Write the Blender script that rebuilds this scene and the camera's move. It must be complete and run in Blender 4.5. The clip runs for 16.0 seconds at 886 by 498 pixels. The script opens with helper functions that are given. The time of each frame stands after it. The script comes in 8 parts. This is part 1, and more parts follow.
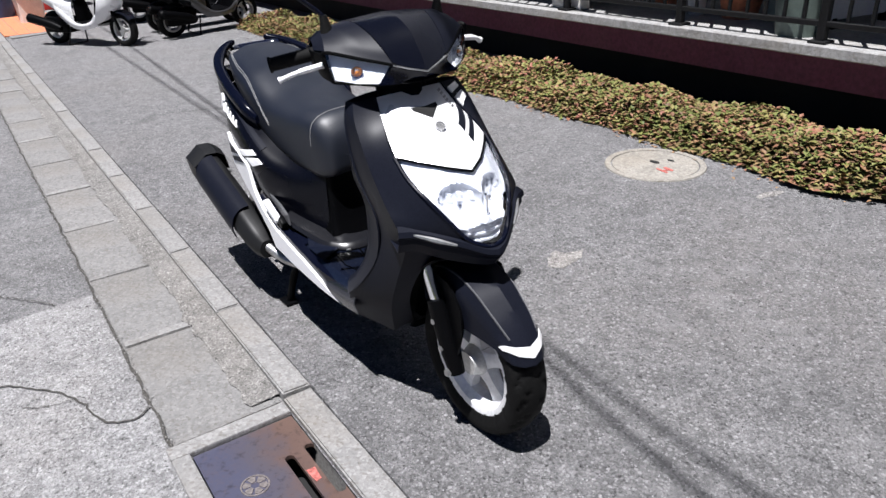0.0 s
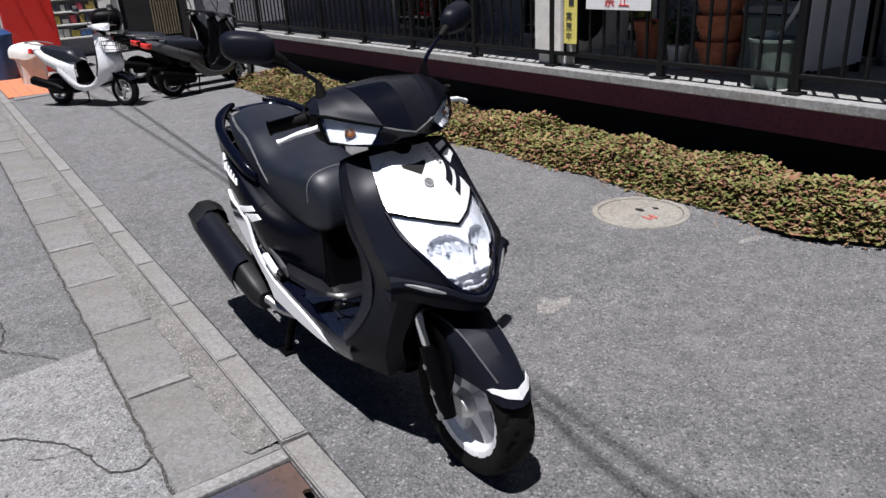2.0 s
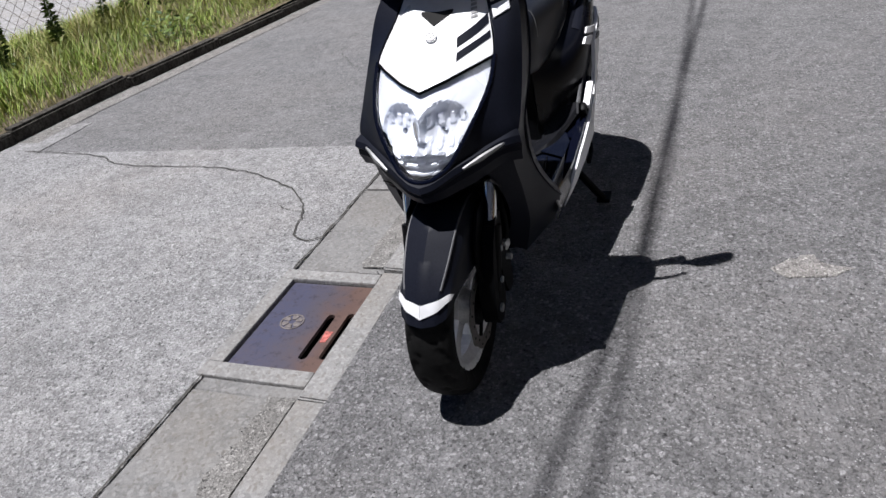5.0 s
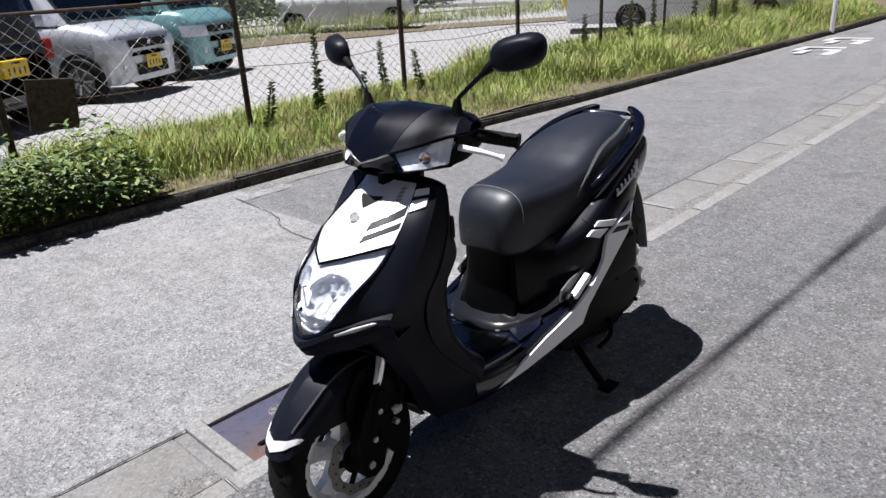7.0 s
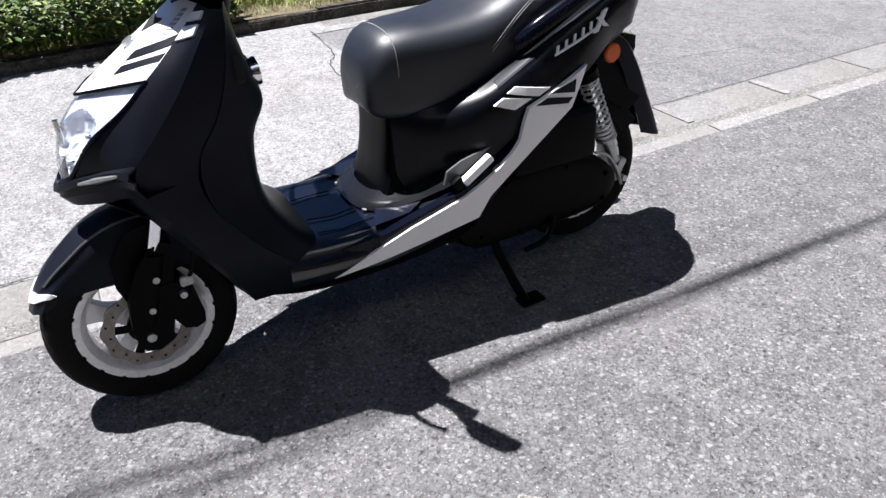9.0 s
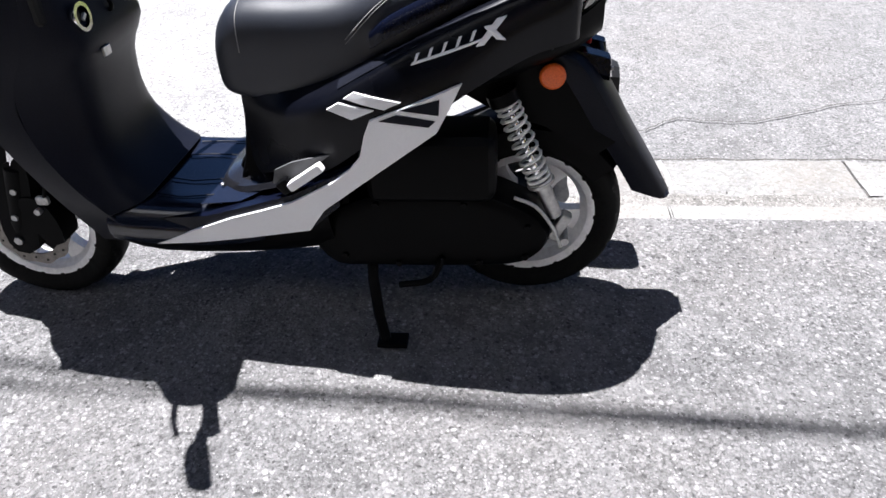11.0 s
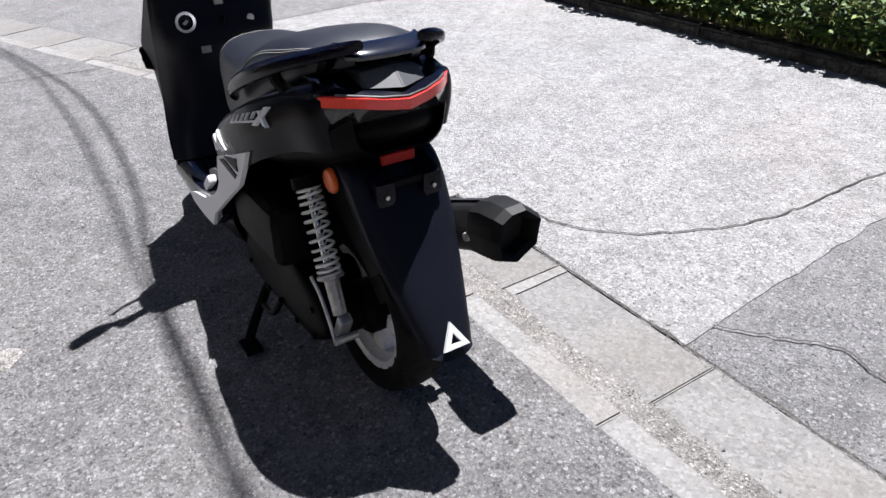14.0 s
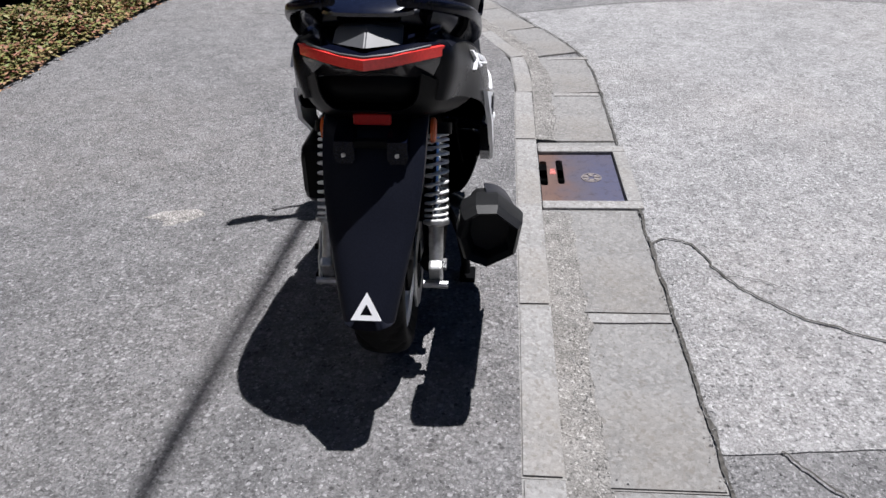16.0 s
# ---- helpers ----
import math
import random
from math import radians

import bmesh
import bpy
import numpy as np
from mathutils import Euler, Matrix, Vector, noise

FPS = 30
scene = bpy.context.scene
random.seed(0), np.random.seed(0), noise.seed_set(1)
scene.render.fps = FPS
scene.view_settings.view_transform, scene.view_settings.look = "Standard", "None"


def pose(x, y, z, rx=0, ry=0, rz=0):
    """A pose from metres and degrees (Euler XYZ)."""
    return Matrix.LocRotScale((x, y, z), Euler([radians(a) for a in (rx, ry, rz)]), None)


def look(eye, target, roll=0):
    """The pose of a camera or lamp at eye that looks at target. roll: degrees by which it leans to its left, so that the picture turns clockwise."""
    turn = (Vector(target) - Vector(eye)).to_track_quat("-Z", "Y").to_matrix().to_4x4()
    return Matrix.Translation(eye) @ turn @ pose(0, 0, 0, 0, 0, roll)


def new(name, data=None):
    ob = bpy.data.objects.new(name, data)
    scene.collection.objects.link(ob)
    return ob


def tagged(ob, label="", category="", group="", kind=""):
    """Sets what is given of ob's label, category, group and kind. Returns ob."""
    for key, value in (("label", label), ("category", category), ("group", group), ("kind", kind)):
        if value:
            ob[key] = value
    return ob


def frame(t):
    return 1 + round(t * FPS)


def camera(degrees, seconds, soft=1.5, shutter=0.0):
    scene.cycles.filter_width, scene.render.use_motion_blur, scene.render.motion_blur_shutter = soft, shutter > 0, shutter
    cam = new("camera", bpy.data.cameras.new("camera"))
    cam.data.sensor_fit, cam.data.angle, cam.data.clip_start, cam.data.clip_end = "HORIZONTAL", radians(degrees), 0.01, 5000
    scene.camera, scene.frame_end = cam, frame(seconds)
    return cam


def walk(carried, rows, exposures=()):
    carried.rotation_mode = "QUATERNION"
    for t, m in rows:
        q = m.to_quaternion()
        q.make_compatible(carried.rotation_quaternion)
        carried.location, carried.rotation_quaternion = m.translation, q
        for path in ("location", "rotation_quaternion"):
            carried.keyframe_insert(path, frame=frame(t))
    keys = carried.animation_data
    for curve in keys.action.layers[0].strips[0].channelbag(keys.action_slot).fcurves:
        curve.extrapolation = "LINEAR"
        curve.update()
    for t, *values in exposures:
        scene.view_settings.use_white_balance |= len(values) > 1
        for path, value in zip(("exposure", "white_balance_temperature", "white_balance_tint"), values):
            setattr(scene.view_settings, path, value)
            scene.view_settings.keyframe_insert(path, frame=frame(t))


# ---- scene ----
cam = camera(63.6, 16.0)
PATH = [
    (0, (0.937, 1.813, 1.287), (-0.053, 0.313, 0.41), -2.5),
    (0.5, (0.969, 1.904, 1.338), (-0.004, 0.35, 0.537), -4.1),
    (1, (0.993, 1.931, 1.353), (-0.025, 0.39, 0.586), -2.7),
    (1.5, (0.969, 1.903, 1.334), (-0.059, 0.365, 0.573), -2.7),
    (2, (0.974, 1.902, 1.329), (-0.06, 0.364, 0.577), -3.3),
    (2.5, (0.883, 1.933, 1.302), (-0.072, 0.344, 0.552), -4.6),
    (3, (0.639, 1.985, 1.239), (-0.167, 0.379, 0.361), -4.7),
    (3.5, (0.363, 1.91, 1.178), (-0.189, 0.258, 0.195), -6.1),
    (3.7, (0.257, 1.906, 1.159), (-0.124, 0.208, 0.172), -7.6),
    (5.8, (-0.918, 1.699, 1.19), (0.069, 0.293, 0.167), -5.7),
    (6, (-0.977, 1.632, 1.213), (0.061, 0.245, 0.213), -5.0),
    (6.5, (-1.113, 1.521, 1.31), (0.066, 0.141, 0.47), -5.0),
    (7, (-1.321, 1.444, 1.362), (-0.009, 0.128, 0.623), -3.2),
    (7.5, (-1.398, 1.289, 1.314), (-0.038, 0.074, 0.493), -4.9),
    (8, (-1.422, 1.052, 1.266), (-0.051, -0.039, 0.302), -5.3),
    (8.5, (-1.533, 0.795, 1.224), (-0.047, -0.103, 0.231), -1.9),
    (9, (-1.535, 0.528, 1.172), (-0.025, -0.24, 0.108), -3.0),
    (9.5, (-1.493, 0.228, 1.176), (0.016, -0.403, 0.025), -5.6),
    (9.7, (-1.492, 0.098, 1.176), (0.056, -0.432, 0.026), -4.0),
    (11.8, (-1.295, -1.064, 1.108), (0.207, -0.525, -0.097), -6.1),
    (12, (-1.226, -1.153, 1.122), (0.228, -0.566, -0.119), -5.7),
    (12.5, (-1.12, -1.403, 1.141), (0.253, -0.542, -0.031), -8.3),
    (13, (-1.012, -1.644, 1.224), (0.299, -0.518, 0.218), -6.1),
    (13.5, (-0.803, -1.753, 1.223), (0.382, -0.511, 0.197), -0.7),
    (14, (-0.584, -1.929, 1.197), (0.309, -0.47, 0.159), -2.5),
    (14.5, (-0.39, -2.041, 1.191), (0.205, -0.428, 0.168), -5.7),
    (15, (-0.162, -2.066, 1.189), (0.218, -0.407, 0.138), -5.6),
    (15.5, (0.063, -2.158, 1.166), (0.17, -0.451, 0.129), -2.4),
    (16, (0.27, -2.1, 1.133), (0.1, -0.396, 0.099), -2.3),
]
walk(cam, [(t, look(eye, target, roll)) for t, eye, target, roll in PATH],
     [(0, 1), (0.5, 0.85), (1, 0.72), (1.5, 0.64), (2, 0.62), (3.5, 0.6), (6, 0.77), (6.5, 0.91), (7, 0.94), (8, 1.12), (9, 1.48), (9.5, 1.7), (12, 1.94), (12.5, 1.85), (13, 1.64), (13.5, 1.54), (14, 1.36), (15, 1.14), (16, 0.92)])

# ---- light: a clear summer noon, high sun and a deep sky ----
SUN = Vector((0.25, 0.168, 1.0)).normalized()
world = bpy.data.worlds.new("sky")
scene.world = world
world.use_nodes = True
wn = world.node_tree.nodes
sky = wn.new("ShaderNodeTexSky")
sky.sky_type = "NISHITA"
sky.sun_disc = False
sky.sun_elevation = math.asin(SUN.z)
sky.sun_rotation = math.atan2(SUN.x, SUN.y)
sky.air_density, sky.dust_density, sky.ozone_density = 0.22, 0.0, 8.0
wn["Background"].inputs["Strength"].default_value = 0.05
world.node_tree.links.new(sky.outputs[0], wn["Background"].inputs["Color"])
sun_data = bpy.data.lights.new("sun", "SUN")
sun_data.energy, sun_data.angle, sun_data.color = 5.0, radians(0.53), (0.995, 0.984, 1.012)
sun_lamp = new("sun", sun_data)
sun_lamp.matrix_world = look(SUN * 40, (0, 0, 0))

# ---- tools ----
def finish(bm, smooth=False, angle=35):
    bmesh.ops.recalc_face_normals(bm, faces=bm.faces)
    if smooth:
        for f in bm.faces:
            f.smooth = True
        for e in bm.edges:
            if len(e.link_faces) == 2 and e.calc_face_angle(0) > radians(angle):
                e.smooth = False
    return bm


def part(name, bm, material, parent=None, label="", smooth=False, angle=35, m=None, normals=True):
    """Links a bmesh as one mesh object, under a thing or under a part."""
    if normals:
        finish(bm, smooth, angle)
    me = bpy.data.meshes.new(name)
    bm.to_mesh(me)
    bm.free()
    for one in (material if isinstance(material, (list, tuple)) else [material]):
        me.materials.append(one)
    ob = new(name, me)
    if parent is not None:
        ob.parent = parent
    if m is not None:
        ob.matrix_basis = m
    if label:
        ob["label"] = label
    return ob


def thing(name, m, label, category, group="", kind=""):
    ob = new(name)
    ob.empty_display_size = 0.1
    ob.matrix_basis = m
    return tagged(ob, label, category, group, kind)


def box(c, s, bevel=0.0, m=None, bm=None, seg=1):
    b = bm or bmesh.new()
    r = bmesh.ops.create_cube(b, size=1, matrix=(m or Matrix()) @ Matrix.Translation(c) @ Matrix.Diagonal((*s, 1)))
    if bevel:
        vs = set(r["verts"])
        es = [e for e in b.edges if e.verts[0] in vs]
        bmesh.ops.bevel(b, geom=es, offset=bevel, segments=seg, affect="EDGES", profile=0.6)
    return b


def cr(P, n, closed=False):
    """Points on a smooth line through P."""
    P = np.asarray(P, float)
    N = len(P)
    if N == 2:
        return np.array([P[0] + (P[1] - P[0]) * k / n for k in range(n + 1)])
    out = []
    for i in range(N if closed else N - 1):
        if closed:
            a, b, c, d = P[i - 1], P[i], P[(i + 1) % N], P[(i + 2) % N]
        else:
            b, c = P[i], P[i + 1]
            a = P[i - 1] if i else 2 * b - c
            d = P[i + 2] if i + 2 < N else 2 * c - b
        for k in range(n):
            t = k / n
            out.append(0.5 * (2 * b + (c - a) * t + (2 * a - 5 * b + 4 * c - d) * t * t + (3 * b - a - 3 * c + d) * t ** 3))
    if not closed:
        out.append(P[-1])
    return np.array(out)


def grid(pts, bm=None, closed=False):
    """Faces over a table of points."""
    b = bm or bmesh.new()
    vs = [[b.verts.new(p) for p in row] for row in pts]
    for r0, r1 in zip(vs, vs[1:]):
        n = len(r0)
        for k in range(n if closed else n - 1):
            q = [r0[k], r0[(k + 1) % n], r1[(k + 1) % n], r1[k]]
            try:
                b.faces.new(q)
            except ValueError:
                pass
    return b


def straight(P, n):
    P = np.asarray(P, float)
    return np.array([P[i] + (P[i + 1] - P[i]) * k / n for i in range(len(P) - 1) for k in range(n)] + [P[-1]])


def fine(rings, nu=3, nv=3, closed=False, flat=False):
    """A finer table through rows of places; flat keeps the corners across each row."""
    rows = [straight(r, nv) if flat else cr(r, nv, closed) for r in rings]
    cols = [cr([row[k] for row in rows], nu) for k in range(len(rows[0]))]
    return [[cols[k][j] for k in range(len(cols))] for j in range(len(cols[0]))]


def skin(rings, nu=3, nv=3, closed=False, caps=False, bm=None):
    table = fine(rings, nu, nv, closed)
    b = grid(table, bm, closed)
    if caps:
        b.verts.ensure_lookup_table()
        n = len(table[0])
        total = len(table) * n
        start = len(b.verts) - total
        for first in (start, start + total - n):
            try:
                b.faces.new([b.verts[first + k] for k in range(n)])
            except ValueError:
                pass
    return b


def mirror(bm, weld=0.0015):
    g = bmesh.ops.duplicate(bm, geom=bm.verts[:] + bm.edges[:] + bm.faces[:])["geom"]
    for e in g:
        if isinstance(e, bmesh.types.BMVert):
            e.co.x = -e.co.x
    bmesh.ops.reverse_faces(bm, faces=[e for e in g if isinstance(e, bmesh.types.BMFace)])
    bmesh.ops.remove_doubles(bm, verts=bm.verts, dist=weld)
    return bm


def thick(bm, t):
    bmesh.ops.recalc_face_normals(bm, faces=bm.faces)
    bmesh.ops.solidify(bm, geom=bm.faces[:], thickness=t)
    return bm


def tube(points, r, n=10, bm=None, caps=True, closed=False):
    """A round bar along points; r is a number or one for each point."""
    b = bm or bmesh.new()
    P = [Vector(p) for p in points]
    rs = r if isinstance(r, (list, tuple, np.ndarray)) else [r] * len(P)
    rows, up = [], None
    for i, p in enumerate(P):
        if closed:
            d = (P[(i + 1) % len(P)] - P[i - 1]).normalized()
        else:
            d = (P[min(i + 1, len(P) - 1)] - P[max(i - 1, 0)]).normalized()
        if up is None:
            up = d.orthogonal().normalized()
        up = (up - d * up.dot(d)).normalized()
        side = d.cross(up)
        rows.append([b.verts.new(p + (up * math.cos(a) + side * math.sin(a)) * rs[i]) for a in (2 * math.pi * k / n for k in range(n))])
    pairs = list(zip(rows, rows[1:])) + ([(rows[-1], rows[0])] if closed else [])
    for r0, r1 in pairs:
        for k in range(n):
            b.faces.new((r0[k], r0[(k + 1) % n], r1[(k + 1) % n], r1[k]))
    if caps and not closed:
        b.faces.new(rows[0][::-1])
        b.faces.new(rows[-1])
    return b


def lathe(profile, n=48, m=None, bm=None, closed=False):
    """Turns (along, radius) pairs round the x axis."""
    b = bm or bmesh.new()
    m = m or Matrix()
    rows = []
    for k in range(n):
        a = 2 * math.pi * k / n
        rows.append([b.verts.new(m @ Vector((x, r * math.cos(a), r * math.sin(a)))) for x, r in profile])
    L = len(profile)
    for k in range(n):
        r0, r1 = rows[k], rows[(k + 1) % n]
        for j in range(L if closed else L - 1):
            b.faces.new((r0[j], r0[(j + 1) % L], r1[(j + 1) % L], r1[j]))
    bmesh.ops.remove_doubles(b, verts=b.verts, dist=1e-5)
    return b


def prism(poly, h0, h1, put=None, bm=None):
    """A flat shape of (a, b) points drawn from h0 to h1; put(a, b, h) gives the place."""
    b = bm or bmesh.new()
    put = put or (lambda u, v, h: (u, v, h))
    lo = [b.verts.new(put(u, v, h0)) for u, v in poly]
    hi = [b.verts.new(put(u, v, h1)) for u, v in poly]
    n = len(poly)
    b.faces.new(lo[::-1])
    b.faces.new(hi)
    for k in range(n):
        b.faces.new((lo[k], lo[(k + 1) % n], hi[(k + 1) % n], hi[k]))
    return b


# ---- materials ----
class Nodes:
    def __init__(self, name):
        self.mat = bpy.data.materials.new(name)
        self.mat.use_nodes = True
        self.t = self.mat.node_tree
        self.bsdf = self.t.nodes["Principled BSDF"]
        self.co = self.t.nodes.new("ShaderNodeTexCoord").outputs["Object"]

    def add(self, kind, **values):
        node = self.t.nodes.new(kind)
        for k, v in values.items():
            node.inputs[k.replace("_", " ")].default_value = v
        return node

    def link(self, a, b):
        self.t.links.new(a, b)

    def noise(self, scale, detail=4, rough=0.6, co=None):
        n = self.add("ShaderNodeTexNoise", Scale=scale, Detail=detail, Roughness=rough)
        self.link(co or self.co, n.inputs["Vector"])
        return n.outputs["Fac"]

    def cells(self, scale, feature="F1", co=None):
        n = self.add("ShaderNodeTexVoronoi", Scale=scale)
        n.feature = feature
        self.link(co or self.co, n.inputs["Vector"])
        return n

    def ramp(self, fac, stops):
        n = self.t.nodes.new("ShaderNodeValToRGB")
        while len(n.color_ramp.elements) < len(stops):
            n.color_ramp.elements.new(0.5)
        for e, (p, c) in zip(n.color_ramp.elements, stops):
            e.position = p
            e.color = (*c, 1) if isinstance(c, (tuple, list)) else (c, c, c, 1)
        self.link(fac, n.inputs["Fac"])
        return n.outputs["Color"]

    def mix(self, fac, a, b, mode="MIX"):
        n = self.t.nodes.new("ShaderNodeMix")
        n.data_type, n.blend_type = "RGBA", mode
        for slot, v in ((0, fac), (6, a), (7, b)):
            if isinstance(v, bpy.types.NodeSocket):
                self.link(v, n.inputs[slot])
            else:
                n.inputs[slot].default_value = v if slot == 0 else (*v, 1)
        return n.outputs[2]

    def bump(self, height, strength=0.3, distance=0.01, chain=None):
        n = self.add("ShaderNodeBump", Strength=strength, Distance=distance)
        self.link(height, n.inputs["Height"])
        if chain is not None:
            self.link(chain, n.inputs["Normal"])
        return n.outputs["Normal"]

    def out(self, color=None, rough=None, normal=None, **values):
        s = self.bsdf.inputs
        for name, v in (("Base Color", color), ("Roughness", rough), ("Normal", normal)):
            if v is None:
                continue
            if isinstance(v, bpy.types.NodeSocket):
                self.link(v, s[name])
            else:
                s[name].default_value = (*v, 1) if name == "Base Color" else v
        for k, v in values.items():
            s[k.replace("_", " ")].default_value = v
        return self.mat


def paint(name, color, rough=0.4, metal=0.0, coat=0.0, grain=0.08, scale=30, bump=0.0, dust=0.0, **more):
    """Paint, plastic or metal with a fine grain, a slow drift and some dust."""
    n = Nodes(name)
    slow, fast = n.noise(3.5, 3), n.noise(scale, 5)
    dark = tuple(c * (1 - 2 * grain) for c in color)
    light = tuple(min(1, c * (1 + 2 * grain) + 0.001) for c in color)
    c = n.mix(n.ramp(fast, [(0.3, 0), (0.7, 1)]), dark, light)
    if dust:
        c = n.mix(n.ramp(slow, [(0.45, 0), (0.75, dust)]), c, (0.3, 0.27, 0.23))
    r = n.ramp(slow, [(0.3, max(0.02, rough - 0.06)), (0.7, min(1, rough + 0.08))])
    normal = n.bump(fast, bump, 0.004) if bump else None
    return n.out(c, r, normal, Metallic=metal, Coat_Weight=coat, Coat_Roughness=0.08, **more)


def asphalt(name, lo, hi, stone=115.0, spots=0.5, bumps=0.5):
    """Worn road surface: stones of many greys in a darker binder, open pits, pale chips and slow stains."""
    n = Nodes(name)
    warp = n.noise(80, 3)
    add = n.t.nodes.new("ShaderNodeVectorMath")
    add.operation = "MULTIPLY_ADD"
    n.link(warp, add.inputs[0])
    add.inputs[1].default_value = (0.012, 0.012, 0.012)
    n.link(n.co, add.inputs[2])

    def stones(scale):
        v = n.cells(scale, co=add.outputs[0])
        sep = n.t.nodes.new("ShaderNodeSeparateColor")
        n.link(v.outputs["Color"], sep.inputs[0])
        return v, sep

    def both(a, b):
        m = n.t.nodes.new("ShaderNodeMath")
        m.operation = "MULTIPLY"
        n.link(a, m.inputs[0])
        n.link(b, m.inputs[1])
        return m.outputs[0]

    mid = tuple(a * 0.4 + b * 0.6 for a, b in zip(lo, hi))
    v, sep = stones(stone)
    big, bsep = stones(stone * 0.62)
    fine_, fsep = stones(stone * 1.9)
    c = n.ramp(sep.outputs[0], [(0.0, tuple(x * 0.7 for x in mid)), (0.3, tuple(x * 0.92 for x in mid)), (0.7, tuple(x * 1.12 for x in mid)), (1.0, tuple(min(1, x * 1.42) for x in mid))])
    c = n.mix(n.ramp(n.noise(stone * 1.5, 4, 0.8), [(0.36, 0.6), (0.5, 0.0)]), c, tuple(x * 0.5 for x in lo))
    c = n.mix(n.ramp(v.outputs["Distance"], [(0.5, 0), (0.85, 0.6)]), c, tuple(x * 0.4 for x in lo))
    c = n.mix(n.ramp(n.noise(1.1, 5, 0.65), [(0.36, 0.35), (0.5, 0.0)]), c, tuple(x * 0.8 for x in lo))
    c = n.mix(n.ramp(n.noise(2.6, 5, 0.7), [(0.5, 0), (0.72, 0.42)]), c, tuple(min(1, x * 0.95) for x in hi))
    c = n.mix(n.ramp(n.noise(0.7, 4, 0.6), [(0.45, 0.0), (0.7, 0.35)]), c, tuple(x * y for x, y in zip(mid, (1.08, 1.0, 0.93))))
    c = n.mix(n.ramp(n.noise(22, 5, 0.75), [(0.38, 0.62), (0.52, 0.0)]), c, tuple(x * 0.85 for x in lo))
    c = n.mix(n.ramp(n.noise(4.3, 6, 0.8), [(0.36, 0.5), (0.49, 0.0)]), c, tuple(x * 0.9 for x in lo))
    c = n.mix(n.ramp(n.noise(8, 6, 0.85), [(0.49, 0.0), (0.66, 0.6)]), c, hi)
    # pale chips, a few dark ones, and pits with their shadow painted in
    chip = both(n.ramp(bsep.outputs[0], [(0.8, 0), (0.88, spots * 1.4)]), n.ramp(big.outputs["Distance"], [(0.34, 1), (0.5, 0)]))
    c = n.mix(chip, c, tuple(min(1, x * 1.65) for x in hi))
    spark = both(n.ramp(fsep.outputs[0], [(0.9, 0), (0.95, spots * 1.4)]), n.ramp(fine_.outputs["Distance"], [(0.4, 1), (0.55, 0)]))
    c = n.mix(spark, c, tuple(min(1, x * 2.1) for x in hi))
    dark = both(n.ramp(bsep.outputs[1], [(0.86, 0), (0.92, 0.8)]), n.ramp(big.outputs["Distance"], [(0.3, 1), (0.45, 0)]))
    c = n.mix(dark, c, tuple(x * 0.5 for x in lo))
    pits = n.noise(stone * 0.5, 5, 0.75)
    c = n.mix(n.ramp(pits, [(0.33, 0.95), (0.41, 0.0)]), c, tuple(x * 0.16 for x in lo))
    b = n.bump(pits, bumps * 1.5, 0.014)
    b = n.bump(v.outputs["Distance"], bumps, 0.007, b)
    return n.out(c, 0.92, b, Specular_IOR_Level=0.2)


def mossy(name, color, dark):
    """Weathered concrete with dark growth."""
    n = Nodes(name)
    c = n.ramp(n.noise(11, 6, 0.75), [(0.35, dark), (0.52, color), (0.7, tuple(x * 1.5 for x in color))])
    c = n.mix(n.ramp(n.noise(60, 4, 0.7), [(0.42, 0.6), (0.55, 0.0)]), c, dark)
    return n.out(c, 0.95, n.bump(n.noise(40, 5, 0.7), 0.8, 0.02), Specular_IOR_Level=0.15)


def concrete(name, color, speck=0.25, scale=90.0, pieces=False):
    """Weathered concrete with its stones showing, worn pale on top and stained brown."""
    n = Nodes(name)
    v = n.cells(scale)
    sep = n.t.nodes.new("ShaderNodeSeparateColor")
    n.link(v.outputs["Color"], sep.inputs[0])
    c = n.ramp(n.noise(7, 6, 0.7), [(0.3, tuple(x * 0.66 for x in color)), (0.52, color), (0.75, tuple(min(1, x * 1.28) for x in color))])
    c = n.mix(n.ramp(n.noise(38, 5, 0.8), [(0.36, 0.55), (0.52, 0.0)]), c, tuple(x * 0.55 for x in color))
    c = n.mix(n.ramp(n.noise(52, 5, 0.8), [(0.5, 0.0), (0.66, 0.6)]), c, tuple(min(1, x * 1.4) for x in color))
    c = n.mix(n.ramp(sep.outputs[0], [(0.68, 0), (0.92, speck * 1.6)]), c, tuple(x * 1.55 for x in color))
    c = n.mix(n.ramp(sep.outputs[1], [(0.74, 0), (0.95, speck * 1.6)]), c, tuple(x * y for x, y in zip(color, (0.5, 0.44, 0.38))))
    c = n.mix(n.ramp(n.noise(1.7, 5, 0.7), [(0.48, 0), (0.7, 0.5)]), c, tuple(x * y for x, y in zip(color, (0.78, 0.7, 0.6))))
    if pieces:
        info = n.t.nodes.new("ShaderNodeObjectInfo")
        c = n.mix(n.ramp(info.outputs["Random"], [(0, 0), (1, 0.3)]), c, tuple(x * 0.7 for x in color))
    pits = n.noise(scale * 0.9, 5, 0.75)
    c = n.mix(n.ramp(pits, [(0.31, 0.8), (0.39, 0.0)]), c, tuple(x * 0.3 for x in color))
    b = n.bump(pits, 0.6, 0.006)
    b = n.bump(n.noise(22, 4, 0.7), 0.4, 0.01, b)
    return n.out(c, 0.9, b, Specular_IOR_Level=0.25)


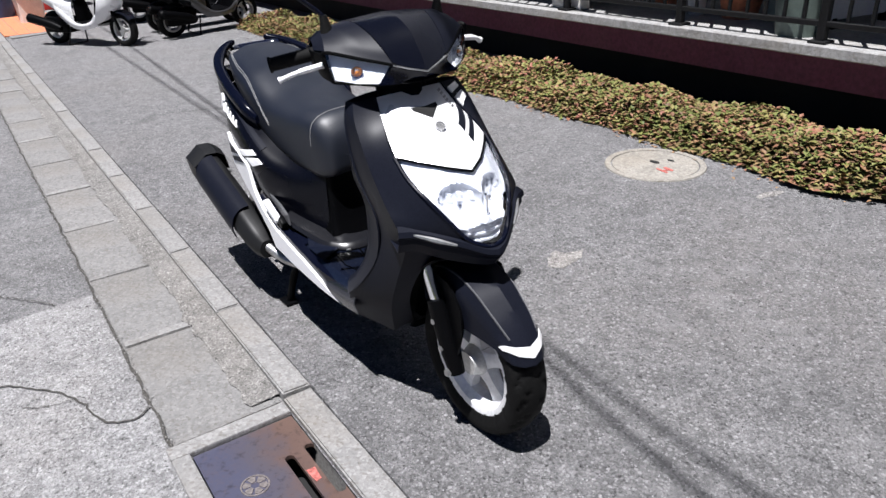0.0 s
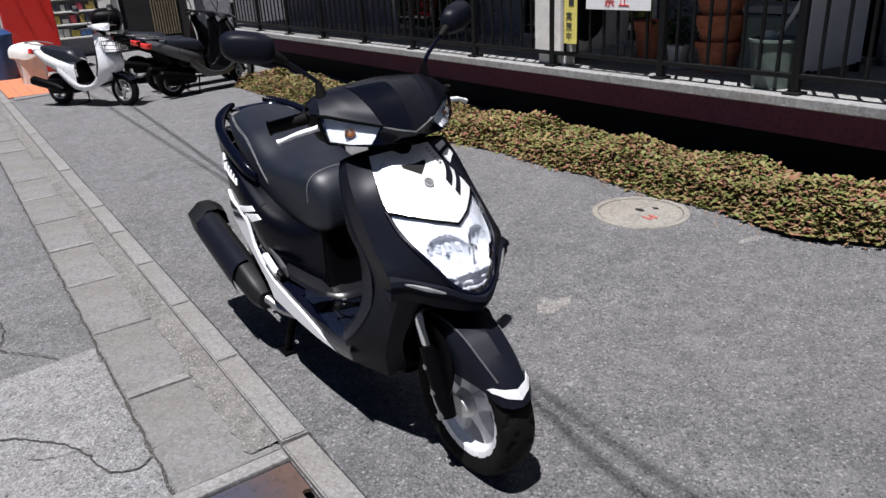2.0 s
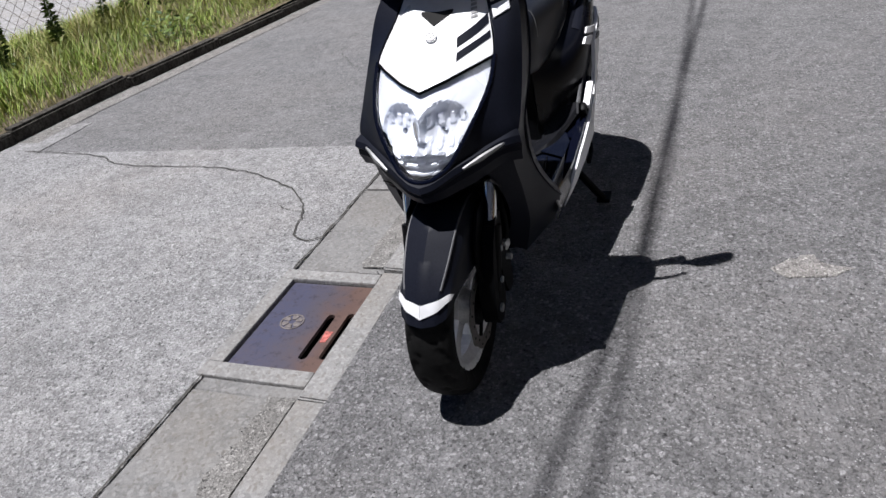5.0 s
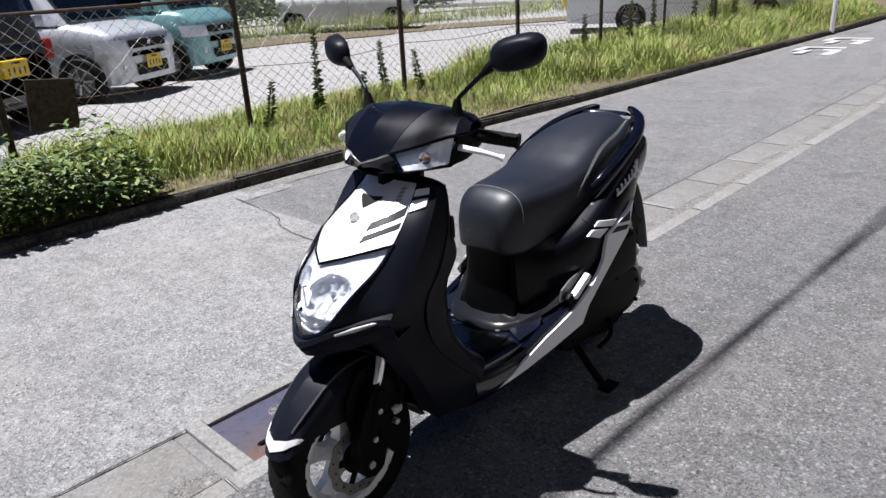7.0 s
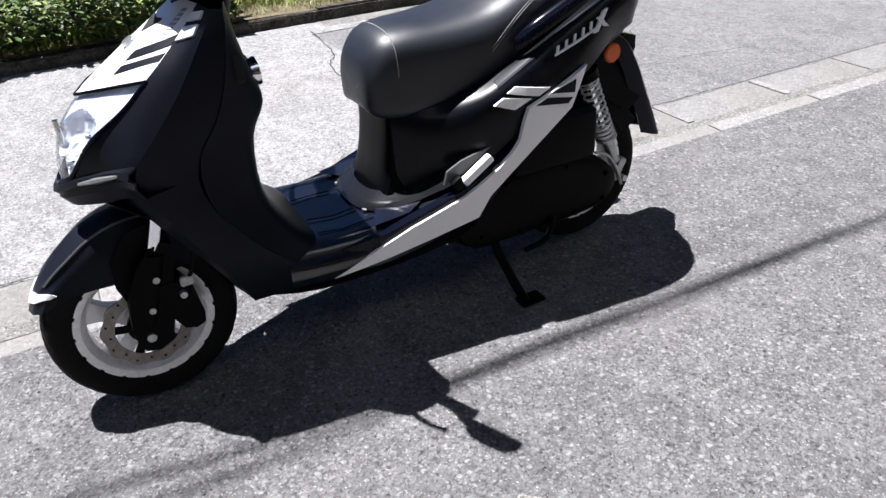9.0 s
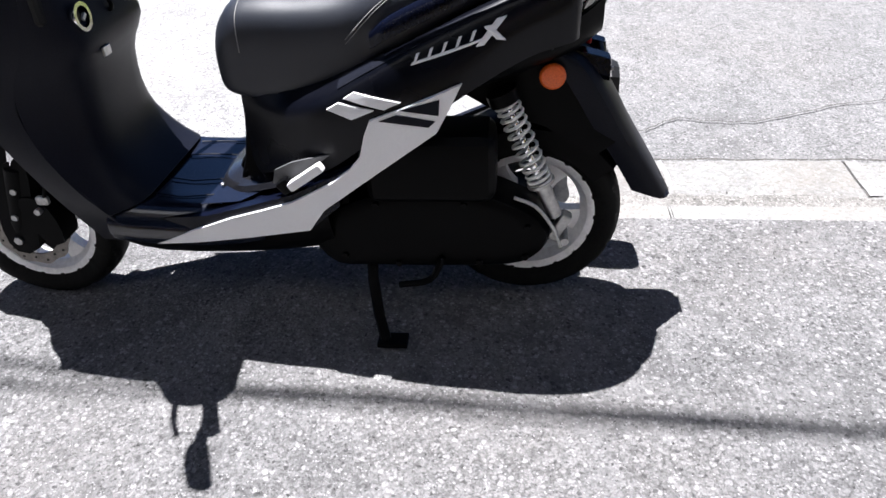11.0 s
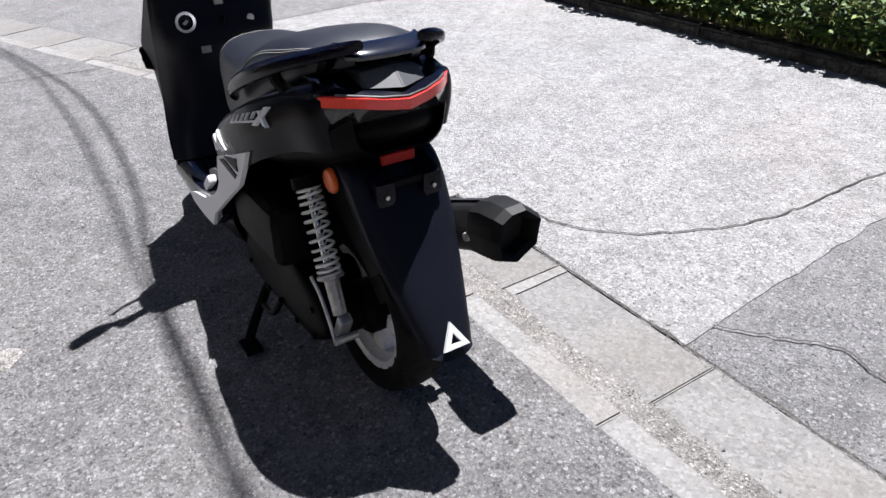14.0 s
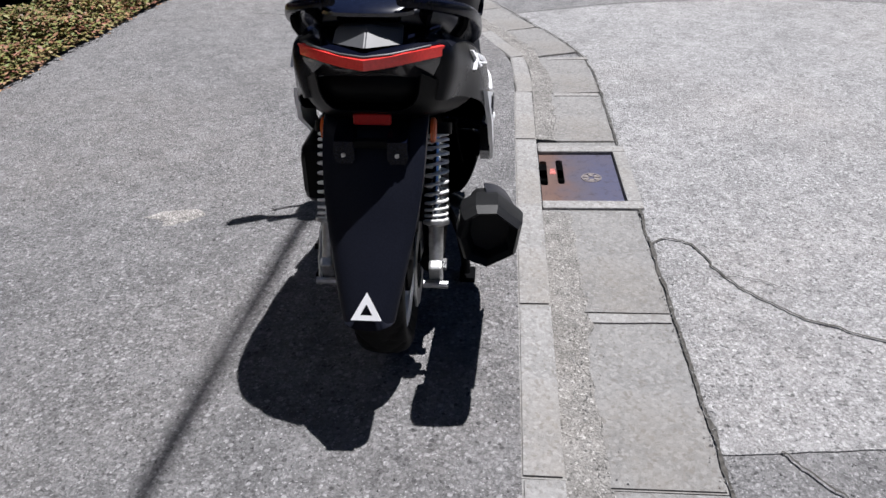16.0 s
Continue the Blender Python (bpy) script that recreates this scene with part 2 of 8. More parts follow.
def leafy(name, stops, rough=0.55, straw=None):
    """Leaves whose colour varies from one to the next."""
    n = Nodes(name)
    g = n.t.nodes.new("ShaderNodeNewGeometry")
    c = n.ramp(g.outputs["Random Per Island"], stops)
    c = n.mix(n.ramp(n.noise(1.5, 3), [(0.4, 0), (0.7, 0.5)]), c, tuple(x * 0.7 for x in stops[0][1]))
    if straw:
        c = n.mix(n.ramp(n.noise(1.3, 4, 0.7), [(0.48, 0), (0.66, 0.5)]), c, straw)
        c = n.mix(n.ramp(n.noise(0.8, 4, 0.7), [(0.36, 0.55), (0.5, 0)]), c, tuple(x * 0.35 for x in stops[1][1]))
    return n.out(c, rough, None, Specular_IOR_Level=0.3, Subsurface_Weight=0.0)


def clear(name, tint=(1, 1, 1), rough=0.03, see=0.75):
    """Clear plastic or glass."""
    n = Nodes(name)
    glass = n.add("ShaderNodeBsdfGlossy", Roughness=rough)
    thru = n.t.nodes.new("ShaderNodeBsdfTransparent")
    thru.inputs[0].default_value = (*tint, 1)
    f = n.add("ShaderNodeLayerWeight", Blend=0.5)
    power = n.t.nodes.new("ShaderNodeMath")
    power.operation = "POWER"
    n.link(f.outputs["Facing"], power.inputs[0])
    power.inputs[1].default_value = 4.0
    add = n.t.nodes.new("ShaderNodeMath")
    add.operation = "MULTIPLY_ADD"
    n.link(power.outputs[0], add.inputs[0])
    add.inputs[1].default_value = 0.6
    add.inputs[2].default_value = 0.04 + (1 - see) * 0.2
    mx = n.t.nodes.new("ShaderNodeMixShader")
    n.link(add.outputs[0], mx.inputs[0])
    n.link(thru.outputs[0], mx.inputs[1])
    n.link(glass.outputs[0], mx.inputs[2])
    n.link(mx.outputs[0], n.t.nodes["Material Output"].inputs[0])
    return n.mat


M = {}
M["forecourt"] = asphalt("forecourt asphalt", (0.13, 0.1282, 0.1308), (0.268, 0.264, 0.267), 118, 0.36, bumps=0.75)
M["road"] = asphalt("old road asphalt", (0.125, 0.1235, 0.126), (0.258, 0.255, 0.258), 140, 0.34, bumps=0.6)
M["patch"] = asphalt("pale coarse road asphalt", (0.198, 0.196, 0.198), (0.388, 0.384, 0.386), 120, 0.24, bumps=0.65)
M["lot"] = concrete("gravelly pale lot", (0.27, 0.266, 0.266), 0.4, 40)
M["kerb"] = concrete("kerb concrete", (0.22, 0.216, 0.212), 0.3, 120, True)
M["gutter"] = concrete("gutter concrete", (0.188, 0.1845, 0.181), 0.3, 120, True)
M["gutter_dirt"] = asphalt("gritty mortar", (0.134, 0.129, 0.122), (0.285, 0.275, 0.263), 160, 0.4)
M["dark_kerb"] = mossy("weathered dark kerb", (0.085, 0.079, 0.07), (0.02, 0.018, 0.015))
M["pale_patch"] = asphalt("pale cement spill", (0.23, 0.22, 0.21), (0.5, 0.475, 0.455), 125, 0.4, bumps=0.9)
M["crack"] = paint("open crack", (0.045, 0.042, 0.038), 0.95)
M["joint"] = paint("dirt filled joint", (0.045, 0.042, 0.038), 0.95, grain=0.4, scale=90)
M["pebble"] = paint("broken grey stone", (0.2, 0.195, 0.19), 0.9, grain=0.3, scale=60)
M["white_line"] = paint("worn road paint", (0.4, 0.395, 0.38), 0.8, grain=0.12, scale=90)
M["cover"] = concrete("cast manhole concrete", (0.25, 0.235, 0.21), 0.3, 120)
M["red_mark"] = paint("faded red spray paint", (0.36, 0.1, 0.085), 0.8, grain=0.3, scale=120)
M["black"] = paint("matt black plastic", (0.0012, 0.0013, 0.0017), 0.42, grain=0.15, scale=400, bump=0.03, Specular_IOR_Level=0.06)
M["satin"] = paint("satin black paint", (0.006, 0.007, 0.012), 0.4, coat=0.0, grain=0.12, scale=300, Specular_IOR_Level=0.1)
M["rear_satin"] = paint("satin blue black paint", (0.0014, 0.0018, 0.0042), 0.27, grain=0.1, scale=300, Specular_IOR_Level=0.17)
M["gloss"] = paint("deep navy black paint", (0.0016, 0.0024, 0.0075), 0.2, coat=0.06, grain=0.1, scale=200, Specular_IOR_Level=0.12)
M["bridge"] = paint("glossy blue black plastic", (0.004, 0.006, 0.016), 0.16, coat=0.5, grain=0.1, scale=200, Specular_IOR_Level=0.6)
M["visor"] = paint("satin navy visor", (0.002, 0.0026, 0.006), 0.22, grain=0.08, scale=300, Specular_IOR_Level=0.18)
M["rim_silver"] = paint("silver white wheel paint", (0.86, 0.86, 0.87), 0.4, metal=0.3, coat=0.2, grain=0.05, scale=80)
M["disc"] = paint("brake disc steel", (0.2, 0.185, 0.17), 0.4, metal=0.7, grain=0.15, scale=60)
M["floor_gloss"] = paint("navy floor plastic", (0.004, 0.0058, 0.013), 0.2, coat=0.3, grain=0.1, scale=200, Specular_IOR_Level=0.6)
M["rim_gloss"] = paint("glossy grey black plastic", (0.007, 0.0072, 0.009), 0.22, coat=0.2, grain=0.1, scale=200, Specular_IOR_Level=0.4)
M["rubber"] = paint("black rubber", (0.0035, 0.0035, 0.0035), 0.7, grain=0.2, scale=150, bump=0.1, Specular_IOR_Level=0.15)
M["vinyl"] = paint("black grained vinyl", (0.0075, 0.0098, 0.0165), 0.43, grain=0.12, scale=500, bump=0.1, Specular_IOR_Level=0.5)
M["thread"] = paint("pale grey thread", (0.2, 0.2, 0.2), 0.8)
M["white"] = paint("white gloss paint", (0.82, 0.82, 0.83), 0.28, metal=0.2, coat=0.4, grain=0.02, scale=40)
M["silver_paint"] = paint("pale silver paint", (0.76, 0.76, 0.775), 0.5, metal=0.1, coat=0.0, grain=0.04, scale=600, Specular_IOR_Level=0.3)
M["chrome"] = paint("chrome", (0.82, 0.83, 0.85), 0.1, metal=1.0, grain=0.02)
M["steel"] = paint("dull steel", (0.42, 0.42, 0.42), 0.38, metal=0.9, grain=0.12, scale=80)
M["alu"] = paint("cast aluminium", (0.55, 0.55, 0.54), 0.5, metal=0.6, grain=0.1, scale=120)
M["spring"] = paint("white spring enamel", (0.72, 0.72, 0.7), 0.4, grain=0.05)
M["reflector"] = paint("lamp mirror", (0.86, 0.88, 0.93), 0.24, metal=0.2, grain=0.02, scale=60, bump=0.25)
M["lamp_white"] = paint("bright lamp mirror", (0.9, 0.92, 0.95), 0.25, metal=0.1, grain=0.02)
M["amber"] = paint("amber lamp glass", (0.75, 0.25, 0.04), 0.2, grain=0.05)
M["orange"] = paint("orange reflector", (0.62, 0.1, 0.012), 0.3, grain=0.1, scale=300)
M["red"] = paint("red lamp plastic", (0.82, 0.05, 0.045), 0.18, coat=0.4, grain=0.05, scale=200)
M["can_grey"] = paint("heat proof grey black paint", (0.0055, 0.0057, 0.0063), 0.48, grain=0.15, scale=200, bump=0.05, Specular_IOR_Level=0.3)
M["deep_red"] = paint("deep red reflector", (0.34, 0.008, 0.008), 0.4, grain=0.15, scale=300, Specular_IOR_Level=0.15)
M["smoke"] = paint("smoked lamp plastic", (0.022, 0.02, 0.02), 0.12, coat=0.5, grain=0.2, scale=90)
M["gunmetal"] = paint("gunmetal grey paint", (0.06, 0.061, 0.066), 0.5, metal=0.0, coat=0.0, grain=0.05, scale=400)
M["lens"] = clear("clear lamp lens", (0.97, 0.98, 1.0))
M["glass"] = clear("window glass", (0.25, 0.28, 0.3), see=0.6)
M["iron"] = Nodes("iron lid with rust and painted sky blue")
_n = M["iron"]
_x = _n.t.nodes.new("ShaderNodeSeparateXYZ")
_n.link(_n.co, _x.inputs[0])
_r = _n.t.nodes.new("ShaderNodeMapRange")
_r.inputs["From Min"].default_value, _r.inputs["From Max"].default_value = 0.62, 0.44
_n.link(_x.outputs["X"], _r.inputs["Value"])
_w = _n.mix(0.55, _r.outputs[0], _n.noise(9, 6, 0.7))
# Blue end of the ramp paints in sky sheen; brown end is rust.
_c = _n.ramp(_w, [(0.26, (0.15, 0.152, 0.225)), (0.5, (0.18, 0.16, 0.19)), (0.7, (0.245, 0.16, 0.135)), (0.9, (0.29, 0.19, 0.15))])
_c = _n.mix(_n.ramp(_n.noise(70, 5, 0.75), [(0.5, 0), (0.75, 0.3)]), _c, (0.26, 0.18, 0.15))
_c = _n.mix(_n.ramp(_n.noise(40, 5, 0.75), [(0.34, 0.5), (0.46, 0)]), _c, (0.06, 0.05, 0.05))
M["iron"] = _n.out(_c, 0.36, _n.bump(_n.noise(160, 3), 0.25, 0.002), Metallic=0.7)
M["iron_worn"] = paint("worn iron relief", (0.17, 0.15, 0.145), 0.5, metal=0.4, grain=0.2, scale=120)
# Near-black stands in for the shade inside drains, holes, arches and recesses.
M["void"] = paint("opening shade black", (0.006, 0.006, 0.006), 0.95)
M["purple"] = paint("plum painted wall", (0.1, 0.022, 0.05), 0.75, grain=0.15, scale=40, bump=0.15)
M["terrace"] = concrete("terrace concrete", (0.27, 0.268, 0.265), 0.2, 60)
M["wall"] = paint("grey rendered wall", (0.2, 0.2, 0.21), 0.85, grain=0.12, scale=25, bump=0.2)
M["white_wall"] = paint("white rendered wall", (0.66, 0.66, 0.66), 0.85, grain=0.06, scale=25, bump=0.2)
M["rail"] = paint("black railing paint", (0.005, 0.005, 0.0055), 0.45, grain=0.2, scale=60, Specular_IOR_Level=0.25)
M["terracotta"] = paint("terracotta", (0.46, 0.15, 0.07), 0.8, grain=0.15, scale=30, bump=0.1)
M["green_plastic"] = paint("grey green plastic", (0.1, 0.13, 0.115), 0.5, grain=0.08)
M["sign_white"] = paint("white sign board", (0.8, 0.8, 0.8), 0.4, grain=0.02)
M["sign_yellow"] = paint("yellow tape", (0.72, 0.62, 0.16), 0.5, grain=0.05)
M["sign_red"] = paint("red sign ink", (0.55, 0.03, 0.03), 0.5)
M["ink"] = paint("dark sign ink", (0.03, 0.03, 0.03), 0.6)
M["rust"] = paint("rusty brown steel", (0.055, 0.035, 0.028), 0.8, metal=0.2, grain=0.3, scale=25, bump=0.2)
_n = Nodes("galvanised wire, rusted below")
_x = _n.t.nodes.new("ShaderNodeSeparateXYZ")
_n.link(_n.co, _x.inputs[0])
_w = _n.mix(0.25, _x.outputs["Z"], _n.noise(3, 4, 0.7))
_c = _n.ramp(_w, [(0.52, (0.1, 0.065, 0.045)), (0.66, (0.62, 0.62, 0.6))])
M["wire"] = _n.out(_n.mix(_n.ramp(_n.noise(30, 4), [(0.35, 0.5), (0.55, 0.0)]), _c, (0.2, 0.16, 0.13)), 0.8, None, Specular_IOR_Level=0.1)
M["wire_rust"] = paint("rusted wire", (0.1, 0.06, 0.045), 0.8, grain=0.3, scale=40)
M["bed_soil"] = concrete("leaf strewn soil", (0.13, 0.1, 0.045), 0.4, 60)
M["soil"] = concrete("dry soil", (0.12, 0.1, 0.065), 0.4, 60)
M["red_panel"] = paint("red panel", (0.46, 0.016, 0.01), 0.4, grain=0.04, coat=0.2)
M["blue_plastic"] = paint("blue plastic", (0.02, 0.06, 0.16), 0.4, grain=0.08)
M["white_plastic"] = paint("off-white plastic", (0.66, 0.64, 0.6), 0.5, grain=0.06, scale=15)
M["tile"] = paint("orange paving tile", (0.5, 0.17, 0.08), 0.75, grain=0.15, scale=20)
M["cable"] = paint("black cable sheath", (0.02, 0.02, 0.02), 0.6)

# ---- ground, gutter and road ----
R_BEND, Y_BEND, TURN = 2.0, 1.5, radians(22)


def along(s, d):
    """A place s metres along the kerb and d metres to the road's side of the kerb's outer edge, and the heading there."""
    x0 = 0.398
    if s <= Y_BEND:
        return x0 + d, s, 0.0
    f = min((s - Y_BEND) / R_BEND, TURN)
    cx, cy = x0 - R_BEND, Y_BEND
    x, y = cx + (R_BEND + d) * math.cos(f), cy + (R_BEND + d) * math.sin(f)
    rest = max(0.0, s - Y_BEND - R_BEND * TURN)
    return x - math.sin(f) * rest, y + math.cos(f) * rest, f


def sheet(poly, z0, z1):
    return prism(poly, z0, z1)


def ragged(poly, amp, step=0.05, seed=0):
    """The outline of a poly with an uneven edge."""
    out = []
    for (x0, y0), (x1, y1) in zip(poly, poly[1:] + poly[:1]):
        k = max(1, int(math.hypot(x1 - x0, y1 - y0) / step))
        for i in range(k):
            x, y = x0 + (x1 - x0) * i / k, y0 + (y1 - y0) * i / k
            n = noise.noise_vector(Vector((x * 9 + seed, y * 9, seed)))
            out.append((x + n.x * amp, y + n.y * amp))
    return out


Z_ROAD = -0.045


def far_x(y):
    """Face of the kerb on the street's far side."""
    return float(np.interp(y, [-5.0, -1.5], [2.99, 3.14]))


def fall(y):
    """How far the street drops towards its far end."""
    return 0.0135 * min(max(0.0, -y - 1.5), 14.0)


def street_z(x, y):
    if x > far_x(y) + 0.6:
        return -0.8
    return Z_ROAD - fall(y) * min(1.0, max(0.0, (x - 0.8) / 2.2))


def dip(y):
    """The forecourt sinks a little towards the drain."""
    t = min(1.0, max(0.0, (y + 0.35) / 0.7))
    return 0.018 * t * t * (3 - 2 * t)


bm = bmesh.new()
gx = (-160, -60, -20, -6, 0.402, 0.697, 1.4, 2.2, 3.0, 3.45, 4.0, 6, 20, 60, 160)
gy = (-160, -60, -30, -20, -15.5, -12, -9, -6, -4, -2.5, -1.5, 0.16, 0.588, 6, 20, 60, 160)
gv = [[bm.verts.new((x, y, street_z(x, y))) for x in gx] for y in gy]
for i in range(len(gy) - 1):
    for j in range(len(gx) - 1):
        if (gx[j], gy[i]) != (0.402, 0.16):    # the drain's shaft is open
            bm.faces.new((gv[i][j], gv[i][j + 1], gv[i + 1][j + 1], gv[i + 1][j]))
tagged(part("ground", bm, M["road"], normals=False), "worn dark grey asphalt street surface", "ground", kind="structure")
edge = [along(s, -0.088)[:2] for s in np.linspace(-14, 9, 70)]
court = []
for s0 in np.concatenate((np.linspace(-14, -1, 30), np.linspace(-0.9, 1.5, 49), np.linspace(1.6, 9, 40))):
    ex, ey, _ = along(s0, -0.088)
    court.append([(ex, ey, -0.13)] + [(ex + (-9.0 - ex) * k, ey, -dip(ey)) for k in (0, 0.02, 0.05, 0.1, 0.2, 0.4, 0.7, 1.0)])
tagged(part("forecourt", grid(court), M["forecourt"]), "grey coarse asphalt forecourt", "pavement", kind="structure")
road_edge = [along(s, 0.33)[:2] for s in np.linspace(-0.99, 2.9, 20)]
pale = road_edge + [(1.1, 3.23), (2.1, 3.3), (2.8, 3.1), (3.13, 3.0), (3.13, -1.3), (2.86, -1.3), (2.857, -0.865), (2.017, -0.899), (1.165, -0.957)]
tagged(part("road_patch", sheet(ragged(pale, 0.014, 0.03, 2), Z_ROAD - 0.03, Z_ROAD + 0.0035), M["patch"]), "pale coarse asphalt repair on the street", "road", kind="structure")

bed = tagged(part("gutter", sheet([along(s, -0.08)[:2] for s in np.linspace(-14, 0.1, 20)] + [along(s, 0.325)[:2] for s in np.linspace(0.1, -14, 20)], Z_ROAD - 0.06, Z_ROAD - 0.006), M["gutter_dirt"]), "concrete street gutter with kerb and drain", "gutter", kind="structure")
part("gutter_bed", sheet([along(s, -0.08)[:2] for s in np.linspace(0.65, 9, 40)] + [along(s, 0.325)[:2] for s in np.linspace(9, 0.65, 40)], Z_ROAD - 0.06, Z_ROAD - 0.006), M["gutter_dirt"], bed)


def bevelled(w, l, h, bev, seed):
    b = box((0, 0, -h / 2), (w, l, h), 0)
    bmesh.ops.bevel(b, geom=[e for e in b.edges if all(v.co.z > -0.001 for v in e.verts)], offset=bev, segments=2, affect="EDGES")
    for v in b.verts:
        n = noise.noise_vector(v.co * 17 + Vector((seed, 0, 0)))
        v.co += n * 0.0025
    return b


def block_mesh(name, w, l, h, bev, seed, material):
    b = bevelled(w, l, h, bev, seed)
    finish(b)
    me = bpy.data.meshes.new(name)
    b.to_mesh(me)
    b.free()
    me.materials.append(material)
    return me


kerbs = [block_mesh("kerb_block", 0.088, 0.597, 0.12, 0.005, 10 + k, M["kerb"]) for k in range(4)]
slabs = [block_mesh("gutter_slab", 0.322, 0.597, 0.08, 0.004, 30 + k, M["gutter"]) for k in range(4)]
rnd = random.Random(4)
for k in range(-22, 15):
    s = -0.2 + 0.6 * k
    x, y, f = along(s, -0.044)
    one = new("kerb_block", kerbs[k % 4])
    one.parent = bed
    one.matrix_basis = Matrix.Translation((x, y, -0.006 - dip(y) + rnd.uniform(-0.003, 0.002))) @ Matrix.Rotation(f + rnd.uniform(-0.004, 0.004), 4, "Z")
    if k != 1:
        x, y, f = along(s, 0.1635)
        one = new("gutter_slab", slabs[k % 4])
        one.parent = bed
        one.matrix_basis = Matrix.Translation((x, y, -0.036 + rnd.uniform(-0.003, 0.002))) @ Matrix.Rotation(f + rnd.uniform(-0.003, 0.003), 4, "Z") @ Matrix.Rotation(rnd.uniform(-0.006, 0.006), 4, "X")
# grit packed against the kerb
def pebbles(name, spots, material, parent, label, seed):
    """Many small broken stones as one mesh."""
    g = random.Random(seed)
    V, F = [], []
    for x, y, z, d in spots:
        n0 = len(V)
        a = g.uniform(0, 6.283)
        ca, sa = math.cos(a), math.sin(a)
        for u, v, w in ((1, 0, 0), (-1, 0, 0), (0, 1, 0), (0, -1, 0), (0, 0, 1), (0, 0, -1)):
            k = d * g.uniform(0.55, 1.2) * 0.5
            u, v, w = u * k, v * k * 0.8, w * k * 0.7
            V.append((x + ca * u - sa * v, y + sa * u + ca * v, z + w + g.uniform(-0.1, 0.1) * d))
        F += [(n0 + i, n0 + j, n0 + k) for i, j, k in ((0, 2, 4), (2, 1, 4), (1, 3, 4), (3, 0, 4), (2, 0, 5), (1, 2, 5), (3, 1, 5), (0, 3, 5))]
    me_ = bpy.data.meshes.new(name)
    me_.from_pydata(V, [], F)
    me_.materials.append(material)
    ob = new(name, me_)
    ob.parent = parent
    ob["label"], ob["kind"] = label, "stuff"
    return ob


def grit_width(s):
    return 0.095 * (1.0 + 0.35 * noise.noise(Vector((s * 3.1, 2, 0))) + 0.22 * noise.noise(Vector((s * 17, 5, 0))))


g = random.Random(41)
spots = []
for s0, s1 in ((-9.5, 0.095), (0.7, 3.2)):
    inner = [along(s, 0.001)[:2] for s in np.arange(s0, s1, 0.03)]
    outer = [along(s, grit_width(s))[:2] for s in np.arange(s0, s1, 0.03)]
    part("grit_strip", grid([[(x, y, -0.026) for x, y in inner], [(x, y, -0.0325) for x, y in outer]]), M["gutter_dirt"], bed, "gritty dirt along the kerb")
    for _ in range(int((s1 - s0) * 420)):
        s = g.uniform(s0, s1)
        d = grit_width(s) * abs(g.gauss(0.45, 0.35))
        x, y, _f = along(s, min(d, 0.2))
        spots.append((x, y, -0.0285, g.uniform(0.003, 0.008)))
# open joint between gutter and street
ss = np.arange(-8, 3.4, 0.02)
pts = [along(s, 0.329 + 0.009 * noise.noise(Vector((s * 9, 0, 0))))[:2] for s in ss]
wid = [0.0035 + 0.005 * max(-0.5, noise.noise(Vector((s * 19, 7, 0)))) + 0.003 * noise.noise(Vector((s * 61, 3, 0))) for s in ss]
part("joint", grid([[(x - w, y, Z_ROAD + 0.0105) for (x, y), w in zip(pts, wid)], [(x + w + 0.002, y, Z_ROAD + 0.0105) for (x, y), w in zip(pts, wid)]]), M["joint"], bed)
for _ in range(3200):
    s = g.uniform(-7.5, 3.2)
    x, y, _f = along(s, 0.332 + g.gauss(0, 0.014))
    spots.append((x, y, Z_ROAD + 0.0115, g.uniform(0.003, 0.0075)))
pebbles("loose_grit", spots, M["pebble"], bed, "loose small stones in the gutter", 5)
# pale mortar at the ends of some slabs
for k in range(-9, 5):
    if k == 1 or k % 3 == 1:
        continue
    ya, yb = -0.2 + 0.6 * k + 0.3 - 0.045, -0.2 + 0.6 * k + 0.3 - 0.006
    if not 0.06 < yb < 0.76:
        part("mortar_strip", sheet(ragged([(0.5, ya), (0.716, ya), (0.716, yb), (0.5, yb)], 0.006, 0.012, k), -0.05, -0.0335), M["kerb"], bed, "pale mortar strip")

# drain lid in its concrete surround
drain = thing("drain_cover", pose(0, 0, 0), "rusty iron drain lid with two slots in the gutter", "drain cover")
outer, inner = (0.402, 0.104, 0.748, 0.648), (0.402, 0.16, 0.697, 0.588)
for x0, y0, x1, y1 in ((outer[0], outer[1], outer[2], inner[1]), (outer[0], inner[3], outer[2], outer[3]), (inner[2], inner[1], outer[2], inner[3])):
    part("surround", box(((x0 + x1) / 2, (y0 + y1) / 2, -0.075), (x1 - x0 - 0.001, y1 - y0 - 0.001, 0.086), 0.005, None, None, 2), M["kerb"], drain, "concrete drain surround")
part("filler", box((0.563, 0.674, -0.08), (0.32, 0.048, 0.08), 0.004), M["gutter"], drain)
part("drain_pit", box((0.55, 0.374, -0.2), (0.3, 0.44, 0.1)), M["void"], drain)
b = bmesh.new()
Zl = -0.052
def flat(x0, x1, y0, y1):
    box(((x0 + x1) / 2, (y0 + y1) / 2, Zl), (x1 - x0, y1 - y0, 0.012), 0, None, b)
y0, y1 = 0.165, 0.583
flat(0.494, 0.692, y0, y1)
flat(0.432, 0.468, y0, y1)
for a, c, lo, hi in ((0.468, 0.494, 0.318, 0.53), (0.405, 0.432, 0.306, 0.522)):
    flat(a, c, y0, lo)
    flat(a, c, hi, y1)
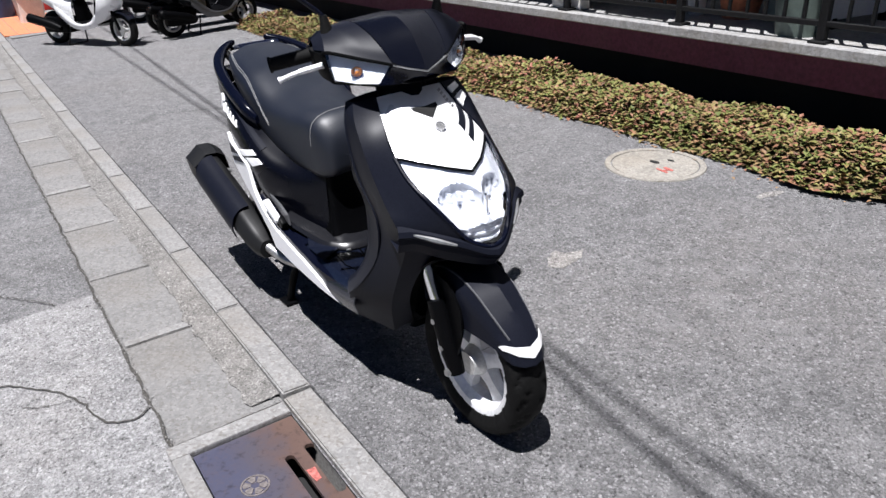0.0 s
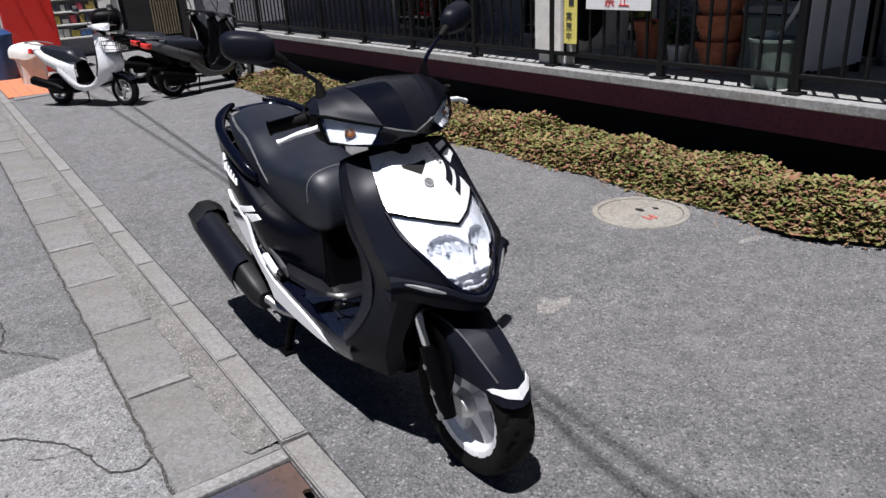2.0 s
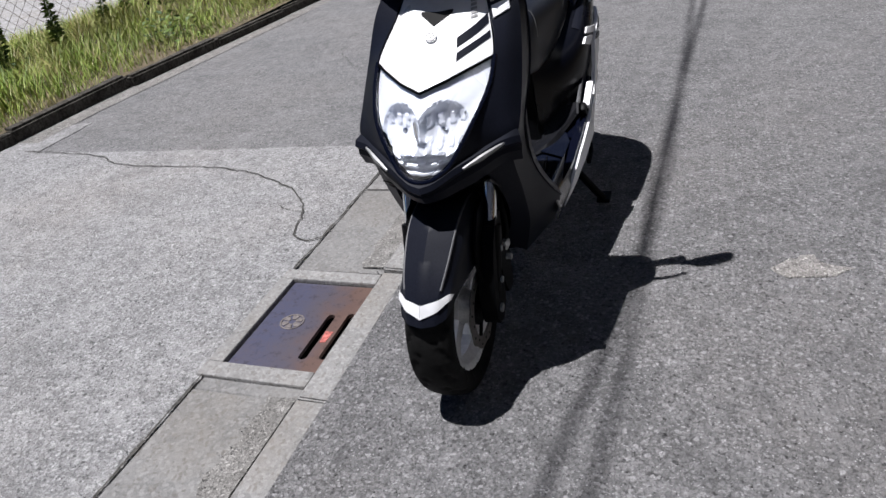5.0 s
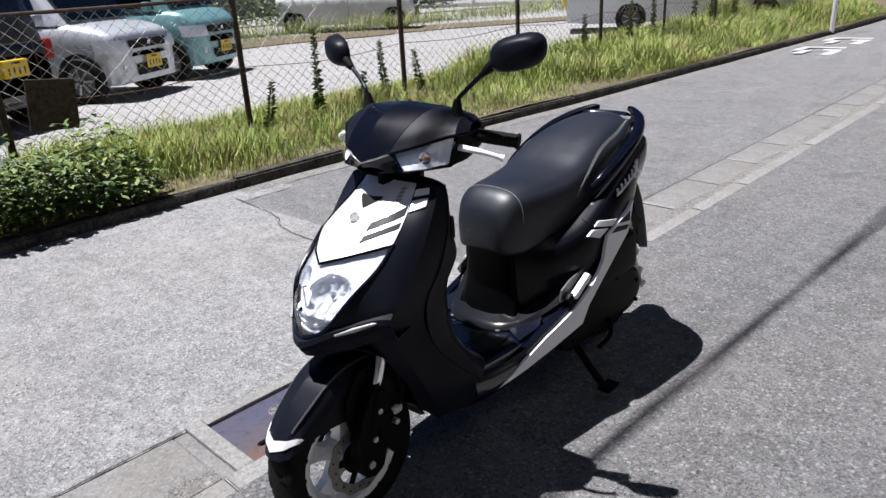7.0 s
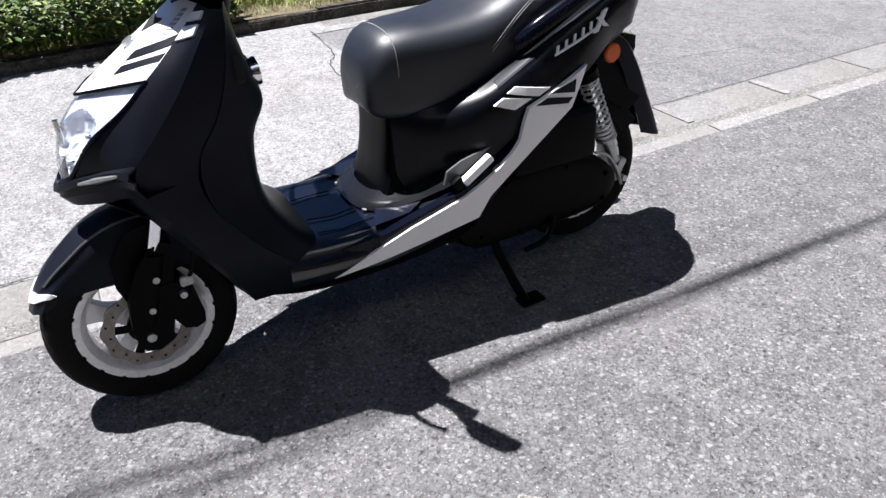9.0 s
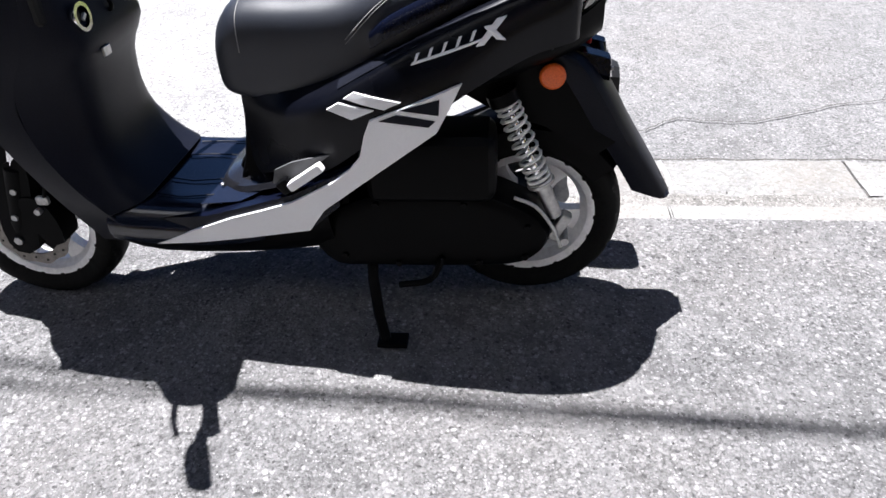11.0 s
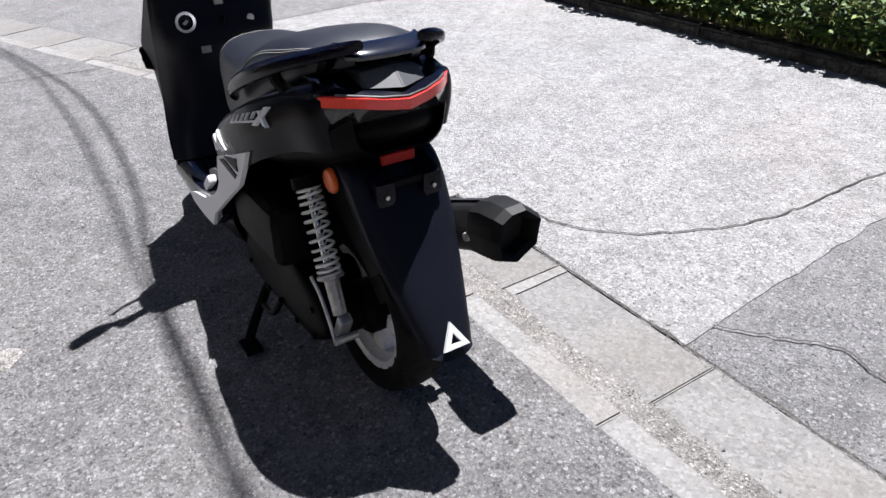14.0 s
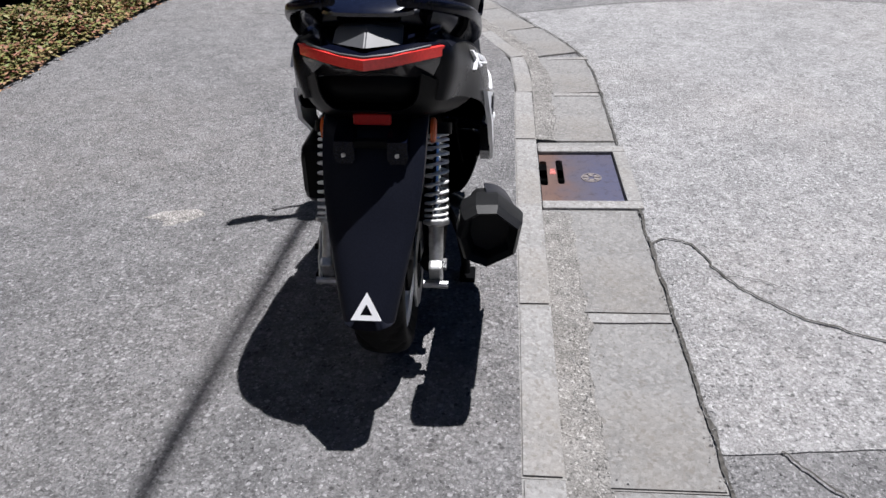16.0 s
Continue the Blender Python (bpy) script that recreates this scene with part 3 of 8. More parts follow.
for a, c, lo, hi in ((0.468, 0.494, 0.318, 0.53), (0.405, 0.432, 0.306, 0.522)):
    rr = (c - a) / 2
    for e, sgn in ((hi, -1), (lo, 1)):
        for side in (-1, 1):
            arc = [((a + c) / 2 + side * rr * math.cos(q), e + sgn * rr - sgn * rr * math.sin(q)) for q in np.linspace(0, math.pi / 2, 6)]
            prism(arc + [((a + c) / 2 + side * (rr + 0.0005), e - sgn * 0.0005)], Zl - 0.006, Zl + 0.006, None, b)
lid = part("lid", b, M["iron"], drain, "iron lid with rust and painted sky blue")
part("crest_ring", lathe([(0, 0.0335), (0.004, 0.0335), (0.004, 0.038), (0, 0.038)], 36, pose(0.594, 0.37, Zl + 0.0045, 0, -90, 0), closed=True), M["iron_worn"], lid)
for k in range(6):
    a0, a1 = 2 * math.pi * (k + 0.12) / 6, 2 * math.pi * (k + 0.88) / 6
    poly = [(0.594 + r * math.cos(a), 0.37 + r * math.sin(a)) for r, a in ((0.012, a0), (0.03, a0), (0.033, (a0 + a1) / 2), (0.03, a1), (0.012, a1))]
    part("crest_petal", prism(poly, Zl + 0.004, Zl + 0.0085), M["iron_worn"], lid, "worn cast crest")
part("paint_mark", sheet(ragged([(0.438, 0.4), (0.462, 0.4), (0.458, 0.455), (0.442, 0.45)], 0.006, 0.012, 5), Zl + 0.004, Zl + 0.0072), M["red_mark"], lid, "faded red paint mark")

# cracks, dark lines, spills, paint
def ribbon(pts, w, z, seed):
    P = cr([(x, y, 0) for x, y in pts], 12)
    l, r = [], []
    for i, p in enumerate(P):
        d = P[min(i + 1, len(P) - 1)] - P[max(i - 1, 0)]
        n = np.array((-d[1], d[0], 0)) / (np.hypot(d[0], d[1]) + 1e-9)
        j = 0.016 * noise.noise(Vector((p[0] * 14, p[1] * 14, seed))) + 0.009 * noise.noise(Vector((p[0] * 50, p[1] * 50, seed)))
        h = w * (0.6 + 0.7 * abs(noise.noise(Vector((p[0] * 20, p[1] * 20, seed + 3)))))
        l.append((p[0] + n[0] * (j + h), p[1] + n[1] * (j + h), z))
        r.append((p[0] + n[0] * (j - h), p[1] + n[1] * (j - h), z))
    return grid([l, r])


for k, (pts, w) in enumerate((([(0.725, -0.12), (0.79, -0.1), (0.86, -0.14), (0.91, -0.29), (1.04, -0.48), (1.26, -0.61), (1.58, -0.7), (2.15, -0.72), (2.4, -0.83), (2.95, -0.88)], 0.0042),
                              ([(0.9, -0.3), (0.98, -0.31), (1.05, -0.36)], 0.002), ([(0.86, -0.98), (0.95, -1.1), (1.05, -1.24), (1.02, -1.5), (1.2, -2.0), (1.1, -2.8)], 0.0034),
                              ([(1.2, -2.0), (1.6, -2.3), (1.9, -2.9), (1.8, -3.9)], 0.002), ([(0.3, 2.95), (1.1, 3.22), (2.1, 3.29), (2.8, 3.09), (3.4, 2.98)], 0.006))):
    tagged(part("road_crack", ribbon(pts, w, Z_ROAD + 0.0085, k), M["crack"], normals=False), "dark winding crack in the street asphalt", "crack", kind="structure")
for k, (pts, w) in enumerate((([(0.0, 2.72), (-0.4, 2.78), (-0.76, 2.83), (-1.5, 3.0)], 0.006), ([(-0.3, -3.4), (-1.1, -3.2), (-1.9, -3.5)], 0.005))):
    tagged(part("forecourt_crack", ribbon(pts, w, 0.003 - dip(pts[0][1]), k + 20), M["crack"], normals=False), "thin dark line on the forecourt asphalt", "crack", kind="structure")
for k, ring in enumerate(([(-0.98, -0.02), (-0.93, 0.03), (-0.86, 0.025), (-0.8, 0.035), (-0.76, -0.01), (-0.78, -0.06), (-0.81, -0.11), (-0.87, -0.12), (-0.88, -0.06), (-0.94, -0.05)],
                          [(-2.14, 0.09), (-2.06, 0.105), (-1.97, 0.085), (-1.97, 0.06), (-2.06, 0.065), (-2.13, 0.07)])):
    for j, (f, z) in enumerate(((1.0, 0.0022), (0.6, 0.0032))):
        mx, my = sum(p[0] for p in ring) / len(ring), sum(p[1] for p in ring) / len(ring)
        tagged(part("cement_spill", sheet(ragged([(mx + (x - mx) * f, my + (y - my) * f) for x, y in ring], 0.034, 0.005, k * 3 + j), -0.03, z - dip(my + 0.02)), M["pale_patch"]), "small pale cement spill on the asphalt", "stain", kind="structure")
tagged(part("parking_line", sheet(ragged([(-0.66, 4.345), (-0.66, 4.395), (-3.2, 4.485), (-3.2, 4.435)], 0.016, 0.03, 3), -0.03, -0.014), M["white_line"]), "worn white parking line", "road marking", kind="structure")
for x, y in ((2.02, -10.35), (2.05, -11.8)):
    mark = thing("street_lettering", pose(x, y, street_z(x, y), 0.77, 0.8, 0), "worn white painted lettering on the street", "road marking", kind="structure")
    for a, c, w, h in ((-0.45, 0.0, 0.9, 0.16), (-0.2, 0.35, 0.14, 0.5), (0.2, 0.3, 0.14, 0.45), (0.0, -0.35, 0.8, 0.14), (0.35, -0.1, 0.12, 0.5)):
        part("paint_bar", sheet(ragged([(a - w / 2 + 0.2, c - h / 2), (a + w / 2 + 0.2, c - h / 2), (a + w / 2 + 0.2, c + h / 2), (a - w / 2 + 0.2, c + h / 2)], 0.02, 0.08, x), 0.0, 0.004), M["white_line"], mark)

# manhole in the forecourt
mh = thing("manhole", pose(-1.95, -0.515, 0), "round pale concrete manhole cover in the forecourt", "manhole")
part("rim", lathe([(0.0, 0.225), (0.005, 0.226), (0.006, 0.256), (-0.01, 0.262), (-0.02, 0.26)], 56, pose(0, 0, 0, 0, -90, 0)), M["cover"], mh, smooth=True)
part("cover", lathe([(0.004, 0.0), (0.004, 0.212), (0.003, 0.219), (-0.01, 0.22)], 56, pose(0, 0, 0, 0, -90, 0)), M["cover"], mh, "speckled concrete cover", True)
for x, y, r in ((-0.02, -0.02, 0.03), (-0.1, 0.02, 0.02)):
    part("lift_hole", lathe([(0.0065, 0), (0.0065, r), (0.002, r)], 18, pose(x, y, 0, 0, -90, 0) @ Matrix.Diagonal((1, 1, 0.55, 1))), M["void"], mh)
for q in ([(0.0, 0.07), (0.01, 0.13), (0.03, 0.13), (0.02, 0.07)], [(0.02, 0.1), (0.05, 0.09), (0.055, 0.105), (0.025, 0.115)], [(0.045, 0.055), (0.055, 0.13), (0.07, 0.13), (0.06, 0.055)]):
    part("paint_mark", sheet(ragged(q, 0.004, 0.015, 9), 0.004, 0.0072), M["red_mark"], mh, "faded red paint mark")

# far kerb, verge, lot
far = tagged(part("far_kerb", grid([[(far_x(y) + 0.012, y, -0.06 - fall(y)), (far_x(y) + 0.012, y, 0.02 - fall(y)), (far_x(y) + 0.1, y, 0.02 - fall(y))] for y in np.linspace(9, -17, 53)]), M["dark_kerb"]), "weathered dark kerb along the weedy verge", "kerb", kind="structure")
me = block_mesh("kerb_block", 0.09, 0.985, 0.15, 0.015, 71, M["dark_kerb"])
for k in range(24):
    y = 7.5 - k
    one = new("kerb_block", me)
    one.parent = far
    one.matrix_basis = Matrix.Translation((far_x(y) + 0.045 + rnd.uniform(-0.008, 0.008), y, 0.035 - fall(y) + rnd.uniform(-0.012, 0.01))) @ Matrix.Rotation(rnd.uniform(-0.01, 0.01) - (0.043 if -5 < y < -1.5 else 0), 4, "Z") @ Matrix.Rotation(0.0135 if y < -1.5 else 0, 4, "X")
rows = [[(far_x(y) - w - 0.02 * noise.noise(Vector((y * 3, 1, 0))), y, street_z(far_x(y) - w, y) + 0.004), (far_x(y) + 0.02, y, street_z(far_x(y), y) + 0.004)] for y in np.arange(-16, -0.9, 0.1) for w in (0.16,)]
tagged(part("street_edge_strip", grid(rows), M["gutter_dirt"]), "pale gritty strip along the far kerb", "road", kind="structure")


def verge_z(x, y):
    near = min(1.0, max(0.0, (x - far_x(y)) / 1.1))
    return 0.035 + 0.03 * near - fall(y) * (1 - near) + 0.03 * noise.noise(Vector((x * 2, y * 2, 0)))


verge = []
for i in range(41):
    y = 10 - i * 1.1
    verge.append([(x, y, verge_z(x, y)) for x in (far_x(y) + 0.05, 3.5, 3.9, 4.3, 4.7, 5.3)])
tagged(part("verge", grid(verge), M["soil"], smooth=True), "dry soil verge under the fence", "verge", kind="structure")
LOT = pose(-0.006, 0.02, -0.001, 0.87, 0.344, -0.251)       # the lot slopes a little
tagged(part("parking_lot", sheet([(4.85, 12), (30, 12), (30, -40), (5.0, -40)], 0.0, 0.07), M["lot"], m=LOT), "pale sunlit gravel parking lot", "parking lot", kind="structure")
tagged(part("lot_grass_strip", sheet(ragged([(15, 4), (19, 4), (13.4, -14), (9.5, -20), (8.5, -19), (12, -12.5)], 0.2, 0.5, 8), 0.06, 0.09), M["soil"], m=LOT), "grassy edge behind the parked cars", "verge", kind="structure")

# overhead cables, which throw the thin shadows over the forecourt
def cable(pts, z, r):
    P = [(x + SUN.x / SUN.z * z, y + SUN.y / SUN.z * z, z) for x, y in pts]
    tagged(part("overhead_cable", tube(cr(P, 6), r, 8), M["cable"], smooth=True), "black overhead cable strung above the forecourt", "cable", "overhead cables")


cable([(-1.6, -35), (-0.95, -14), (-0.72, -6.8), (-0.43, -1.1), (-0.39, -0.1), (-0.33, 0.45), (-0.256, 1.02), (-0.235, 1.95), (-0.33, 2.77), (-0.64, 4.2), (-0.97, 6.0), (-2.6, 14), (-3.7, 18.5)], 5.2, 0.011)
cable([(-0.9, -35), (-0.6, -14), (-0.5, -6), (-0.45, -1.2), (-0.43, -0.5), (-0.4, 0.23), (-0.36, 1.09), (-0.36, 2.0), (-0.45, 3.1), (-0.85, 4.77), (-3.0, 14), (-4.1, 18.5)], 5.6, 0.01)
cable([(-0.72, 2.7), (-0.77, 2.83), (-1.06, 4.48), (-1.58, 6.66), (-3.4, 14), (-4.5, 18.5)], 5.0, 0.009)

# ---- the black scooter ----
FA, RA = Vector((0, 0.543, 0.193)), Vector((0, -0.686, 0.236))     # axles


def tyre_mesh(R, w, rim):
    """A tyre with a round crown and slanting grooves."""
    b = bmesh.new()
    N, prof = 180, []
    for k in range(17):
        a = math.pi * (k / 16 - 0.5)
        prof.append((math.sin(a) * w / 2, rim + (R - rim) * (0.42 + 0.58 * math.cos(a) ** 0.55 if abs(a) < 1.5 else 0.35)))
    prof = [(-w * 0.36, rim - 0.004)] + prof + [(w * 0.36, rim - 0.004)]
    rows = []
    for j in range(N):
        ang = 2 * math.pi * j / N
        row = []
        for i, (x, r) in enumerate(prof):
            q = (j + 26 * abs(x) / w + (5 if x > 0 else 0)) % 10
            deep = q < 2.2 and 0.1 * w < abs(x) < 0.43 * w
            rr = r - (0.006 if deep else 0.0)
            row.append(b.verts.new((x, rr * math.cos(ang), rr * math.sin(ang))))
        rows.append(row)
    for j in range(N):
        for i in range(len(prof) - 1):
            b.faces.new((rows[j][i], rows[j][i + 1], rows[(j + 1) % N][i + 1], rows[(j + 1) % N][i]))
    return b


def rim_mesh(r, w):
    prof = [(-w * 0.5, r), (-w * 0.5, r - 0.004), (-w * 0.44, r - 0.016), (-w * 0.3, r - 0.02), (-w * 0.18, r - 0.03),
            (w * 0.18, r - 0.03), (w * 0.3, r - 0.02), (w * 0.44, r - 0.016), (w * 0.5, r - 0.004), (w * 0.5, r), (0.2 * w, r - 0.006), (-0.2 * w, r - 0.006)]
    return lathe(prof, 72, closed=True)


def spoke_mesh(r, w):
    rows = []
    for s, hw, hx in ((0.035, 0.026, 0.6), (0.06, 0.02, 0.5), (0.09, 0.019, 0.42), (r - 0.028, 0.03, 0.42)):
        x = w * 0.5 * hx
        rows.append([(x, s, -hw), (x * 1.15, s, -hw * 0.4), (x * 1.15, s, hw * 0.4), (x, s, hw), (-x, s, hw), (-x * 1.15, s, hw * 0.4), (-x * 1.15, s, -hw * 0.4), (-x, s, -hw)])
    return skin(rows, 2, 1, True, True)


def wheel(name, centre, R, w, rim_r, parent, spokes=5, paintwork="white", turn=0.3):
    hub = part(name, lathe([(-0.05, 0.0), (-0.05, 0.032), (-0.02, 0.045), (0.02, 0.045), (0.05, 0.032), (0.05, 0.0)], 32), M["alu"], parent, "cast alloy wheel hub", True, m=Matrix.Translation(centre))
    part("tyre", tyre_mesh(R, w, rim_r), M["rubber"], hub, "black grooved tyre", True, 50)
    part("rim", rim_mesh(rim_r, w * 0.78), M[paintwork], hub, "white painted rim", True, 40)
    for k in range(spokes):
        part("spoke", spoke_mesh(rim_r, w * 0.6), M[paintwork], hub, smooth=True, m=Matrix.Rotation(turn + 2 * math.pi * k / spokes, 4, "X"))
    return hub


def disc_mesh(r0, r1, x, holes=True):
    b = bmesh.new()
    N = 60
    ring = []
    for k in range(N):
        a = 2 * math.pi * k / N
        ro = r1 + 0.003 * math.sin(a * 10)
        ring.append([b.verts.new((x + h, r * math.cos(a), r * math.sin(a))) for r, h in ((r0, -0.002), (ro, -0.002), (ro, 0.002), (r0, 0.002))])
    for k in range(N):
        p, q = ring[k], ring[(k + 1) % N]
        for j in range(4):
            b.faces.new((p[j], p[(j + 1) % 4], q[(j + 1) % 4], q[j]))
    return b


def on(table, u, v, off=0.0):
    """A place on a table of points, by shares along and across, lifted by off."""
    H, W = len(table) - 1, len(table[0]) - 1
    def at(a, c):
        a, c = min(max(a, 0), 0.9999) * H, min(max(c, 0), 0.9999) * W
        i, j = int(a), int(c)
        f, g = a - i, c - j
        p = [np.array(table[i + di][j + dj], float) for di in (0, 1) for dj in (0, 1)]
        return (p[0] * (1 - g) + p[1] * g) * (1 - f) + (p[2] * (1 - g) + p[3] * g) * f
    p = at(u, v)
    if off:
        n = np.cross(at(u + 0.01, v) - at(u - 0.01, v), at(u, v + 0.01) - at(u, v - 0.01))
        n = n / (np.linalg.norm(n) + 1e-9)
        p = p + n * off
    return Vector(p)


def decal(table, quad, off=0.0015, n=6, flip=False, sink=0.004):
    """A thin sheet over four (along, across) corners of a surface."""
    q = [np.array(c, float) for c in quad]
    rows, back = [], []
    for a in range(n + 1):
        s = a / n
        r0, r1 = [], []
        for c in range(n + 1):
            t = c / n
            u, v = (q[0] * (1 - t) + q[1] * t) * (1 - s) + (q[3] * (1 - t) + q[2] * t) * s
            p, o = on(table, u, v, off), on(table, u, v, off - (sink if off > 0 else -sink))
            if flip:
                p.x, o.x = -p.x, -o.x
            r0.append(p)
            r1.append(o)
        rows.append(r0)
        back.append(r1)
    b = grid(rows)
    edge = rows[0] + [r[-1] for r in rows[1:]] + rows[-1][::-1][1:] + [r[0] for r in rows[::-1]][1:-1]
    low = back[0] + [r[-1] for r in back[1:]] + back[-1][::-1][1:] + [r[0] for r in back[::-1]][1:-1]
    grid([edge, low], b, True)
    bmesh.ops.remove_doubles(b, verts=b.verts, dist=1e-6)
    return b


def plate(poly, xs, t0, t1, flip=False, step=0.03):
    """A panel cut to (y, z) corners, bent to lie at half-width xs(y, z), from t0 to t1 off it."""
    b = bmesh.new()
    pts = []
    for (y0, z0), (y1, z1) in zip(poly, poly[1:] + poly[:1]):
        k = max(1, int(math.hypot(y1 - y0, z1 - z0) / step))
        pts += [(y0 + (y1 - y0) * i / k, z0 + (z1 - z0) * i / k) for i in range(k)]
    vs = [b.verts.new((0, y, z)) for y, z in pts]
    for i in range(len(vs)):
        b.edges.new((vs[i], vs[(i + 1) % len(vs)]))
    bmesh.ops.triangle_fill(b, use_beauty=True, use_dissolve=False, edges=b.edges[:])
    bmesh.ops.subdivide_edges(b, edges=[e for e in b.edges if len(e.link_faces) == 2], cuts=1)
    bmesh.ops.triangulate(b, faces=b.faces[:])
    top = bmesh.ops.extrude_face_region(b, geom=b.faces[:])["geom"]
    hi = {v for v in top if isinstance(v, bmesh.types.BMVert)}
    for v in b.verts:
        v.co.x = (xs(v.co.y, v.co.z) + (t1 if v in hi else t0)) * (-1 if flip else 1)
    return b


def coil(top, bottom, r, wire, turns, n=14):
    """A spring between two places, wound tighter in its middle."""
    a, c = Vector(top), Vector(bottom)
    d = c - a
    s = d.normalized()
    u = s.orthogonal().normalized()
    w = s.cross(u)
    pts = []
    for k in range(int(turns * n) + 1):
        f = k / (turns * n)
        g = f - 0.055 * math.sin(2 * math.pi * f * 1.0)
        an = 2 * math.pi * turns * f
        pts.append(a + d * g + (u * math.cos(an) + w * math.sin(an)) * r)
    return tube(pts, wire, 6)


def side_width(y, z):
    """Half-width of the lower side panels."""
    return float(np.interp(y, [-0.62, -0.56, -0.51, -0.38, -0.24, -0.1, 0.05, 0.14], [0.2, 0.214, 0.226, 0.229, 0.232, 0.224, 0.21, 0.196]))


SC = thing("scooter", pose(-0.012, 0, 0, 0, 1.6, 0.5), "matt black scooter with white nose panel on its centre stand", "scooter")

# wheels, brakes and fork
fw = wheel("front_wheel", FA, 0.212, 0.108, 0.152, SC, 5, "rim_silver", 0.4)
part("brake_disc", disc_mesh(0.07, 0.098, -0.066), M["disc"], fw, "drilled steel brake disc", True)
for k in range(5):
    part("disc_carrier_arm", box((-0.064, 0.056, 0), (0.004, 0.045, 0.02), 0.0015, Matrix.Rotation(k * 2 * math.pi / 5 + 0.2, 4, "X")), M["black"], fw)
for k in range(18):
    a = 2 * math.pi * k / 18
    part("disc_hole", lathe([(-0.0695, 0), (-0.0695, 0.003), (-0.068, 0.003)], 8, pose(0, (0.081 + 0.008 * (k % 2)) * math.cos(a), (0.081 + 0.008 * (k % 2)) * math.sin(a))), M["void"], fw)
rw = wheel("rear_wheel", RA, 0.213, 0.116, 0.152, SC, 5, "rim_silver", 0.9)
# Drum coloured black to carry the shade inside the wheel.
part("brake_drum", lathe([(-0.06, 0.0), (-0.06, 0.05), (-0.045, 0.065), (0.05, 0.065), (0.06, 0.0)], 32), M["black"], rw, smooth=True)
part("brake_disc", disc_mesh(0.06, 0.1, 0.07), M["steel"], rw, "steel rear brake disc", True)
for s in (-1, 1):
    leg = part("fork_leg", tube([(s * 0.088, 0.552, 0.185), (s * 0.09, 0.532, 0.24), (s * 0.094, 0.5, 0.345), (s * 0.096, 0.488, 0.385)], [0.02, 0.026, 0.026, 0.025], 14), M["black"], SC, "black fork leg", True)
    part("fork_tube", tube([(s * 0.096, 0.49, 0.38), (s * 0.1, 0.455, 0.48), (s * 0.102, 0.43, 0.54)], 0.0155, 14), M["chrome"], leg, "chrome fork tube", True)
    part("axle_nut", lathe([(s * 0.1, 0), (s * 0.1, 0.011), (s * 0.118, 0.011), (s * 0.118, 0)], 6, Matrix.Translation(FA)), M["steel"], leg)
    for dz in (0.03, 0.1):
        part("leg_bolt", lathe([(s * 0.11, 0), (s * 0.11, 0.008), (s * 0.121, 0.008), (s * 0.121, 0)], 6, Matrix.Translation((0, 0.535 - dz * 0.35, 0.23 + dz))), M["steel"], leg)
part("hub_carrier", lathe([(-0.072, 0.0), (-0.072, 0.03), (-0.06, 0.044), (-0.05, 0.044), (-0.05, 0.0)], 24, Matrix.Translation(FA)), M["black"], SC, smooth=True)
part("fork_shoe", skin([[(x, 0.56, 0.16), (x, 0.575, 0.22), (x, 0.555, 0.32), (x, 0.5, 0.4), (x, 0.45, 0.4), (x, 0.47, 0.3), (x, 0.5, 0.17)] for x in (-0.112, -0.106, -0.08, -0.074)], 2, 2, True, True), M["black"], SC, "black cast fork bracket", True)
cal = part("brake_caliper", skin([[(x, 0.425, 0.25), (x, 0.45, 0.305), (x, 0.5, 0.31), (x, 0.5, 0.26), (x, 0.47, 0.19), (x, 0.425, 0.19)] for x in (-0.115, -0.105, -0.055, -0.05)], 2, 2, True, True), M["black"], SC, "black brake caliper", True)
part("caliper_bolt", lathe([(-0.128, 0), (-0.128, 0.008), (-0.11, 0.008)], 8, Matrix.Translation((0, 0.455, 0.28))), M["steel"], cal)
part("brake_hose", tube(cr([(-0.1, 0.45, 0.29), (-0.115, 0.425, 0.33), (-0.1, 0.4, 0.42), (-0.08, 0.39, 0.52)], 4), 0.005, 8), M["rubber"], SC)
part("hose_joint", box((-0.112, 0.44, 0.305), (0.016, 0.03, 0.022), 0.004), M["alu"], cal)

# front mudguard
rows = [[(0, 0.758, 0.284), (0.03, 0.75, 0.286), (0.05, 0.732, 0.292), (0.056, 0.715, 0.298)],
        [(0, 0.75, 0.302), (0.032, 0.742, 0.304), (0.053, 0.722, 0.308), (0.06, 0.7, 0.308)],
        [(0, 0.733, 0.334), (0.036, 0.724, 0.335), (0.056, 0.704, 0.334), (0.063, 0.684, 0.316)],
        [(0, 0.7, 0.375), (0.044, 0.69, 0.37), (0.06, 0.67, 0.353), (0.066, 0.65, 0.32)],
        [(0, 0.664, 0.409), (0.049, 0.652, 0.4), (0.065, 0.634, 0.376), (0.069, 0.615, 0.322)],
        [(0, 0.612, 0.446), (0.053, 0.6, 0.436), (0.07, 0.586, 0.408), (0.072, 0.57, 0.322)],
        [(0, 0.54, 0.467), (0.054, 0.534, 0.457), (0.072, 0.525, 0.428), (0.075, 0.515, 0.32)],
        [(0, 0.46, 0.463), (0.053, 0.458, 0.454), (0.072, 0.455, 0.424), (0.074, 0.45, 0.32)],
        [(0, 0.39, 0.428), (0.05, 0.39, 0.42), (0.068, 0.39, 0.4), (0.07, 0.392, 0.33)]]
GUARD = fine(rows, 4, 3, False, True)
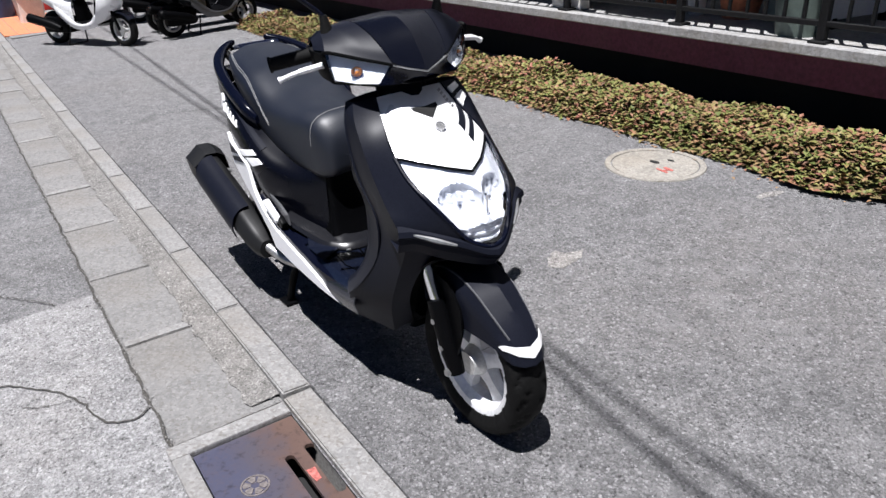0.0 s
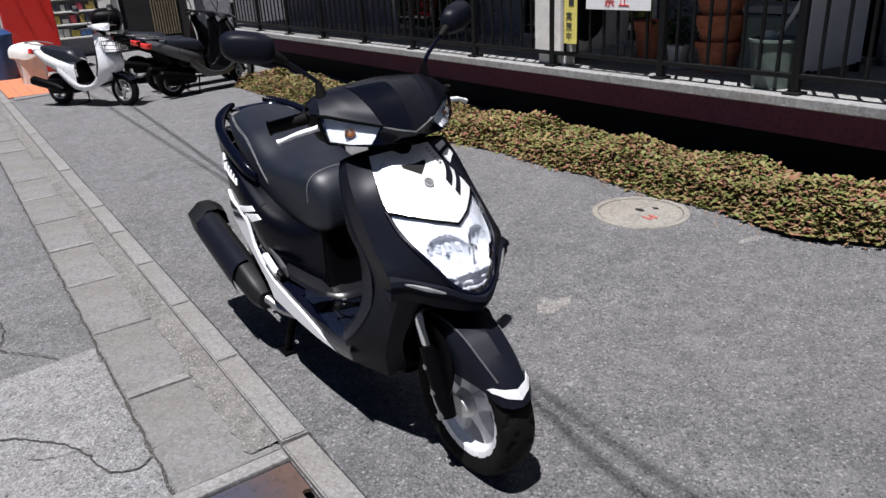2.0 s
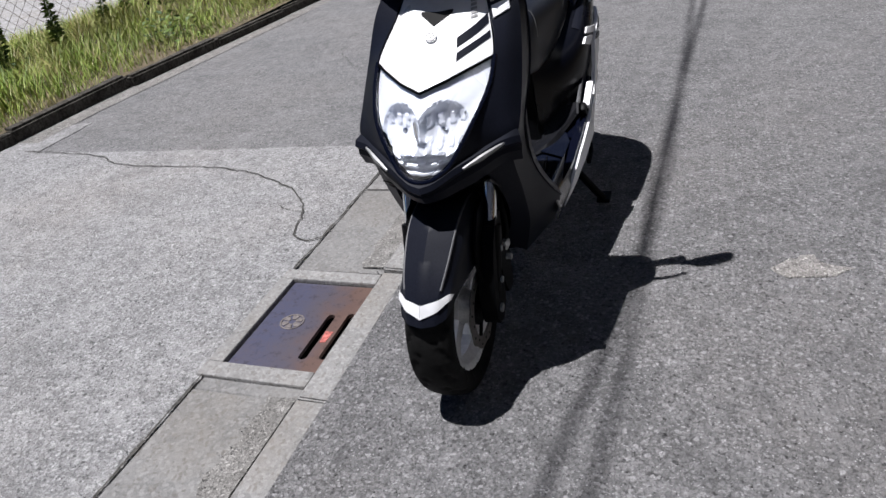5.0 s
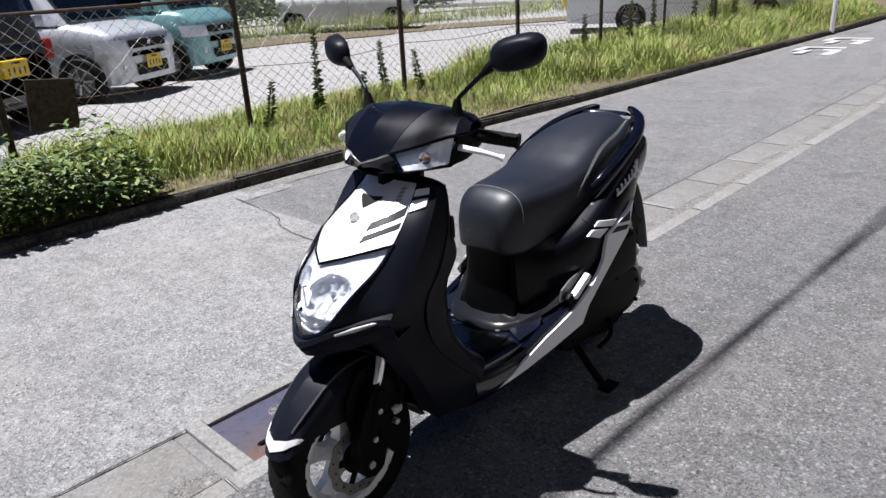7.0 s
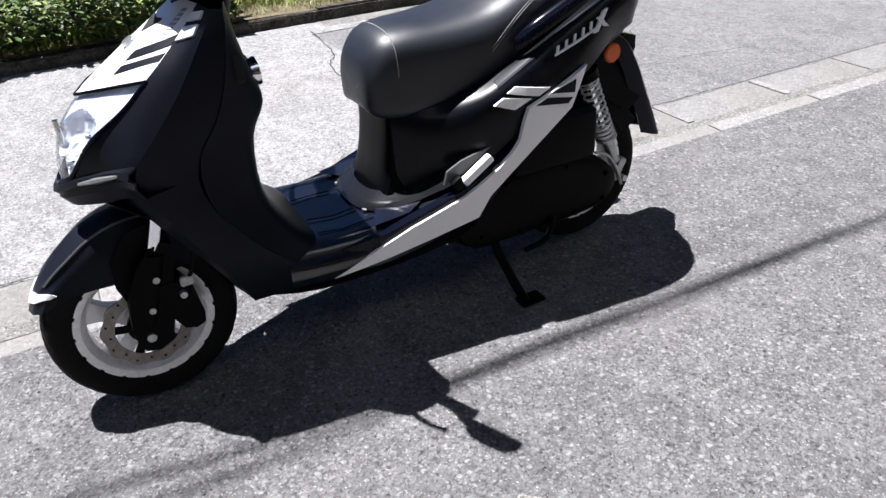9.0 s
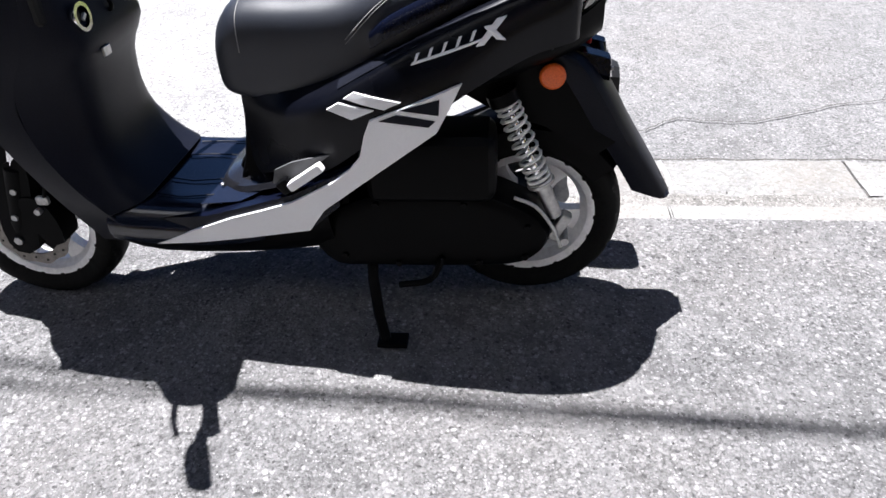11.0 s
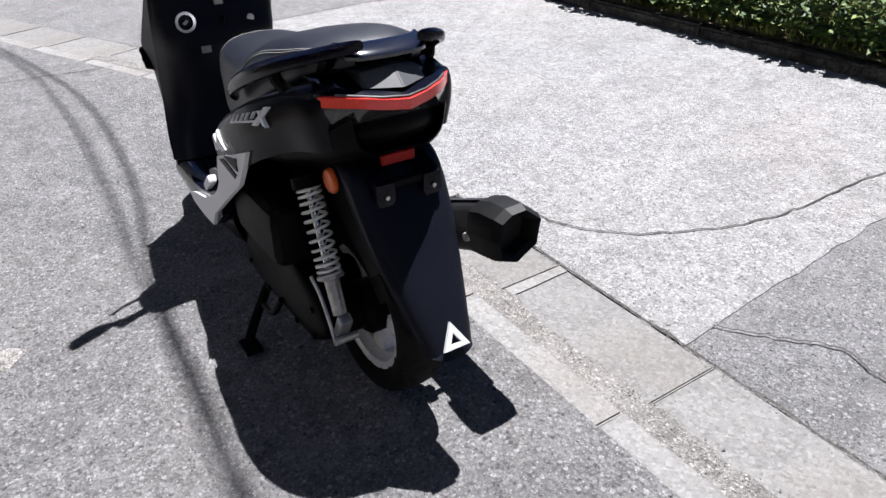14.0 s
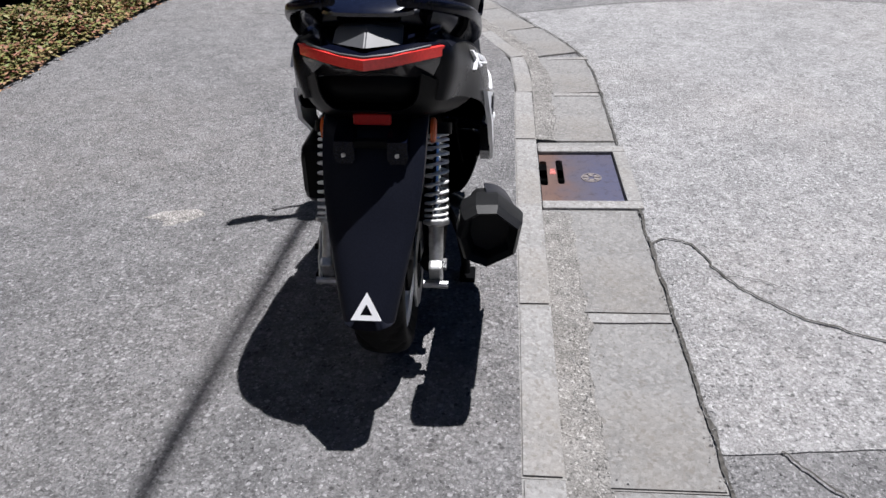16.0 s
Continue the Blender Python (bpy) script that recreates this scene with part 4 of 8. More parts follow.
guard = part("front_mudguard", thick(mirror(grid(GUARD)), 0.004), M["satin"], SC, "satin black front mudguard", True, 30)
for fl in (False, True):
    part("tip_stripe", decal(GUARD, [(0.12, 0.0), (0.215, 0.74), (0.27, 0.8), (0.225, 0.0)], 0.003, 10, fl, 0.005), M["white"], guard, "white tip stripe", True)
for s in (-1, 1):
    # Thin lighter grey tube laid on each ridge as its highlight.
    part("guard_ridge", tube([tuple(Vector((s, 1, 1)) * on(GUARD, u, 0.36, 0.0)) for u in np.linspace(0.3, 0.92, 14)], 0.0028, 6), M["gunmetal"], guard, smooth=True)
    part("mudguard_stay", plate([(0.47, 0.45), (0.53, 0.44), (0.575, 0.38), (0.58, 0.32), (0.555, 0.24), (0.53, 0.19), (0.515, 0.24), (0.485, 0.35)], lambda y, z: 0.078 + 0.03 * max(0, 0.4 - z), 0.0, 0.006, s < 0), M["black"], SC, smooth=True)

# nose panel, headlamp, side cowls, beak
NOSE = fine([[(0, 0.3, 0.868), (0.035, 0.299, 0.868), (0.07, 0.292, 0.866), (0.094, 0.283, 0.863)],
             [(0, 0.36, 0.828), (0.04, 0.357, 0.828), (0.08, 0.345, 0.824), (0.108, 0.325, 0.82)],
             [(0, 0.425, 0.786), (0.045, 0.42, 0.787), (0.09, 0.395, 0.788), (0.122, 0.37, 0.785)],
             [(0, 0.482, 0.75), (0.05, 0.462, 0.758), (0.098, 0.425, 0.764), (0.128, 0.395, 0.766)],
             [(0, 0.534, 0.718), (0.05, 0.502, 0.73), (0.1, 0.452, 0.743), (0.131, 0.414, 0.751)]], 5, 5)
nose = part("nose_panel", thick(mirror(grid(NOSE)), 0.004), M["white"], SC, "white gloss nose panel", True, 30)
for fl in (False, True):
    part("vent", decal(NOSE, [(0.215, 0.0), (0.2, 0.31), (0.235, 0.3), (0.345, 0.0)], -0.0016, 6, fl), M["void"], nose, "black air vent", True)
part("emblem_ring", lathe([(-0.002, 0.009), (0.0025, 0.009), (0.0025, 0.0125), (-0.002, 0.0125)], 28, look((0, 0.416, 0.8), (0, 0.1, 0.3)) @ pose(0, 0, 0, 0, 90, 0), closed=True), M["steel"], nose, "round metal emblem", True)
for k in range(3):
    part("emblem_bar", box((0, 0, 0), (0.003, 0.018, 0.003), 0, look((0, 0.416, 0.8), (0, 0.1, 0.3)) @ pose(0, 0, 0, 0, 0, 60 * k)), M["steel"], nose)
for u in (0.36, 0.56):
    part("stripe", decal(NOSE, [(u + 0.12, 0.42), (u - 0.1, 0.97), (u + 0.01, 0.97), (u + 0.24, 0.42)], -0.0016, 6, True), M["satin"], nose, "black slanting stripe", True)
for k in range(6):
    part("letter_bar", decal(NOSE, [(0.07 + k * 0.042, 0.62), (0.055 + k * 0.042, 0.74), (0.08 + k * 0.042, 0.74), (0.095 + k * 0.042, 0.62)], -0.0014, 2, True), M["steel"], nose)

LENS = fine([[(0, 0.536, 0.713), (0.05, 0.504, 0.726), (0.1, 0.453, 0.739), (0.132, 0.414, 0.747)],
             [(0, 0.58, 0.665), (0.05, 0.56, 0.671), (0.094, 0.512, 0.684), (0.126, 0.466, 0.702)],
             [(0, 0.604, 0.61), (0.036, 0.597, 0.613), (0.072, 0.573, 0.624), (0.102, 0.537, 0.65)],
             [(0, 0.612, 0.554), (0.02, 0.609, 0.558), (0.04, 0.599, 0.567), (0.059, 0.583, 0.583)]], 5, 5)
SHELL = fine(LENS[::5], 13, 1)
SHELL = [cr(row[::3], 9) for row in SHELL]
facet = []
for row in SHELL:
    line = []
    for p in row:
        r2 = ((p[0] - 0.046) / 0.05) ** 2 + ((p[2] - 0.646) / 0.05) ** 2
        d = 0.006 + 0.04 * max(0.0, 1 - r2) ** 0.6
        if r2 < 0.95:
            d -= 0.0045 * (int(p[0] / 0.011) % 2) * (int(p[2] / 0.021) % 2 + 0.4)
        elif p[2] < 0.605:
            d += 0.018 * max(0.0, 1 - (p[0] / 0.07) ** 2) * (0.6 + 0.4 * (int(p[2] / 0.009) % 2))
        line.append((p[0] * 0.985, p[1] - d, p[2] - 0.001))
    facet.append(line)
lamp = part("headlamp", mirror(grid(facet)), M["reflector"], SC, "chromed headlamp with clear lens", True, 24)
cover = part("lens", thick(mirror(grid(LENS)), 0.003), M["lens"], lamp, "clear headlamp lens", True)
cover.visible_shadow = False
part("divider", box((0, 0.586, 0.64), (0.006, 0.012, 0.07), 0.002), M["chrome"], lamp)
part("reflector_shelf", box((0, 0.58, 0.601), (0.1, 0.02, 0.003), 0.001), M["chrome"], lamp)
for fl in (-1, 1):
    m0 = look((fl * 0.042, 0.545, 0.64), (fl * 0.042, 0.2, 0.6)) @ pose(0, 0, 0, 0, 90, 0)
    part("bulb", lathe([(0.022, 0.0), (0.022, 0.007), (0.01, 0.009), (0.003, 0.006), (0.0, 0.0)], 12, m0), M["chrome"], lamp, smooth=True)
part("nose_edge", mirror(tube([(0, 0.537, 0.7155), (0.05, 0.5055, 0.728), (0.1, 0.4545, 0.741), (0.133, 0.414, 0.749)], 0.0032, 6)), M["black"], lamp, smooth=True)
part("lamp_trim", mirror(tube(cr([(0, 0.615, 0.55), (0.021, 0.612, 0.554), (0.042, 0.601, 0.563), (0.063, 0.584, 0.58), (0.107, 0.536, 0.65), (0.13, 0.465, 0.703), (0.134, 0.412, 0.75)], 4), 0.0055, 8)), M["gloss"], lamp, smooth=True)

COWL = fine([[(0.097, 0.285, 0.866), (0.156, 0.276, 0.863), (0.163, 0.258, 0.862)],
             [(0.11, 0.326, 0.825), (0.172, 0.306, 0.817), (0.176, 0.265, 0.815)],
             [(0.135, 0.413, 0.752), (0.182, 0.37, 0.728), (0.18, 0.285, 0.73)],
             [(0.11, 0.533, 0.651), (0.186, 0.434, 0.655), (0.177, 0.315, 0.66)],
             [(0.07, 0.58, 0.582), (0.184, 0.474, 0.61), (0.17, 0.36, 0.588)],
             [(0.108, 0.518, 0.53), (0.166, 0.48, 0.55), (0.172, 0.368, 0.52)],
             [(0.128, 0.455, 0.44), (0.166, 0.422, 0.435), (0.186, 0.325, 0.43)],
             [(0.12, 0.395, 0.345), (0.158, 0.362, 0.325), (0.208, 0.226, 0.328)],
             [(0.085, 0.345, 0.25), (0.128, 0.31, 0.21), (0.182, 0.188, 0.24)]], 5, 4, False, True)
for fl in (False, True):
    T = [[(-p[0] if fl else p[0], p[1], p[2]) for p in row] for row in COWL]
    side = part("front_side_cowl", thick(grid(T), 0.004), M["satin"], SC, "satin black front side cowl", True, 28)
    if fl:
        for u in (0.02, 0.085):
            part("stripe", decal(T, [(u + 0.03, 0.04), (u, 0.34), (u + 0.04, 0.34), (u + 0.072, 0.04)], 0.004, 4), M["white"], side, "white slanting block", True)
rows = []
for x, y0, zt, zb in ((0, 0.628, 0.549, 0.5), (0.03, 0.617, 0.556, 0.503), (0.07, 0.588, 0.575, 0.512), (0.112, 0.553, 0.589, 0.524), (0.152, 0.514, 0.602, 0.54), (0.19, 0.494, 0.606, 0.54)):
    rows.append([(x * 0.96, y0 - 0.016, zt + 0.004), (x, y0, zt - 0.004), (x * 1.01, y0 + 0.004, zt - 0.017), (x, y0 - 0.006, zt - 0.026), (x, y0 - 0.004, (zt + zb) / 2 - 0.006), (x * 0.98, y0 - 0.018, zb), (x * 0.88, y0 - 0.09, zb + 0.006)])
part("beak", thick(mirror(grid(fine(rows, 3, 2, False, True))), 0.004), M["satin"], SC, "black beak under the headlamp", True, 18)
for s in (-1, 1):
    part("position_lamp", tube([(s * 0.085, 0.581, 0.566), (s * 0.12, 0.55, 0.578), (s * 0.158, 0.51, 0.591)], [0.003, 0.0065, 0.0035], 6), M["steel"], SC, "slim clear position lamp", True)
rows = [[(x, y, z) for x, y, z in r] for r in (
    [(0, 0.56, 0.52), (0.08, 0.55, 0.52), (0.125, 0.53, 0.52)], [(0, 0.47, 0.55), (0.08, 0.46, 0.53), (0.13, 0.45, 0.45)],
    [(0, 0.40, 0.5), (0.07, 0.39, 0.48), (0.12, 0.39, 0.35)], [(0, 0.345, 0.36), (0.06, 0.345, 0.34), (0.09, 0.345, 0.25)], [(0, 0.315, 0.2), (0.06, 0.315, 0.2), (0.085, 0.32, 0.215)])]
part("inner_mudguard", thick(mirror(skin(rows, 3, 3)), 0.003), M["black"], SC, "black plastic wheel arch", True)
part("steering_head", tube([(0, 0.43, 0.47), (0, 0.36, 0.65), (0, 0.25, 0.9)], 0.045, 14), M["black"], SC, smooth=True)

# rider's side of the leg shield
SHIELD = fine([[(0, 0.235, 0.866), (0.09, 0.24, 0.866), (0.136, 0.25, 0.864), (0.163, 0.258, 0.862)],
               [(0, 0.224, 0.79), (0.1, 0.231, 0.79), (0.15, 0.243, 0.8), (0.176, 0.265, 0.815)],
               [(0, 0.209, 0.72), (0.1, 0.214, 0.72), (0.152, 0.232, 0.722), (0.18, 0.285, 0.73)],
               [(0, 0.199, 0.665), (0.1, 0.203, 0.665), (0.152, 0.226, 0.665), (0.177, 0.315, 0.66)],
               [(0, 0.228, 0.59), (0.1, 0.235, 0.59), (0.148, 0.268, 0.59), (0.17, 0.36, 0.588)],
               [(0, 0.235, 0.47), (0.1, 0.24, 0.47), (0.155, 0.268, 0.47), (0.176, 0.355, 0.48)],
               [(0, 0.2, 0.385), (0.1, 0.2, 0.385), (0.168, 0.215, 0.38), (0.197, 0.285, 0.38)],
               [(0, 0.15, 0.34), (0.1, 0.15, 0.34), (0.17, 0.16, 0.336), (0.209, 0.22, 0.322)]], 3, 3)
shield = part("leg_shield", thick(mirror(grid(SHIELD)), 0.004), M["satin"], SC, "dark inner leg shield panel", True, 40)
m0 = look((-0.105, 0.205, 0.722), (-0.105, 0.5, 0.7)) @ pose(0, 0, 0, 0, 90, 0)
key = part("ignition_ring", lathe([(0.0, 0.021), (0.008, 0.021), (0.01, 0.026), (0.0, 0.029), (-0.006, 0.029), (-0.006, 0.021)], 32, m0, closed=True), M["chrome"], shield, "chrome ignition switch ring", True)
part("ignition_barrel", lathe([(0.004, 0.0), (0.004, 0.02), (-0.006, 0.02)], 24, m0), M["gloss"], key, smooth=True)
part("key_slot", box((0, 0, 0.006), (0.016, 0.008, 0.006), 0.001, look((-0.105, 0.205, 0.722), (-0.105, 0.5, 0.7)) @ pose(0, 0, 0, 0, 0, 35)), M["steel"], key)
part("bag_hook", tube(cr([(0.0, 0.212, 0.712), (0.0, 0.199, 0.708), (0.0, 0.195, 0.72), (0.0, 0.199, 0.728)], 3), 0.005, 8), M["black"], shield, smooth=True)
part("hook_button", box((0, 0.215, 0.765), (0.026, 0.012, 0.018), 0.003), M["steel"], shield)
part("pocket", box((-0.155, 0.25, 0.752), (0.045, 0.02, 0.06), 0.006), M["void"], shield)
part("small_tag", box((-0.06, 0.2, 0.64), (0.028, 0.006, 0.02), 0.001), M["steel"], shield)
part("lock_knob", lathe([(0, 0), (0, 0.012), (0.012, 0.011), (0.012, 0)], 16, pose(0.085, 0.216, 0.71, 0, 0, -90)), M["steel"], shield, smooth=True)

# floor, belly, tunnel
rows = []
for y, w, z in ((0.235, 0.208, 0.345), (0.16, 0.208, 0.334), (0.05, 0.21, 0.33), (-0.04, 0.213, 0.335), (-0.12, 0.216, 0.35)):
    rows.append([(0, y, z), (0.08, y, z), (0.15, y, z + 0.002), (0.185, y, z - 0.006), (w, y, z - 0.05), (w - 0.008, y, z - 0.085)])
floor_part = part("floorboard", thick(mirror(skin(rows, 4, 3)), 0.004), M["floor_gloss"], SC, "dark glossy floorboard", True, 40)
for x in (0.06, 0.135):
    for s in (-1, 1):
        part("floor_groove", tube([(s * x, 0.14, 0.338), (s * (x + 0.01), 0.08, 0.3345), (s * x, 0.0, 0.336)], 0.0014, 5), M["black"], floor_part, smooth=True)
for s in (-1, 1):
    part("heel_pad", thick(grid([[(s * 0.085, -0.03, 0.3475), (s * 0.185, 0.02, 0.3405)], [(s * 0.1, -0.1, 0.362), (s * 0.19, -0.07, 0.35)], [(s * 0.115, -0.135, 0.375), (s * 0.16, -0.14, 0.371)]]), 0.0015), M["floor_gloss"], floor_part)
    part("floor_bolt", lathe([(0, 0), (0, 0.009), (0.003, 0.008), (0.004, 0)], 14, pose(s * 0.09, 0.0, 0.337, 0, -90, 0)), M["steel"], floor_part)
rows = []
for y, w, z in ((0.34, 0.075, 0.24), (0.29, 0.13, 0.2), (0.15, 0.165, 0.18), (-0.1, 0.17, 0.185), (-0.26, 0.16, 0.2)):
    rows.append([(0, y, z), (w * 0.7, y, z + 0.004), (w, y, z + 0.03), (w + 0.03, y, z + 0.1), (w + 0.03, y, z + 0.13)])
part("belly_pan", thick(mirror(skin(rows, 3, 3)), 0.004), M["black"], SC, "black plastic belly pan", True, 40)
for fl in (False, True):
    s = -1 if fl else 1
    part("side_sill", plate([(0.136, 0.243), (0.02, 0.256), (-0.23, 0.304), (-0.3, 0.36), (-0.3, 0.43), (-0.2, 0.385), (0.0, 0.325), (0.2, 0.3)], side_width, -0.03, -0.004, fl), M["gloss"], SC, smooth=True)
    rows = []
    for y, z in ((-0.1, 0.345), (-0.17, 0.37), (-0.24, 0.405), (-0.3, 0.435), (-0.34, 0.46)):
        rows.append([(s * 0.1, y, z + 0.012), (s * 0.16, y, z + 0.008), (s * 0.2, y, z), (s * 0.226, y, z - 0.014), (s * 0.226, y, z - 0.05)])
    rest = part("rear_footrest", thick(skin(rows, 3, 3), 0.004), M["gloss"], SC, smooth=True)
    peg = part("folding_peg", box((0, 0, 0), (0.022, 0.09, 0.02), 0.006, pose(s * 0.226, -0.238, 0.428, -34, 0, s * 4), seg=2), M["silver_paint"], SC, "silver folding foot peg", True)
    part("peg_hinge", box((0, 0, 0), (0.02, 0.03, 0.03), 0.006, pose(s * 0.216, -0.19, 0.402, -34, 0, 0), seg=2), M["black"], peg, smooth=True)
    part("rest_trim", plate([(-0.159, 0.4), (-0.168, 0.432), (-0.207, 0.45), (-0.29, 0.468), (-0.258, 0.444), (-0.216, 0.42)], lambda y, z: 0.2, 0, 0.006, fl), M["gunmetal"], SC, "grey footrest trim", True)
    part("sill_bolt", lathe([(0, 0), (0, 0.013), (0.004, 0.012), (0.005, 0)], 14, pose(s * 0.165, -0.185, 0.392, 0, -90, 0)), M["steel"], rest)
    strip = part("sill_stripe", plate([(0.136, 0.246), (0.0, 0.266), (-0.232, 0.307), (-0.268, 0.355), (-0.4, 0.448), (-0.508, 0.523), (-0.535, 0.57), (-0.558, 0.615), (-0.47, 0.582), (-0.381, 0.549), (-0.368, 0.52), (-0.355, 0.474), (-0.33, 0.446), (-0.294, 0.419), (-0.2, 0.371), (-0.06, 0.328), (0.05, 0.285)], side_width, -0.006, 0.005, fl), M["silver_paint"], SC, "pale silver sill panel", True)
    part("inset", plate([(-0.4, 0.55), (-0.434, 0.562), (-0.507, 0.548), (-0.494, 0.536)], side_width, 0.004, 0.0075, fl), M["satin"], strip, "black inset", True)
    part("inset", plate([(-0.441, 0.571), (-0.517, 0.59), (-0.514, 0.559)], side_width, 0.004, 0.0075, fl), M["satin"], strip, "black inset", True)

rim_line = cr([(0.2, -0.2, 0.405), (0.165, -0.12, 0.372), (0.135, -0.055, 0.352), (0.085, -0.008, 0.346), (0.0, 0.004, 0.345), (-0.085, -0.008, 0.346), (-0.135, -0.055, 0.352), (-0.165, -0.12, 0.372), (-0.2, -0.2, 0.405)], 4)
rows = []
for x, y, z in rim_line:
    k = 0.75 if abs(x) > 0.01 else 0.8
    rows.append([(x * 1.03, y + 0.014, z - 0.008), (x, y + 0.004, z + 0.006), (x * 0.97, y - 0.006, z + 0.01), (x * k, y - 0.03, z + 0.022)])
part("floor_rim", thick(grid(rows), 0.003), M["rim_gloss"], SC, "glossy dark rim round the floor", True)

# seat
rows = []
for y, w, top, bot in ((-0.022, 0.03, 0.63, 0.6), (-0.026, 0.07, 0.668, 0.578), (-0.04, 0.092, 0.702, 0.562), (-0.075, 0.11, 0.736, 0.554), (-0.13, 0.122, 0.748, 0.552), (-0.22, 0.138, 0.752, 0.568), (-0.32, 0.15, 0.766, 0.6), (-0.4, 0.156, 0.796, 0.638), (-0.48, 0.155, 0.825, 0.682), (-0.58, 0.146, 0.847, 0.738), (-0.67, 0.125, 0.859, 0.782), (-0.73, 0.095, 0.853, 0.806), (-0.755, 0.06, 0.836, 0.815)):
    h = top - bot
    rows.append([(0, y, top), (w * 0.45, y, top - 0.004), (w * 0.78, y, top - 0.018), (w * 0.97, y, top - 0.05 if h > 0.1 else top - h * 0.4), (w, y, bot + h * 0.35), (w * 0.93, y, bot), (w * 0.5, y, bot), (0, y, bot)])
rows = [[(x, y - 0.014, z) for x, y, z in r] for r in rows]
SEAT = fine(rows, 4, 4)
bm = grid(SEAT)
bm.faces.new([v for v in bm.verts if abs(v.co.y + 0.036) < 1e-6])
seat = part("seat", mirror(bm), M["vinyl"], SC, "black vinyl seat with pale stitching", True, 50)
for s in (-1, 1):
    for off in (0.0, 0.012):
        pts = []
        for v in np.linspace(0.0, 0.52, 16):
            p = on(SEAT, 0.285, v, 0.0008)
            pts.append((s * p.x, p.y, p.z))
        if not off:
            part("seat_seam", tube(pts, 0.0011, 5), M["thread"], seat, "pale stitched seam", True)
        pts = []
        for u in np.linspace(0.5, 0.95, 22):
            v = 0.36 + 0.18 * (1 - min(1, (u - 0.5) / 0.22)) ** 2 - off * 1.6
            p = on(SEAT, u, v, 0.0008)
            pts.append((s * p.x, p.y, p.z))
        part("seat_seam", tube(pts, 0.001, 5), M["thread"], seat, "pale stitched seam", True)

# under the seat: front panel and rear cowls
rows = []
for z, w, yf, yb in ((0.57, 0.096, -0.075, -0.3), (0.5, 0.094, -0.072, -0.3), (0.42, 0.1, -0.06, -0.3), (0.36, 0.11, -0.042, -0.3), (0.325, 0.118, -0.03, -0.3)):
    rows.append([(0, yf, z), (w * 0.72, yf - 0.003, z), (w * 0.97, yf - 0.012, z), (w * 1.03, yf - 0.035, z), (w + 0.04, yb, z)])
# Added black box that keeps the bright road from showing through the gap.
part("inner_tub", box((0, -0.21, 0.44), (0.19, 0.2, 0.24), 0.01), M["black"], SC)
part("under_seat_panel", thick(mirror(skin(rows, 3, 4)), 0.004), M["black"], SC, "matt black panel under the seat", True)
REAR = fine([[(0.094, -0.085, 0.556), (0.097, -0.085, 0.52), (0.1, -0.085, 0.45), (0.106, -0.085, 0.37)],
             [(0.128, -0.18, 0.566), (0.152, -0.18, 0.53), (0.158, -0.18, 0.46), (0.15, -0.18, 0.385)],
             [(0.145, -0.28, 0.598), (0.196, -0.28, 0.575), (0.206, -0.28, 0.52), (0.2, -0.28, 0.43)],
             [(0.158, -0.38, 0.645), (0.204, -0.38, 0.63), (0.222, -0.38, 0.575), (0.22, -0.38, 0.5)],
             [(0.164, -0.48, 0.69), (0.198, -0.48, 0.68), (0.218, -0.48, 0.625), (0.222, -0.48, 0.54)],
             [(0.156, -0.58, 0.735), (0.186, -0.58, 0.722), (0.204, -0.58, 0.67), (0.205, -0.58, 0.6)],
             [(0.136, -0.68, 0.772), (0.165, -0.68, 0.756), (0.176, -0.68, 0.705), (0.165, -0.68, 0.645)],
             [(0.115, -0.765, 0.792), (0.146, -0.765, 0.768), (0.15, -0.765, 0.72), (0.138, -0.765, 0.665)], [(0.085, -0.778, 0.774), (0.1, -0.778, 0.752), (0.105, -0.778, 0.715), (0.104, -0.775, 0.672)]], 4, 4)
REAR_PTS = np.array([p for row in REAR for p in row])


def rear_width(y, z):
    d = (REAR_PTS[:, 1] - y) ** 2 + (REAR_PTS[:, 2] - z) ** 2
    k = np.argsort(d)[:4]
    w = 1 / (d[k] + 1e-6)
    return float((REAR_PTS[k, 0] * w).sum() / w.sum())


